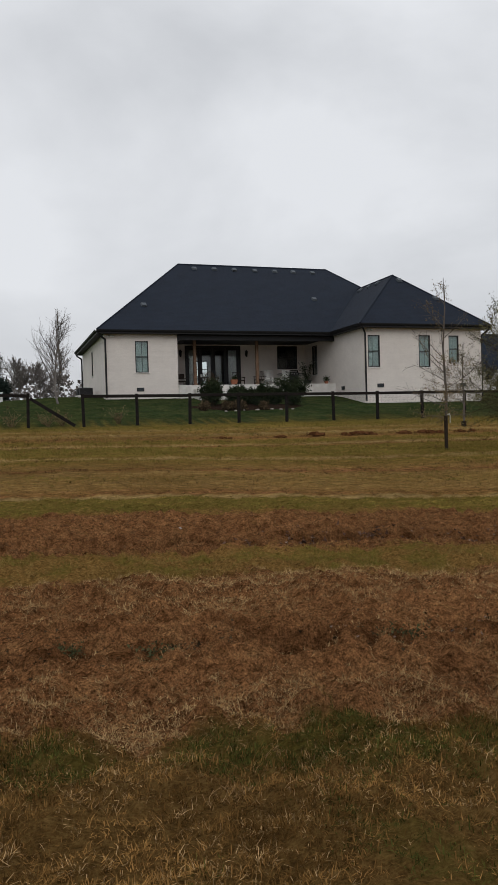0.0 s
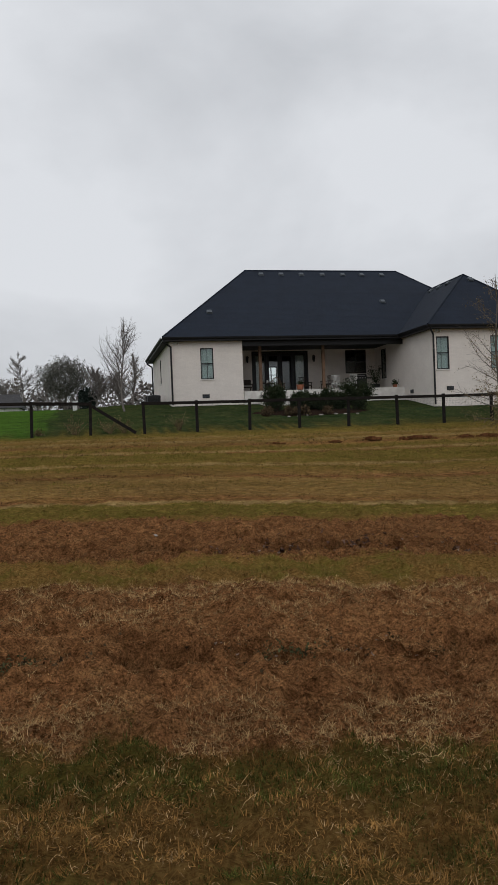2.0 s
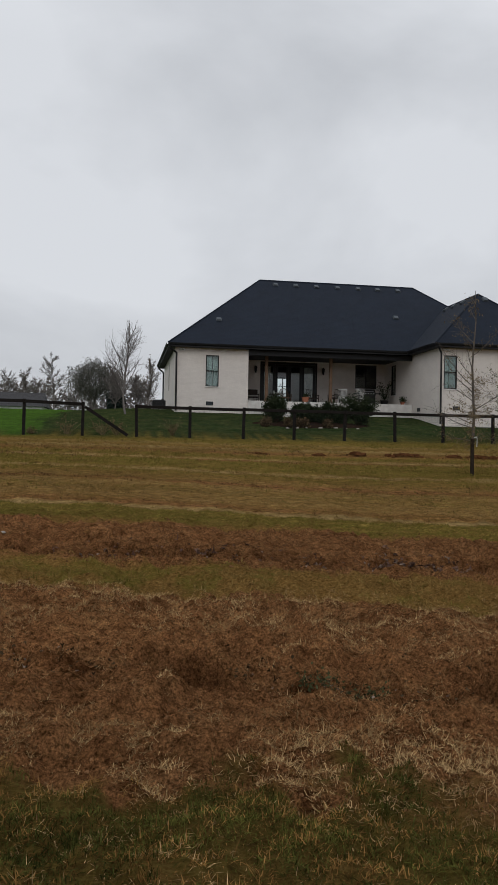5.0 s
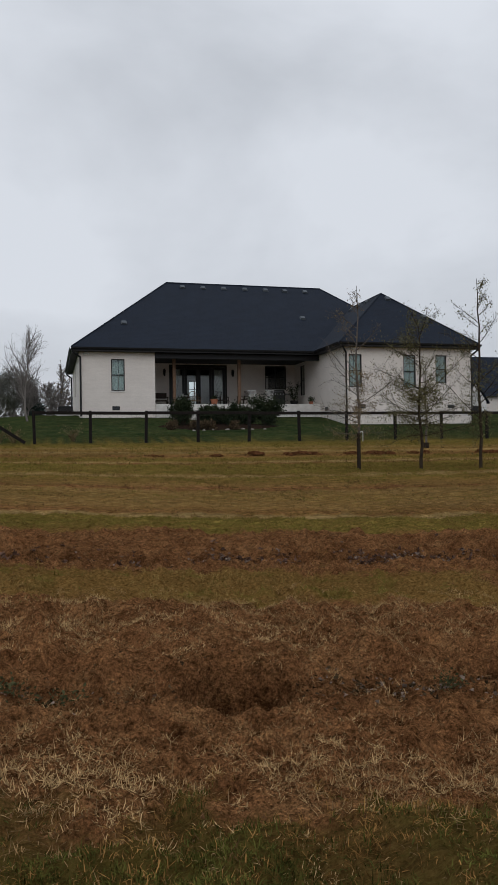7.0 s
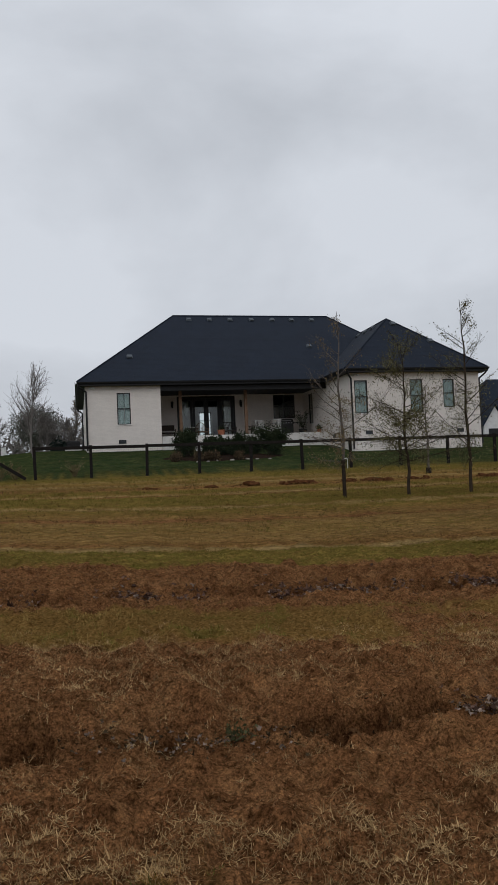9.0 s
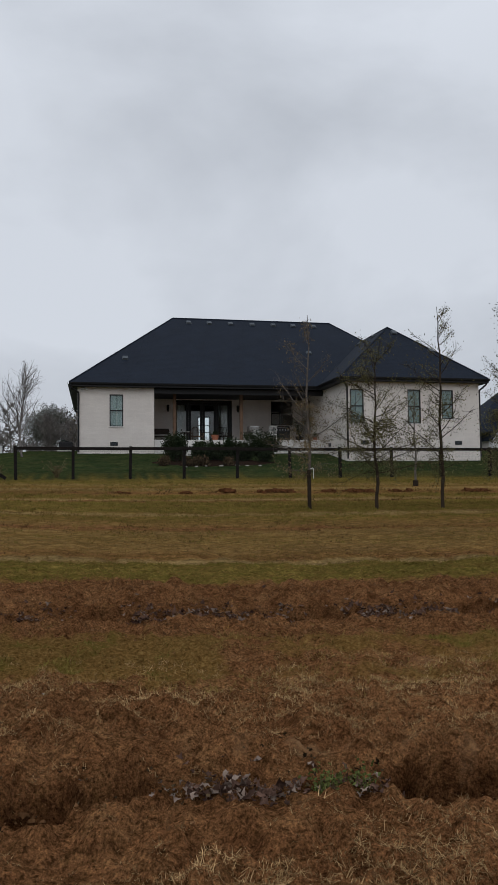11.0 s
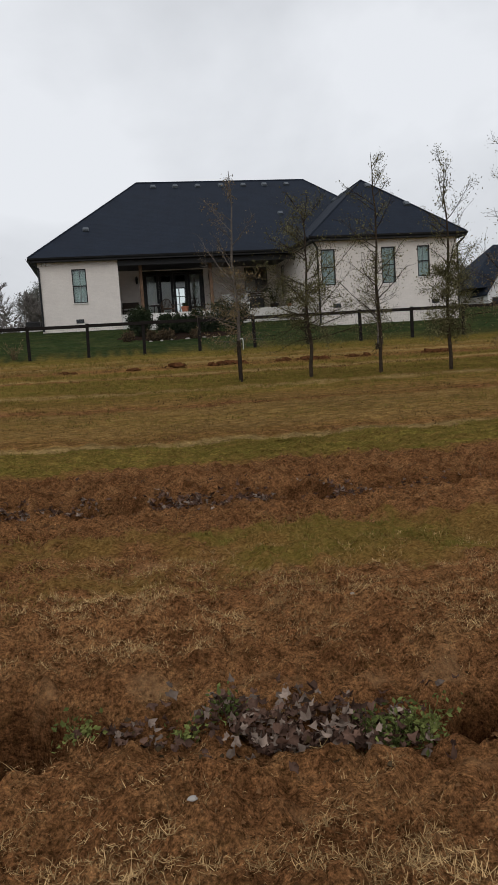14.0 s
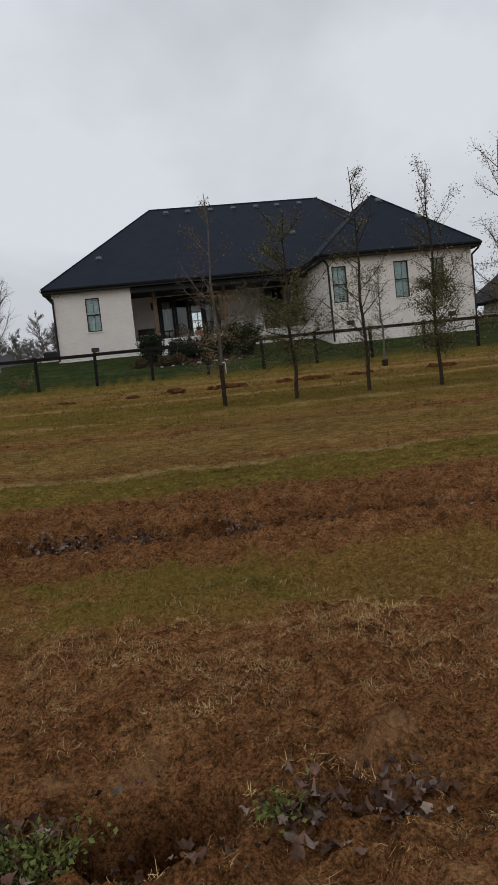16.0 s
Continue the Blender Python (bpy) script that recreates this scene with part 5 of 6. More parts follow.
potted(19.9, 49.4, FLOOR + 0.40, 1.3, 0.3, 3, "tall feathery potted plant in a dark planter")
potted(20.2, 46.9, FLOOR + 0.17, 0.3, 0.25, 4, "small trailing potted plant", 300)
potted(14.0, 47.0, FLOOR + 0.3, 0.25, 0.2, 5, "low potted plant in terracotta", 260)


def grill(x, y):
    g = thing("gas_grill", (x, y, FLOOR), "black gas grill with steel knobs under the porch window", "grill")
    part("cabinet", boxes((x - 0.5, x + 0.5, y - 0.28, y + 0.28, FLOOR + 0.08, FLOOR + 0.78), bevel=0.015), M_BLACKMETAL, g)
    part("control_panel", boxes((x - 0.52, x + 0.52, y - 0.32, y - 0.281, FLOOR + 0.76, FLOOR + 0.92), bevel=0.008), M_BLACKMETAL, g)
    for k in range(5):
        part("knob", rods(((x - 0.36 + 0.18 * k, y - 0.36, FLOOR + 0.84), (x - 0.36 + 0.18 * k, y - 0.32, FLOOR + 0.84), 0.035), sides=12), M_STEEL, g, "steel burner knob")
    bm = bmesh.new()
    n = 12
    rings = []
    for sx in (-0.5, 0.5):
        rings.append([bm.verts.new((x + sx, y + 0.28 * math.cos(math.pi * k / n), FLOOR + 0.80 + 0.34 * math.sin(math.pi * k / n))) for k in range(n + 1)])
    for k in range(n):
        bm.faces.new((rings[0][k], rings[0][k + 1], rings[1][k + 1], rings[1][k]))
    bm.faces.new(rings[0][::-1])
    bm.faces.new(rings[1])
    bm.faces.new((rings[0][0], rings[1][0], rings[1][-1], rings[0][-1]))
    lid = part("lid", bm, M_BLACKMETAL, g)
    part("handle", rods(((x - 0.34, y - 0.36, FLOOR + 0.98), (x + 0.34, y - 0.36, FLOOR + 0.98), 0.018)), M_STEEL, lid, "steel lid handle")
    for sx in (-1, 1):
        part("side_shelf", boxes((x + sx * 0.51, x + sx * 0.86, y - 0.25, y + 0.25, FLOOR + 0.84, FLOOR + 0.88), bevel=0.01), M_BLACKMETAL, g)
        for sy in (-1, 1):
            part("wheel", rods(((x + sx * 0.42 - 0.02, y + sy * 0.22, FLOOR + 0.04), (x + sx * 0.42 + 0.02, y + sy * 0.22, FLOOR + 0.04), 0.04), sides=12), M_BLACKMETAL, g)


grill(18.75, 49.6)


# ---- beside the house ----
def ac_unit(x, y):
    z = float(ground_z(x, y))
    u = thing("air_conditioner", (x, y, z), "dark outdoor air conditioner beside the house wall", "air conditioner", "air conditioners beside the house")
    part("pad", boxes((x - 0.5, x + 0.5, y - 0.5, y + 0.5, z - 0.1, z + 0.08), bevel=0.01), M_CONCRETE, u)
    part("casing", boxes((x - 0.4, x + 0.4, y - 0.4, y + 0.4, z + 0.082, z + 0.52), bevel=0.03), M_SOFFIT, u)
    for k in range(5):
        part("louvre", boxes((x - 0.415, x + 0.415, y - 0.415, y - 0.401, z + 0.14 + 0.07 * k, z + 0.17 + 0.07 * k)), M_TRIM, u)
    part("fan_grille", rods(((x, y, z + 0.521), (x, y, z + 0.55), 0.34), sides=20), M_TRIM, u)


ac_unit(5.2, 50.2)
ac_unit(5.2, 51.7)
for k, (wx, wy, wh) in enumerate(((0.55, 36.6, 0.9), (2.1, 36.4, 0.95), (2.75, 36.5, 0.8), (5.3, 36.8, 0.9), (-1.0, 36.5, 0.3))):
    r_ = np.random.RandomState(300 + k)
    zb_ = float(ground_z(wx, wy))
    dead = thing("dead_weed", (wx, wy, zb_), "tall withered tan weed by the fence", "weed", "withered weeds by the fence")
    wd = Wood()
    P_ = []
    for _ in range(16):
        a_ = r_.uniform(0, 2 * np.pi)
        pts = limb(r_, (wx + r_.normal(0, 0.05), wy, zb_ - 0.02), np.array([0.55 * np.cos(a_), 0.55 * np.sin(a_), 1.0]), wh * r_.uniform(0.6, 1.1), -0.03, 6, 0.14)
        wd.tube(pts, np.linspace(0.010, 0.004, 7), 4)
        P_.extend(pts[r_.randint(2, 7, 12)])
    tagged(wd.mesh("stems", M_LEAF_RUST, dead), kind="stuff")
    V, F = leaves(P_, 0.09, 300 + k, 0.2, 0.05)
    raw("leaves", V, F, M_LEAF_RUST, dead)
for name_, ux, uy, hh, mat_, lab in (("utility_box", 0.05, 61.0, 0.75, M_WHITE, "white utility box on the lawn behind the fence"),):
    zb_ = float(ground_z(ux, uy))
    ub = thing(name_, (ux, uy, zb_), lab, "utility box")
    part("body", boxes((ux - 0.16, ux + 0.16, uy - 0.14, uy + 0.14, zb_ - 0.05, zb_ + hh - 0.08), bevel=0.015), mat_, ub)
    part("cap", boxes((ux - 0.18, ux + 0.18, uy - 0.16, uy + 0.16, zb_ + hh - 0.078, zb_ + hh), bevel=0.03), mat_, ub)

M_CLOD = material("orange_clay_soil", (0.115, 0.048, 0.020), (0.060, 0.027, 0.012), scale=9, rough=0.95, bump=0.7, fine=0.25, spec=0.0)
# ---- distance ----
M_GREYROOF = brick_material("grey_far_shingles", (0.055, 0.053, 0.055), (0.04, 0.039, 0.041), (0.6, 0.6, 0.6), width=0.33, height=0.14)
M_SIDING = material("white_siding", (0.72, 0.71, 0.70), (0.62, 0.61, 0.6), scale=2, rough=0.8, fine=0.05)


def gable(bm, x0, x1, y0, y1, z0, z1):
    """A prism with its gable to the front."""
    v = [bm.verts.new(p) for p in ((x0, y0, z0), (x1, y0, z0), ((x0 + x1) / 2, y0, z1), (x0, y1, z0), (x1, y1, z0), ((x0 + x1) / 2, y1, z1))]
    for f in ((0, 1, 2), (5, 4, 3), (0, 2, 5, 3), (2, 1, 4, 5), (1, 0, 3, 4)):
        bm.faces.new([v[k] for k in f])
    return bm


def hip(bm, x0, x1, y0, y1, z0, z1, in0, in1):
    ym = (y0 + y1) / 2
    v = [bm.verts.new(p) for p in ((x0, y0, z0), (x1, y0, z0), (x1, y1, z0), (x0, y1, z0), (x0 + in0, ym, z1), (x1 - in1, ym, z1))]
    for f in ((0, 1, 5, 4), (1, 2, 5), (2, 3, 4, 5), (3, 0, 4), (3, 2, 1, 0)):
        bm.faces.new([v[k] for k in f])
    return bm


# neighbouring house, dark roof with white gables
NB = 90.0
nz = 4.75
nbr = thing("neighbour_house", (68, NB + 6, nz), "distant white house with dark roof and two gabled fronts", "house")
part("wall", boxes((57.5, 79.0, NB + 1.2, NB + 11, nz - 1.5, nz + 3.0)), M_BRICK, nbr)
bm = bmesh.new()
hip(bm, 54.6, 79.6, NB + 0.6, NB + 12, nz + 3.0, nz + 8.9, 6.3, 10.0)
part("roof", bm, M_ROOF, nbr)
for gx0, gx1, gz1 in ((56.5, 59.7, 4.6), (63.7, 67.1, 4.4)):
    part("gable_wall", boxes((gx0, gx1, NB, NB + 1.19, nz - 1.5, nz + 2.2)), M_SIDING, nbr)
    bm = bmesh.new()
    gable(bm, gx0, gx1, NB, NB + 3, nz + 2.2, nz + gz1)
    part("gable", bm, M_SIDING, nbr)
    bm = bmesh.new()
    for sx0, sx1 in ((gx0 - 0.3, (gx0 + gx1) / 2), (gx1 + 0.3, (gx0 + gx1) / 2)):
        q = [bm.verts.new(p) for p in ((sx0, NB - 0.3, nz + 1.95), (sx1, NB - 0.3, nz + gz1 + 0.1), (sx1, NB + 4, nz + gz1 + 0.1), (sx0, NB + 4, nz + 1.95), (sx0, NB - 0.3, nz + 2.15), (sx1, NB - 0.3, nz + gz1 + 0.3), (sx1, NB + 4, nz + gz1 + 0.3), (sx0, NB + 4, nz + 2.15))]
        for f in ((0, 1, 2, 3), (7, 6, 5, 4), (0, 4, 5, 1), (2, 6, 7, 3), (1, 5, 6, 2), (3, 7, 4, 0)):
            bm.faces.new([q[k] for k in f])
    part("gable_roof", bm, M_ROOF, nbr)
    part("window", boxes((gx0 + 0.6, gx1 - 0.75, NB - 0.03, NB - 0.003, nz + 0.0, nz + 1.7), bevel=0.01), M_FRAME, nbr, "dark window in a white gable")
part("garage_door", boxes((70.0, 78.0, NB + 1.16, NB + 1.195, nz - 0.6, nz + 2.1), bevel=0.01), M_TRIM, nbr, "dark garage front")
# far grey-roofed house on the left
fz = 6.1
far_house = thing("far_house", (-20, 144, fz), "low distant house with grey roof and white dormers", "house")
part("wall", boxes((-33.0, -11.4, 140.6, 149, fz - 1.2, fz + 1.4)), M_SIDING, far_house)
bm = bmesh.new()
hip(bm, -33.6, -10.9, 140, 150, fz + 1.3, fz + 4.0, 2.2, 0.6)
part("roof", bm, M_GREYROOF, far_house)
for dx in (-25.5, -20.5):
    bm = bmesh.new()
    gable(bm, dx - 1.6, dx + 1.6, 139.2, 143, fz - 0.2, fz + 2.4)
    part("dormer", bm, M_SIDING, far_house, "white dormer gable")
    part("dormer_window", boxes((dx - 0.6, dx + 0.6, 139.14, 139.19, fz - 0.2, fz + 0.9), bevel=0.01), M_GREYROOF, far_house)


def bare_tree(name, base, height, seed, label, spread=0.32, limbs=16, r0=0.12, z=None, twigs=3, group="bare trees in the distance", leafy=0, leaf_mat=None, upright=1.0, mat=None, thick=0.011):
    r = np.random.RandomState(seed)
    x, y = base
    z = float(lie(x, y)) - 0.1 if z is None else z
    tree = thing(name, (x, y, z), label, "tree", group)
    wood = Wood()
    n = 9
    tr = np.array([[x + 0.03 * height * np.sin(k * 0.5 + seed), y, z + height * k / n] for k in range(n + 1)])
    tr[0, 0] = x
    wood.tube(tr, r0 * (1 - np.linspace(0, 1, n + 1)) ** 0.8 + 0.012, 7)
    P = []
    for k in range(limbs):
        f = 0.2 + 0.75 * (k + r.rand()) / limbs
        a = np.array([np.interp(f * n, np.arange(n + 1), tr[:, c]) for c in range(3)])
        ang = r.uniform(0, 2 * np.pi)
        length = spread * height * (1.25 - f) * r.uniform(0.7, 1.2)
        way = np.array([np.cos(ang), np.sin(ang), upright * (0.7 + 0.8 * f)])
        pts = limb(r, a, way / np.linalg.norm(way), length, 0.05, 6, 0.12)
        wood.tube(pts, np.linspace(r0 * 0.4 * (1.1 - f) + 0.012, 0.012, 7), 5)
        for q in range(1, 7):
            for _ in range(twigs):
                w2 = pts[q] - pts[q - 1]
                w2 = w2 / np.linalg.norm(w2) + r.normal(0, 0.5, 3) + [0, 0, 0.25]
                tw = limb(r, pts[q - 1] + (pts[q] - pts[q - 1]) * r.rand(), w2 / np.linalg.norm(w2), length * r.uniform(0.18, 0.42), 0.04, 3, 0.16)
                wood.tube(tw, np.linspace(thick * 1.3, thick * 0.8, 4), 3)
                for _ in range(2):
                    w3 = tw[3] - tw[2]
                    w3 = w3 / np.linalg.norm(w3) + r.normal(0, 0.5, 3)
                    t3 = limb(r, tw[r.randint(1, 4)], w3 / np.linalg.norm(w3), length * r.uniform(0.08, 0.2), 0.03, 1, 0.15)
                    wood.tube(t3, np.linspace(thick * 0.9, thick * 0.6, 2), 3)
                    P.extend(t3[1:])
    wood.mesh("trunk", mat or M_TWIG_FAR, tree)
    if leafy:
        idx = r.randint(0, len(P), leafy)
        V, F = leaves(np.array(P)[idx], 0.16, seed, 0.3, 0.15)
        raw("crown", V, F, leaf_mat or M_LEAF_FAR, tree)
    return tree


def leafy_tree(name, base, height, width, seed, label, count, mat, leaf=0.28, trunk_h=0.25):
    """A round-headed tree: forked trunk and a crown of many leaf clumps with gaps."""
    r = np.random.RandomState(seed)
    x, y = base
    z = float(lie(x, y)) - 0.1
    t = thing(name, (x, y, z), label, "tree", "leafy trees in the distance")
    wood, P = Wood(), []
    for k in range(26):
        a = np.array([x + r.normal(0, 0.15), y + r.normal(0, 0.15), z + (0 if k < 3 else height * r.uniform(0.1, 0.3))])
        ang, el = r.uniform(0, 2 * np.pi), r.uniform(0.1, 1.0)
        tip = np.array([x + width / 2 * 0.86 * np.cos(ang) * np.sqrt(1 - (el * 0.95) ** 2) * r.uniform(0.6, 1.05), y + width / 2 * 0.86 * np.sin(ang) * np.sqrt(1 - (el * 0.95) ** 2), z + height * (trunk_h + (0.97 - trunk_h) * el)])
        pts = np.array([a + (tip - a) * f + r.normal(0, 0.12, 3) * (0 < f < 1) + [0, 0, height * 0.1 * np.sin(np.pi * f)] for f in np.linspace(0, 1, 6)])
        wood.tube(pts, np.linspace(0.14, 0.025, 6), 5)
    d = r.normal(0, 1, (count, 3))
    d /= np.linalg.norm(d, axis=1)[:, None]
    lobes = 1 + 0.16 * waves(d[:, 0] * 3, d[:, 2] * 3 + d[:, 1] * 2, 1.6, seed) + 0.08 * waves(d[:, 0] * 3, d[:, 2] * 3 - d[:, 1] * 2, 0.5, seed + 1)
    q = d * (r.uniform(0.25, 1, count) ** 0.6 * lobes)[:, None] * [width * 0.47, width * 0.47, height * (1 - trunk_h) * 0.5]
    q = q + [x, y, z + height * (trunk_h + (1 - trunk_h) * 0.5)]
    gaps = waves(q[:, 0], q[:, 2] + 0.6 * q[:, 1], 1.1, seed + 2)
    P = [q[gaps > -0.35]]
    wood.mesh("trunk", M_TWIG_FAR, t)
    V, F = leaves(np.concatenate(P), leaf, seed, 0.34, 0.05)
    raw("crown", V, F, mat, t)
    return t


def conifer(name, base, height, width, seed, label):
    r = np.random.RandomState(seed)
    x, y = base
    z = float(lie(x, y)) - 0.1
    t = thing(name, (x, y, z), label, "tree", "conifers in the distance")
    wood, P = Wood(), []
    wood.tube(np.array([[x, y, z], [x, y, z + height * 0.5], [x, y, z + height]]), [0.2, 0.12, 0.02], 6)
    for k in range(90):
        f = 0.12 + 0.86 * (k + r.rand()) / 90
        ang = r.uniform(0, 2 * np.pi)
        length = width / 2 * (1.05 - f) * r.uniform(0.65, 1.15)
        pts = limb(r, (x, y, z + f * height), np.array([np.cos(ang), np.sin(ang), 0.12]), length, -0.05, 5, 0.06)
        wood.tube(pts, np.linspace(0.035, 0.01, 6), 4)
        m = int(10 + 26 * (1 - f))
        P.append(pts[r.randint(1, 6, m)] + r.normal(0, 1, (m, 3)) * [0.16, 0.16, 0.08])
    wood.mesh("trunk", M_TWIG_FAR, t)
    V, F = leaves(np.concatenate(P), 0.3, seed, 0.16, 0.05, 0.2)
    raw("crown", V, F, M_LEAF_FARGREEN, t)


M_LEAF_FARGREEN = material("far_conifer_needles", (0.032, 0.042, 0.036), (0.022, 0.030, 0.027), scale=0.4, rough=0.8, island=0.35, spec=0.0)
leafy_tree("round_tree", (-8.6, 297), 21, 20.7, 21, "round-headed tree in dull late autumn leaf", 24000, M_LEAF_FAR, 0.46)
conifer("pine", (-22.3, 351), 22.8, 19, 31, "grey-green pine behind the far lawn")
bare_tree("bare_tree", (-27.7, 333), 25.8, 32, "tall bare tree behind the far house", 0.34, 22, 0.39, twigs=3, thick=0.07, upright=0.55)
bare_tree("bare_tree", (-43, 372), 21.6, 33, "leaning bare tree behind the far house", 0.40, 20, 0.36, twigs=3, thick=0.07, upright=0.55)
bare_tree("bare_tree", (-41, 395), 17, 34, "round bare tree behind the far house", 0.5, 30, 0.3, twigs=3, thick=0.07, upright=0.55)
bare_tree("bare_tree", (3.12, 44.56), 4.75, 35, "upright bare tree beside the house", 0.50, 26, 0.05, twigs=3, upright=1.4, thick=0.005)
bare_tree("bare_tree", (5.3, 75), 5.0, 36, "small bare tree with a few rusty leaves", 0.36, 24, 0.09, twigs=4, leafy=120, leaf_mat=M_LEAF_RUST)
bare_tree("bare_tree", (1.9, 92), 4.6, 37, "low reddish bare thicket tree", 0.6, 34, 0.06, twigs=5, thick=0.014)
bare_tree("bare_tree", (4.4, 96), 4.4, 38, "low reddish bare thicket tree", 0.55, 34, 0.06, twigs=5, thick=0.014)
bare_tree("bare_tree", (-53, 380), 19.5, 139, "spreading bare tree behind the far house", 0.5, 26, 0.36, twigs=3, thick=0.07, upright=0.55)
bare_tree("bare_tree", (-18.5, 365), 18, 140, "bare tree beside the pine", 0.4, 22, 0.3, twigs=3, thick=0.07, upright=0.55)
bare_tree("bare_tree", (-75, 480), 25, 39, "far bare tree behind the grey roof", 0.42, 20, 0.4, thick=0.075)
shrub("yew_bush", (-0.5, 262), 3.6, 3.4, 7.5, 44, M_LEAF_FARGREEN, 5000, "dark rounded evergreen bush behind the lawn", 0.9, "bush")
for k, (tx, ty, th) in enumerate(((84, 130, 8.5), (92, 128, 9.5), (100, 134, 9), (78, 140, 7.5), (108, 130, 10), (118, 140, 10), (88, 150, 9))):
    bare_tree("bare_tree", (tx, ty), th, 60 + k, "grey bare tree behind the neighbouring house", 0.45, 22, 0.16, twigs=4, thick=0.03)


def far_wood(name, y, x0, x1, h, seed, count):
    """A far belt of woods: a mass of twigs and dull leaves."""
    r = np.random.RandomState(seed)
    xs = r.uniform(x0, x1, count)
    hh = h * (0.55 + 0.3 * waves(xs, xs * 0 + y, 18, seed) * 0.5 + 0.25 * waves(xs, xs * 0, 5, seed + 1) * 0.5)
    f = r.rand(count) ** 0.7
    ys = y + r.uniform(-6, 6, count)
    P = np.stack([xs, ys, lie(xs, ys) + np.maximum(hh, 0.8) * f], -1)
    V, F = leaves(P, 2.2, seed, 0.3, 0.5)
    return tagged(raw(name, V, F, M_TWIG_FAR), "far belt of grey leafless woods", "woods", kind="stuff")


far_wood("far_woods", 420, -350, 600, 26, 81, 24000)

# ---- straw, grass, leaves and clods on the ground ----
M_STRAWPIECE = material("dry_straw", (0.47, 0.315, 0.150), (0.23, 0.140, 0.062), scale=2.0, rough=0.9, island=0.55, spec=0.0)
M_BLADE = material("tired_green_grass", (0.090, 0.086, 0.020), (0.030, 0.034, 0.009), scale=3.0, rough=0.8, island=0.6, spec=0.0)
M_BLADETAN = material("tan_mown_grass", (0.28, 0.152, 0.048), (0.080, 0.041, 0.012), scale=3.0, rough=0.85, island=0.6, spec=0.0)
M_FIELDGREEN = material("olive_field_grass", (0.195, 0.155, 0.037), (0.112, 0.094, 0.022), scale=1.2, rough=0.85, island=0.25, spec=0.0)
M_FIELDTAN = material("golden_field_grass", (0.26, 0.172, 0.055), (0.155, 0.098, 0.031), scale=1.2, rough=0.85, island=0.25, spec=0.0)
M_FIELDBROWN = material("withered_field_grass", (0.105, 0.060, 0.027), (0.058, 0.034, 0.016), scale=1.2, rough=0.9, island=0.3, spec=0.0)
M_LITTER = material("wet_fallen_leaves", (0.135, 0.080, 0.058), (0.046, 0.027, 0.020), scale=16.0, rough=0.7, island=0.5, spec=0.0)
M_ROTTED = material("rotted_leaf_crumbs", (0.075, 0.052, 0.028), (0.034, 0.023, 0.013), scale=16.0, rough=0.8, island=0.6, spec=0.0)
M_PALELITTER = material("pale_leaf_undersides", (0.25, 0.190, 0.150), (0.12, 0.088, 0.070), scale=16.0, rough=0.8, island=0.4, spec=0.0)
M_SOILBIT = material("dark_soil_crumbs", (0.190, 0.098, 0.045), (0.085, 0.043, 0.019), scale=14, rough=0.95, island=0.35, spec=0.0)
M_WEED = material("fresh_weed_leaves", (0.150, 0.165, 0.050), (0.065, 0.080, 0.025), scale=6, rough=0.6, island=0.4, spec=0.0)

M_CHAFF = material("broken_chaff", (0.30, 0.180, 0.080), (0.12, 0.066, 0.028), scale=5, rough=0.9, island=0.6, spec=0.0)
M_WEEDDULL = material("dull_grey_green_weed", (0.085, 0.085, 0.040), (0.045, 0.048, 0.022), scale=6, rough=0.8, island=0.5, spec=0.0)


def strips(x, y, length, width, heading, pitch, bend, lift):
    """Thin bent pointed strips, one a place."""
    z = ground_z(x, y) + lift
    c, s = np.cos(heading), np.sin(heading)
    cp, sp = np.cos(pitch), np.sin(pitch)
    a = np.stack([x, y, z], -1)
    d1 = np.stack([c * cp, s * cp, sp], -1)
    p2 = pitch + bend
    d2 = np.stack([c * np.cos(p2), s * np.cos(p2), np.sin(p2)], -1)
    side = np.stack([-s, c, np.zeros_like(c)], -1) * width[:, None] / 2
    m = a + d1 * length[:, None] * 0.5
    e = m + d2 * length[:, None] * 0.5
    V = np.stack([a - side, a + side, m - side * 0.9, m + side * 0.9, e], 1).reshape(-1, 3)
    k = np.arange(len(x))[:, None, None] * 5
    F = (k + np.array([[0, 1, 3], [0, 3, 2], [2, 3, 4]])[None]).reshape(-1, 3)
    return V, F


def scatter(name, count, area, chance, length, width, pitch, bend, mat, seed, label, lift=0.002, category="ground litter"):
    r = np.random.RandomState(seed)
    x, y = r.uniform(area[0], area[1], count), r.uniform(area[2], area[3], count)
    keep = r.rand(count) < chance(x, y)
    x, y = x[keep], y[keep]
    n = len(x)
    V, F = strips(x, y, r.uniform(*length, n) * r.uniform(0.5, 1.0, n), r.uniform(*width, n), r.uniform(0, 2 * np.pi, n), r.normal(*pitch, n), r.normal(*bend, n), lift)
    return tagged(raw(name, V, F, mat), label, category, kind="stuff")


def green_chance(x, y):
    b, g, _, _ = cover(x, y)
    return np.clip(g * (1 - b) * (0.75 + 0.4 * waves(x, y, 0.6, 95)), 0, 1)


def tan_chance(x, y):
    b, g, _, _ = cover(x, y)
    return np.clip((1 - b) * (0.35 + 0.65 * (1 - g)) * (0.8 + 0.4 * waves(x, y, 0.7, 97)), 0, 1)


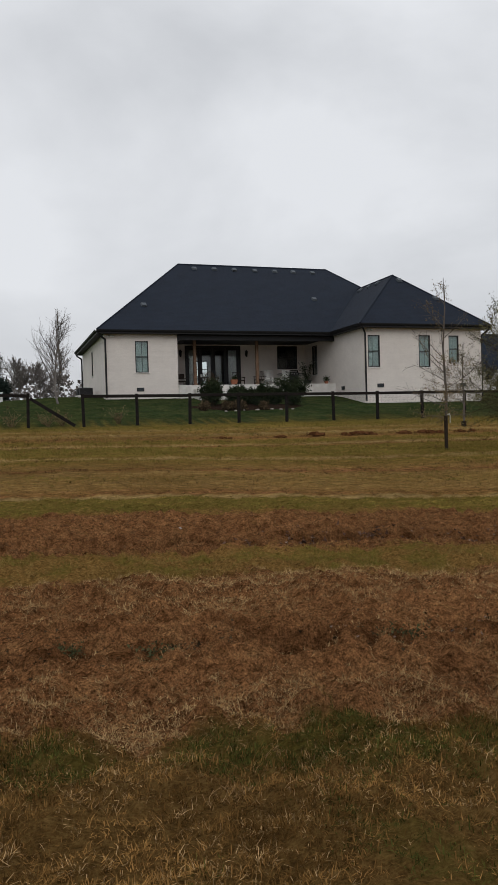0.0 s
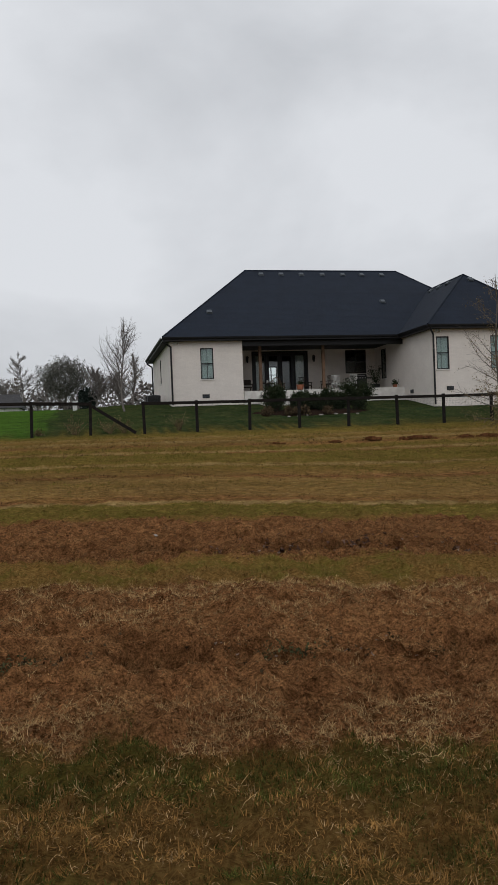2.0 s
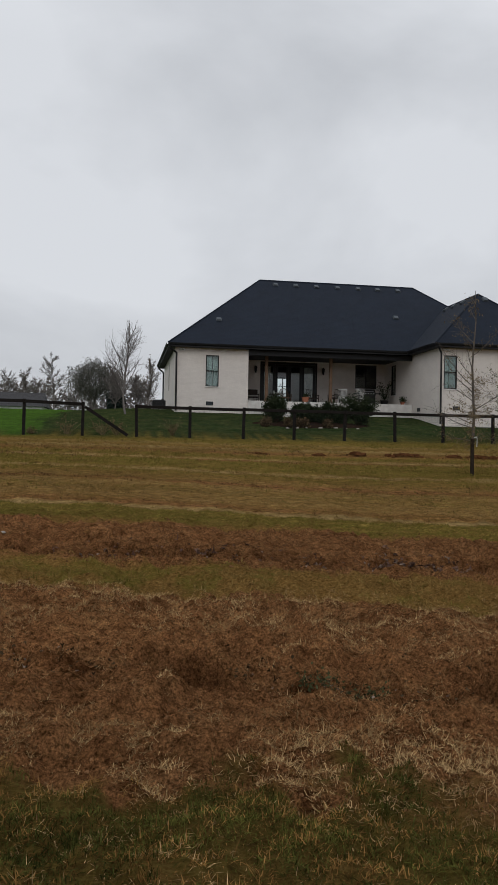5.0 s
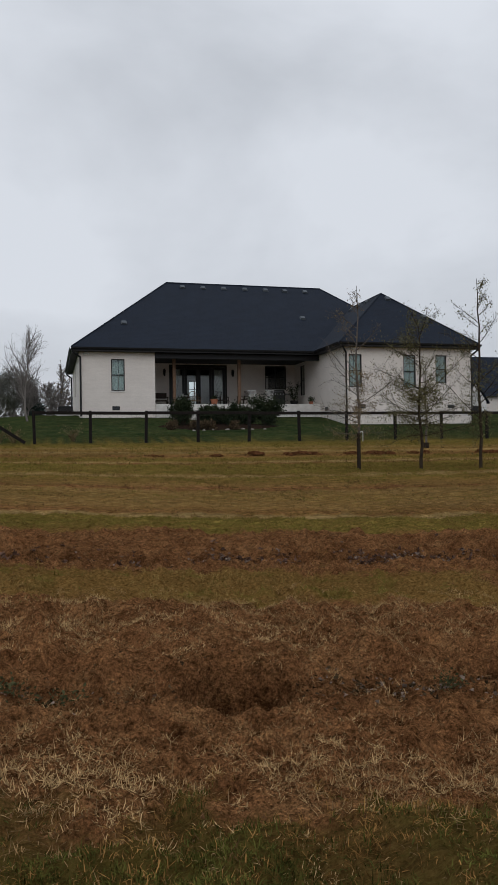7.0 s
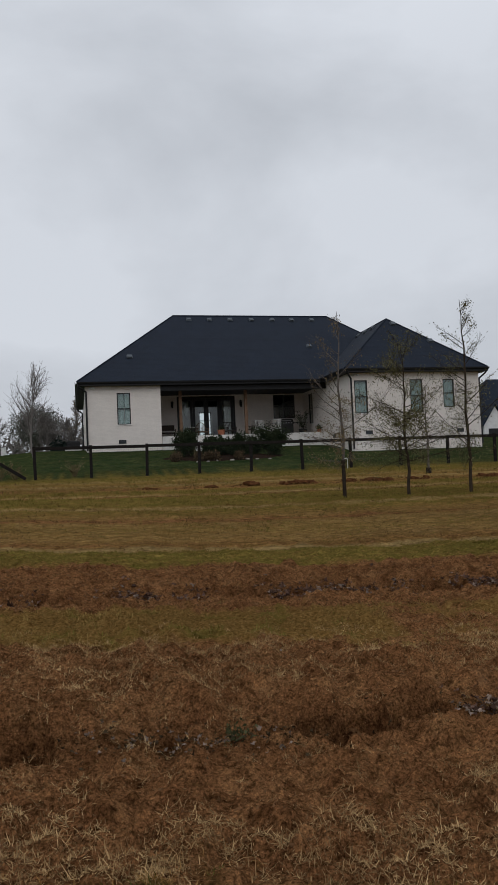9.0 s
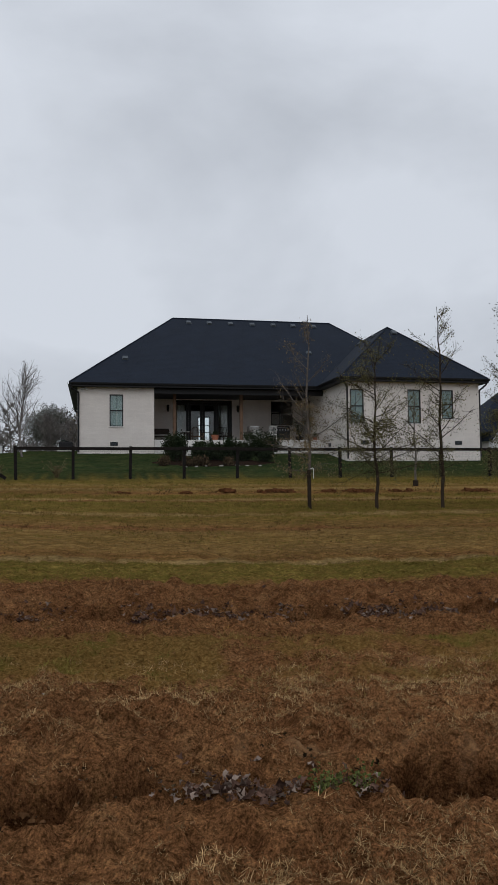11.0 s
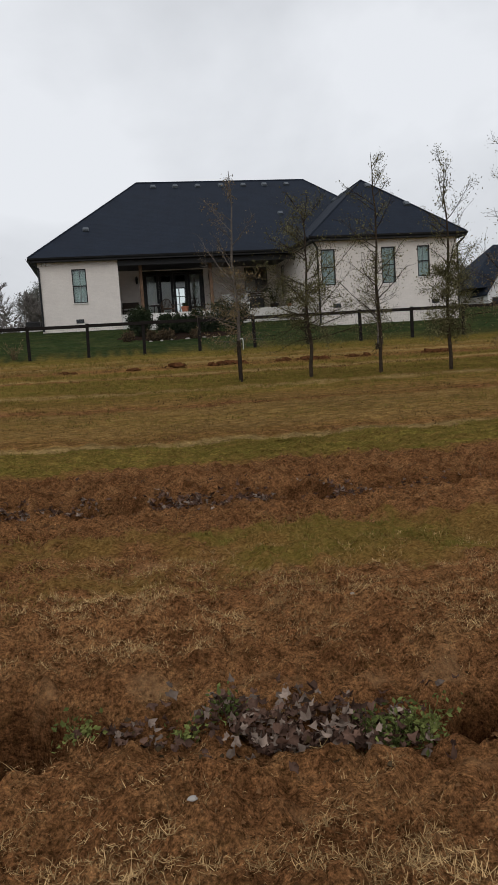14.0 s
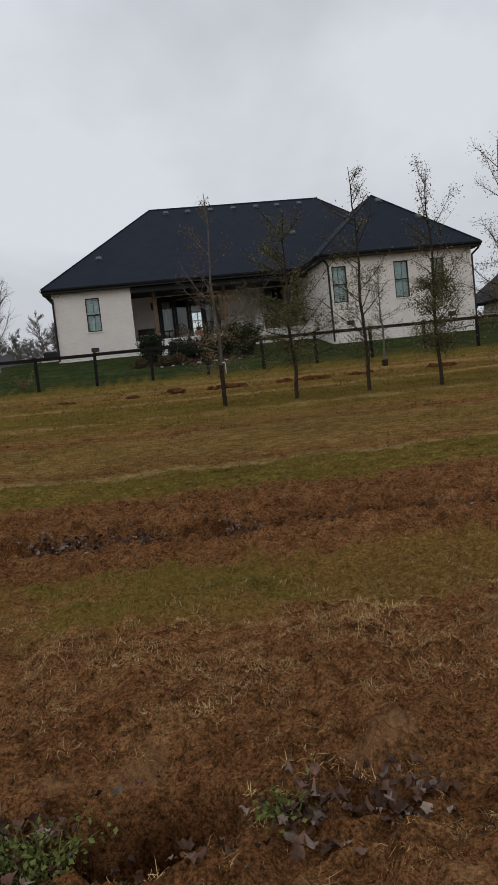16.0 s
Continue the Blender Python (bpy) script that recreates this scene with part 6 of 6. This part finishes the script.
def tufts(name, count, area, chance, blades, length, width, pitch, bend, mat, seed, label, spread=0.012, lift=-0.004, category="ground litter"):
    """Clumps of bent blades tangled round one crown each."""
    r = np.random.RandomState(seed)
    x, y = r.uniform(area[0], area[1], count), r.uniform(area[2], area[3], count)
    keep = r.rand(count) < chance(x, y)
    x, y = x[keep], y[keep]
    size = r.uniform(0.55, 1.25, len(x))
    many = np.maximum(2, r.poisson(blades * size))
    own = np.repeat(np.arange(len(x)), many)
    n = len(own)
    heading = r.uniform(0, 2 * np.pi, n)
    out = spread * size[own] * r.rand(n) ** 0.5
    bx, by = x[own] + out * np.cos(heading), y[own] + out * np.sin(heading)
    heading = r.uniform(0, 2 * np.pi, n)
    V, F = strips(bx, by, r.uniform(*length, n) * size[own], r.uniform(*width, n), heading, r.normal(*pitch, n), r.normal(*bend, n), lift)
    return tagged(raw(name, V, F, mat), label, category, kind="stuff")


def stubble_chance(x, y):
    """Tufts of dead grass: thick before the near trench and along the grass, thin beside the trench."""
    b, g, _, _ = cover(x, y)
    v = y + SLANT * x
    off = v - row_at(1, x)
    before = smooth(-0.45, -0.95, off) * (0.35 + 0.65 * smooth(6.0, 8.0, x)) + 0.55 * np.exp(-(((v - grass_edge(x) - 0.15) / 0.3) ** 2))
    behind = 0.34 * smooth(0.35, 0.7, off) + 0.28 * np.exp(-(((v - 6.95) / 0.25) ** 2))
    much = np.where(off < 0, 0.10 + before, 0.06 + behind)
    much = np.where(v > 8.3, 0.16 + 0.4 * np.exp(-(((v - 10.9) / 0.3) ** 2)) + 0.3 * np.exp(-(((v - 8.4) / 0.2) ** 2)), much)
    walked = smooth(-0.05, 0.1, y - np.interp(x, [0, 5, 7.5, 10], [3.4, 3.45, 3.6, 4.0])) * smooth(-0.7, -0.4, x)
    blot = walked * np.clip(0.50 + 1.0 * fbm(x, y, 0.24, 91, 3), 0, 1)
    return np.clip(much * blot * 1.5, 0, 1) * (0.15 + 0.85 * b) * (1 - in_pit(x, y)) * (1 - 0.8 * dusty(x, y))


def strip_chance(x, y):
    """Golden grass in and along the strip between the rows, also where it is worn."""
    v = y + SLANT * x
    return np.clip(smooth(6.75, 7.1, v) * smooth(8.6, 8.3, v) * (0.5 + 0.8 * fbm(x, y, 0.5, 96, 3)), 0, 1) * (1 - 0.7 * dusty(x, y))


def loose_chance(x, y):
    b, g, _, _ = cover(x, y)
    v = y + SLANT * x
    trench = np.exp(-(((v - row_at(1, x)) / 0.18) ** 2)) + np.exp(-(((v - row_at(2, x)) / 0.35) ** 2))
    return np.clip(0.12 + 0.6 * fbm(x, y, 0.4, 92, 3) + 0.6 * stubble_chance(x, y), 0.04, 1) * (0.3 + 0.7 * b) * (1 - 0.85 * np.clip(trench, 0, 1)) * (1 - 0.9 * in_pit(x, y))


# dead grass tufts and loose straw on the tilled soil
tufts("straw", 52000, (-0.7, 12.0, 3.4, 7.1), stubble_chance, 9, (0.016, 0.052), (0.0013, 0.0028), (0.35, 0.4), (-0.3, 0.9), M_STRAWPIECE, 101, "pale matted tufts of dead grass on the soil", spread=0.026, lift=0.004)
tufts("straw", 16000, (-0.7, 12.0, 3.4, 7.1), stubble_chance, 8, (0.010, 0.034), (0.0013, 0.0026), (0.3, 0.35), (-0.3, 0.9), M_CHAFF, 111, "dull matted tufts of dead grass on the soil", spread=0.026, lift=0.004)
tufts("straw", 12000, (-1.5, 15.0, 7.0, 11.2), stubble_chance, 6, (0.02, 0.055), (0.0022, 0.0045), (0.35, 0.35), (-0.4, 0.6), M_BLADETAN, 112, "dull tufts of dead grass on the soil", spread=0.03, lift=0.003)
scatter("straw", 90000, (-0.9, 12.2, 3.4, 7.1), loose_chance, (0.006, 0.028), (0.0010, 0.0020), (0.2, 0.35), (-0.1, 0.8), M_STRAWPIECE, 113, "loose dry straw lying on the soil", lift=0.006)
scatter("straw", 40000, (-0.9, 12.2, 3.4, 7.1), loose_chance, (0.006, 0.026), (0.0013, 0.0026), (0.2, 0.35), (-0.1, 0.8), M_CHAFF, 114, "brown broken straw lying on the soil", lift=0.006)
scatter("straw", 40000, (-1.5, 15.0, 7.0, 11.2), loose_chance, (0.012, 0.05), (0.002, 0.004), (0.2, 0.35), (-0.1, 0.5), M_CHAFF, 102, "loose broken straw lying on the soil", lift=0.006)
# mown grass in front
tufts("tan_grass", 29000, (-0.6, 6.4, 3.2, 4.5), tan_chance, 11, (0.016, 0.045), (0.0016, 0.0034), (0.45, 0.4), (-0.4, 0.7), M_BLADETAN, 105, "golden matted tufts of mown grass", spread=0.024, category="grass")
tufts("tan_grass", 5000, (-0.6, 6.4, 3.2, 4.5), tan_chance, 8, (0.016, 0.045), (0.0013, 0.0026), (0.35, 0.4), (-0.4, 0.7), M_STRAWPIECE, 108, "bleached blades among the golden grass", spread=0.03, category="grass")
tufts("grass_blades", 34000, (-0.6, 6.4, 3.2, 4.5), green_chance, 11, (0.014, 0.038), (0.0018, 0.0040), (0.5, 0.45), (-0.4, 0.7), M_BLADE, 103, "short tired green grass blades", spread=0.024, category="grass")
# the strip between the rows
tufts("grass_blades", 15000, (-1.0, 13.5, 6.0, 8.7), green_chance, 9, (0.025, 0.055), (0.003, 0.006), (0.5, 0.4), (-0.5, 0.6), M_FIELDGREEN, 109, "tufts of tired green grass in the strip between the rows", spread=0.035, category="grass")
tufts("tan_grass", 17000, (-1.0, 13.5, 6.0, 8.7), strip_chance, 8, (0.025, 0.055), (0.003, 0.006), (0.45, 0.4), (-0.5, 0.6), M_FIELDTAN, 110, "golden tufts of mown grass in the strip between the rows", spread=0.035, category="grass")


def field_tufts(name, count, y0, y1, chance, height, mat, seed, label):
    """Far tufts of the mown field, three pointed blades each, sparser with the distance."""
    r = np.random.RandomState(seed)
    y = (y0 ** -0.8 + r.rand(count) * (y1 ** -0.8 - y0 ** -0.8)) ** (-1 / 0.8)
    x = -1 - 0.12 * y + r.rand(count) * (11 + 0.7 * y)
    keep = r.rand(count) < chance(x, y)
    x, y = x[keep], y[keep]
    n = len(x)
    z = ground_z(x, y) - 0.01
    grow = np.clip(y / 16.0, 0.7, 1.7)
    tri = []
    for _ in range(3):
        a, h = r.uniform(0, np.pi, n), r.uniform(*height, n) * grow
        w = h * r.uniform(0.10, 0.24, n)
        cx, cy = x + r.normal(0, 0.03, n) * grow, y + r.normal(0, 0.03, n)
        lean = r.normal(0, 0.5, n) * h
        tri.append(np.stack([np.stack([cx - w * np.cos(a), cy - w * np.sin(a), z], -1), np.stack([cx + w * np.cos(a), cy + w * np.sin(a), z], -1), np.stack([cx + lean, cy - 0.3 * lean, z + h], -1)], 1))
    V = np.concatenate(tri).reshape(-1, 3)
    return tagged(raw(name, V, np.arange(len(V)).reshape(-1, 3), mat), label, "grass", kind="stuff")


def band_at(x, y):
    vs, pale_, brown_, lush_ = zip(*BANDS)
    v = y + SLANT * x + 0.25 * fbm(x, y * 0.5, 1.5, 71, 3)
    return np.interp(v, vs, pale_), np.interp(v, vs, brown_), np.interp(v, vs, lush_)


def field_green(x, y):
    p, b_, l_ = band_at(x, y)
    return np.clip(0.0 + l_ - 0.8 * b_ + 0.5 * fbm(x, y * 0.6, 1.1, 72, 3), 0.02, 1) * smooth(36.6, 36.0, y)


def field_tan(x, y):
    p, b_, l_ = band_at(x, y)
    return np.clip(0.35 + 0.6 * p - 0.5 * l_ - 0.3 * b_ + 0.5 * fbm(x, y * 0.6, 0.9, 73, 3), 0.02, 1) * smooth(36.6, 36.0, y)


def field_dark(x, y):
    p, b_, l_ = band_at(x, y)
    return np.clip(-0.05 + 0.8 * b_ + 0.45 * fbm(x, y * 0.6, 0.7, 74, 3), 0, 1) * smooth(36.6, 36.0, y)


field_tufts("grass_blades", 65000, 10.6, 36.0, field_green, (0.025, 0.055), M_FIELDGREEN, 104, "short tired green tufts of the mown field")
field_tufts("tan_grass", 80000, 10.6, 36.0, field_tan, (0.025, 0.05), M_FIELDTAN, 106, "short tan tufts of the mown field")
field_tufts("tan_grass", 30000, 10.8, 36.0, field_dark, (0.025, 0.05), M_FIELDBROWN, 107, "dark withered tufts of the mown field")


def crumbs(name, count, area, chance, size, seed, mat, label):
    """Small uneven clods, eight-sided."""
    r = np.random.RandomState(seed)
    x, y = r.uniform(area[0], area[1], count), r.uniform(area[2], area[3], count)
    keep = r.rand(count) < chance(x, y)
    x, y = x[keep], y[keep]
    n = len(x)
    s = size[0] + (size[1] - size[0]) * r.rand(n) ** 3
    base = np.array([[1, 0, 0], [0, 1, 0], [-1, 0, 0], [0, -1, 0], [0.6, 0.6, 0.6], [-0.6, 0.5, 0.65], [-0.5, -0.6, 0.6], [0.6, -0.5, 0.55], [0.7, 0.7, -0.3], [-0.7, 0.7, -0.3], [-0.7, -0.7, -0.3], [0.7, -0.7, -0.3]])
    tri = np.array([[0, 8, 4], [8, 1, 4], [1, 9, 5], [9, 2, 5], [2, 10, 6], [10, 3, 6], [3, 11, 7], [11, 0, 7], [4, 1, 5], [5, 2, 6], [6, 3, 7], [7, 0, 4], [4, 5, 6], [4, 6, 7]])
    V = base[None] * r.uniform(0.6, 1.3, (n, 12, 1)) * s[:, None, None] * [1.0, 1.0, 0.75]
    ang = r.uniform(0, 2 * np.pi, n)
    c, sn = np.cos(ang)[:, None], np.sin(ang)[:, None]
    X = V[..., 0] * c - V[..., 1] * sn + x[:, None]
    Y = V[..., 0] * sn + V[..., 1] * c + y[:, None]
    Z = V[..., 2] + (ground_z(x, y) + s * 0.2)[:, None]
    F = (np.arange(n)[:, None, None] * 12 + tri[None]).reshape(-1, 3)
    return tagged(raw(name, np.stack([X, Y, Z], -1).reshape(-1, 3), F, mat), label, "soil", kind="stuff")


def bare_chance(x, y):
    b, g, _, _ = cover(x, y)
    return np.clip(b * (0.55 + 0.5 * waves(x, y, 0.7, 111)) + 0.9 * in_pit(x, y), 0, 1)


def grains(name, count, area, chance, size, seed, mat, label):
    """Small pointed crumbs of earth, four faces each."""
    r = np.random.RandomState(seed)
    x, y = r.uniform(area[0], area[1], count), r.uniform(area[2], area[3], count)
    keep = r.rand(count) < chance(x, y)
    x, y = x[keep], y[keep]
    n = len(x)
    s = size[0] + (size[1] - size[0]) * r.rand(n) ** 2
    ang = r.uniform(0, 2 * np.pi, (n, 1)) + np.array([[0, 0.25, 0.5, 0.75]]) * 2 * np.pi + r.normal(0, 0.3, (n, 4))
    rad = s[:, None] * r.uniform(0.7, 1.4, (n, 4))
    z = ground_z(x, y)
    X = np.concatenate([x[:, None] + rad * np.cos(ang), x[:, None] + r.normal(0, 0.4, (n, 1)) * s[:, None]], 1)
    Y = np.concatenate([y[:, None] + rad * np.sin(ang), y[:, None] + r.normal(0, 0.4, (n, 1)) * s[:, None]], 1)
    Z = np.concatenate([np.repeat((z - 0.004)[:, None], 4, 1), (z + s * r.uniform(0.6, 1.4, n))[:, None]], 1)
    k = np.arange(n)[:, None, None] * 5
    F = (k + np.array([[0, 1, 4], [1, 2, 4], [2, 3, 4], [3, 0, 4]])[None]).reshape(-1, 3)
    return tagged(raw(name, np.stack([X, Y, Z], -1).reshape(-1, 3), F, mat), label, "soil", kind="stuff")


crumbs("soil_clods", 9000, (-1.0, 12.3, 3.4, 7.6), bare_chance, (0.003, 0.011), 121, M_SOILBIT, "crumbled red-brown soil clods")
crumbs("soil_clods", 7000, (-2.0, 15.5, 7.6, 11.4), bare_chance, (0.006, 0.020), 122, M_SOILBIT, "crumbled red-brown soil clods")
crumbs("soil_clods", 45000, (-1.9, 12.4, 3.8, 6.2), lambda x, y: smooth(0.85, 1.0, in_pit(x, y)), (0.006, 0.022), 127, M_SOILBIT, "rough clods in the planting pits")
grains("soil_crumbs", 34000, (-0.9, 12.2, 3.3, 7.3), bare_chance, (0.003, 0.009), 125, M_SOILBIT, "fine red-brown soil crumbs")
grains("soil_crumbs", 22000, (-3.0, 15.0, 7.6, 10.8), bare_chance, (0.006, 0.020), 126, M_SOILBIT, "fine red-brown soil crumbs")


def heap_chance(x, y):
    """Ragged clumps of turned clay along the far row."""
    v = y + SLANT * x
    out = np.zeros_like(x)
    for hx, wide, much in ((7.8, 0.22, 0.6), (9.9, 0.3, 0.4), (11.35, 0.32, 1.0), (12.6, 0.5, 0.35), (13.3, 0.4, 1.0), (15.0, 0.5, 0.5), (15.8, 0.45, 1.0), (17.4, 0.5, 0.6), (20.2, 0.5, 0.6)):
        out = out + much * np.exp(-(((x - hx) / (0.6 * wide)) ** 2))
    return np.clip(out * np.exp(-(((v - 28.75 - 0.15 * np.sin(3 * x)) / 0.16) ** 2)), 0, 1)


crumbs("clay_clods", 16000, (7.0, 22.0, 26.3, 29.3), heap_chance, (0.03, 0.20), 123, M_CLOD, "ragged clods of turned orange clay")


def litter_chance(x, y):
    v = y + SLANT * x + 0.04 * waves(x, y, 0.6, 131)
    run = np.clip(0.4 + 0.7 * waves(x, y * 0, 1.1, 132), 0.1, 1)
    thick = np.zeros_like(x)
    for hx, wide, much in ((9.36, 0.20, 1.6), (8.82, 0.09, 0.7), (10.47, 0.10, 0.5), (10.75, 0.07, 0.5), (7.40, 0.28, 0.45), (7.9, 0.1, 0.25), (5.55, 0.2, 0.22), (5.95, 0.3, 0.30), (2.6, 0.4, 0.06), (4.3, 0.3, 0.05), (9.95, 0.25, 0.25)):
        thick = thick + much * np.exp(-(((x - hx) / wide) ** 2))
    one = np.exp(-(((v - row_at(1, x)) / 0.13) ** 2)) * np.clip(0.05 * run + 2.2 * thick, 0, 1)
    lip = 0.5 * np.exp(-(((x - 10.06) / 0.24) ** 2)) * np.exp(-(((v - row_at(1, x) + 0.17) / 0.06) ** 2))
    two = np.exp(-(((v - row_at(2, x)) / 0.2) ** 2)) * np.clip(run, 0, 1) * smooth(1.5, 6, x)
    return np.clip((one + two) * (1 - 0.85 * in_pit(x, y)) + lip, 0, 1)


def crumble_chance(x, y):
    """Rotted leaf crumbs that darken the near trench."""
    v = y + SLANT * x + 0.08 * waves(x, y, 0.6, 135)
    return np.clip(np.exp(-(((v - row_at(1, x) - 0.03) / 0.2) ** 2)) * np.clip(0.35 + 0.5 * waves(x, y, 0.7, 136), 0.03, 1) * (1 - 0.7 * in_pit(x, y)), 0, 1)


def fallen(name, count, area, size, mat, seed, label, chance=litter_chance, pile=0.02):
    """Curled dead leaves with five pointed lobes and a short stalk side, cupped and tilted as they fell."""
    r = np.random.RandomState(seed)
    x, y = r.uniform(area[0], area[1], count), r.uniform(area[2], area[3], count)
    keep = r.rand(count) < chance(x, y)
    x, y = x[keep], y[keep]
    n = len(x)
    rim = np.array([1.0, 0.68, 0.92, 0.64, 0.78, 0.42, 0.78, 0.64, 0.92, 0.68])
    k = len(rim)
    ang = (np.arange(k) / k * 2 * np.pi)[None] + r.normal(0, 0.10, (n, k))
    rad = rim[None] * r.uniform(0.75, 1.2, (n, k)) * r.uniform(*size, n)[:, None]
    U = np.concatenate([np.zeros((n, 1)), rad * np.cos(ang)], 1)
    W = np.concatenate([np.zeros((n, 1)), rad * np.sin(ang) * r.uniform(0.6, 1.0, (n, 1))], 1)
    s = r.uniform(*size, n)[:, None]
    Z = r.uniform(-0.9, 1.1, (n, 1)) * W ** 2 / s + r.uniform(-0.5, 0.8, (n, 1)) * U ** 2 / s + r.normal(0, 0.17, (n, k + 1)) * s
    turn, tilt = r.uniform(0, 2 * np.pi, (n, 1)), r.normal(0, 0.5, (n, 1))
    U2, Z2 = U * np.cos(tilt) - Z * np.sin(tilt), U * np.sin(tilt) + Z * np.cos(tilt)
    X = U2 * np.cos(turn) - W * np.sin(turn) + x[:, None]
    Y = U2 * np.sin(turn) + W * np.cos(turn) + y[:, None]
    Zg = Z2 + (ground_z(x, y) + 0.014 + pile * r.rand(n))[:, None]
    i = np.array([[0, a + 1, (a + 1) % k + 1] for a in range(k)])
    F = (np.arange(n)[:, None, None] * (k + 1) + i[None]).reshape(-1, 3)
    ob = raw(name, np.stack([X, Y, Zg], -1).reshape(-1, 3), F, mat)
    return tagged(ob, label, "fallen leaves", kind="stuff")


def heap_of_leaves(x, y):
    """The thick drift of leaves beside the green weed."""
    v = y + SLANT * x
    q = ((x - 9.37) / 0.30) ** 4 + ((v - row_at(1, x) + 0.01) / 0.17) ** 4
    return np.clip(np.exp(-q), 0, 1)


fallen("fallen_leaves", 9500, (7.2, 12.4, 4.0, 5.6), (0.013, 0.032), M_LITTER, 141, "wet purple-brown fallen leaves in the trench")
fallen("fallen_leaves", 3600, (7.2, 12.4, 4.0, 5.6), (0.013, 0.030), M_PALELITTER, 142, "pale upturned fallen leaves in the trench")
fallen("leaf_crumbs", 9000, (0.0, 7.2, 4.2, 6.2), (0.006, 0.016), M_ROTTED, 148, "small dark leaf bits in the trench")
fallen("leaf_crumbs", 7000, (0.0, 7.2, 4.2, 6.2), (0.006, 0.017), M_PALELITTER, 149, "small pale leaf bits in the trench")
fallen("fallen_leaves", 1000, (8.95, 9.8, 4.4, 5.2), (0.017, 0.034), M_LITTER, 146, "heap of wet purple-brown fallen leaves in the trench", heap_of_leaves, 0.05)
fallen("fallen_leaves", 380, (8.95, 9.8, 4.4, 5.2), (0.016, 0.032), M_PALELITTER, 147, "pale upturned fallen leaves on the heap", heap_of_leaves, 0.07)
fallen("leaf_crumbs", 9000, (0.0, 12.4, 4.2, 6.2), (0.007, 0.018), M_ROTTED, 145, "dark rotted leaf crumbs in the trench", crumble_chance)
fallen("fallen_leaves", 26000, (0.0, 16.0, 7.4, 10.0), (0.016, 0.04), M_LITTER, 143, "wet brown fallen leaves in the second trench")
fallen("fallen_leaves", 11000, (0.0, 16.0, 7.4, 10.0), (0.014, 0.032), M_PALELITTER, 144, "pale upturned fallen leaves in the second trench")


def weed(x, dy, radius, height, seed, count, label="fresh green weed in the planting trench"):
    r = np.random.RandomState(seed)
    y = float(row_at(1, x)) - SLANT * x + dy
    z = float(ground_z(x, y))
    t = thing("weed", (x, y, z), label, "weed", "green weeds in the trench")
    wood, P = Wood(), []
    for k in range(max(8, count // 18)):
        a = r.uniform(0, 2 * np.pi)
        f = r.uniform(0.3, 1.0)
        pts = limb(r, (x + r.normal(0, radius * 0.35), y + r.normal(0, radius * 0.2), z), np.array([np.cos(a) * f, np.sin(a) * f, r.uniform(0.5, 1.4)]), height * r.uniform(0.6, 1.15), -0.06, 5, 0.1)
        wood.tube(pts, np.linspace(0.0028, 0.0012, 6), 4)
        P.extend(pts[r.randint(1, 6, 16)] + r.normal(0, 0.018, (16, 3)))
    green = M_WEED if x > 7 else M_WEEDDULL
    tagged(wood.mesh("stems", green, t), kind="stuff")
    P = np.array(P)
    P[:, 2] = np.maximum(P[:, 2], ground_z(P[:, 0], P[:, 1]) + 0.01)
    V, F = leaves(P, 0.020, seed, 0.30, 0.022)
    raw("leaves", V, F, green, t)


for k, (wx, dy, rad, h, n) in enumerate(((7.78, 0.0, 0.11, 0.05, 260), (7.9, 0.0, 0.07, 0.055, 160), (9.64, -0.08, 0.10, 0.09, 420), (9.74, -0.04, 0.09, 0.13, 320), (9.56, -0.05, 0.07, 0.08, 160), (9.0, 0.0, 0.05, 0.03, 60), (9.12, 0.03, 0.04, 0.035, 60), (8.66, -0.02, 0.06, 0.04, 60),
                                          (0.95, -0.05, 0.16, 0.025, 90), (0.5, 0.02, 0.12, 0.02, 60), (2.35, 0.06, 0.2, 0.02, 80), (4.05, 0.02, 0.14, 0.02, 80), (4.3, 0.05, 0.10, 0.02, 60), (10.38, -0.02, 0.05, 0.05, 80), (6.05, 0.03, 0.08, 0.02, 40))):
    weed(wx, dy, rad, h, 500 + k, n)
for k, (sx, sy, ss) in enumerate(((5.75, 4.62, 0.012), (8.95, 4.4, 0.014), (1.95, 9.3, 0.03), (2.9, 5.0, 0.011), (6.6, 6.3, 0.012), (9.9, 5.9, 0.012), (10.6, 6.2, 0.014), (7.2, 6.1, 0.010))):
    loose("pebble", (sx, sy), (ss, ss * 0.8, ss * 0.7), M_STONE, "pale pebble lying on the bare soil", "stone", "pebbles on the soil", 600 + k)
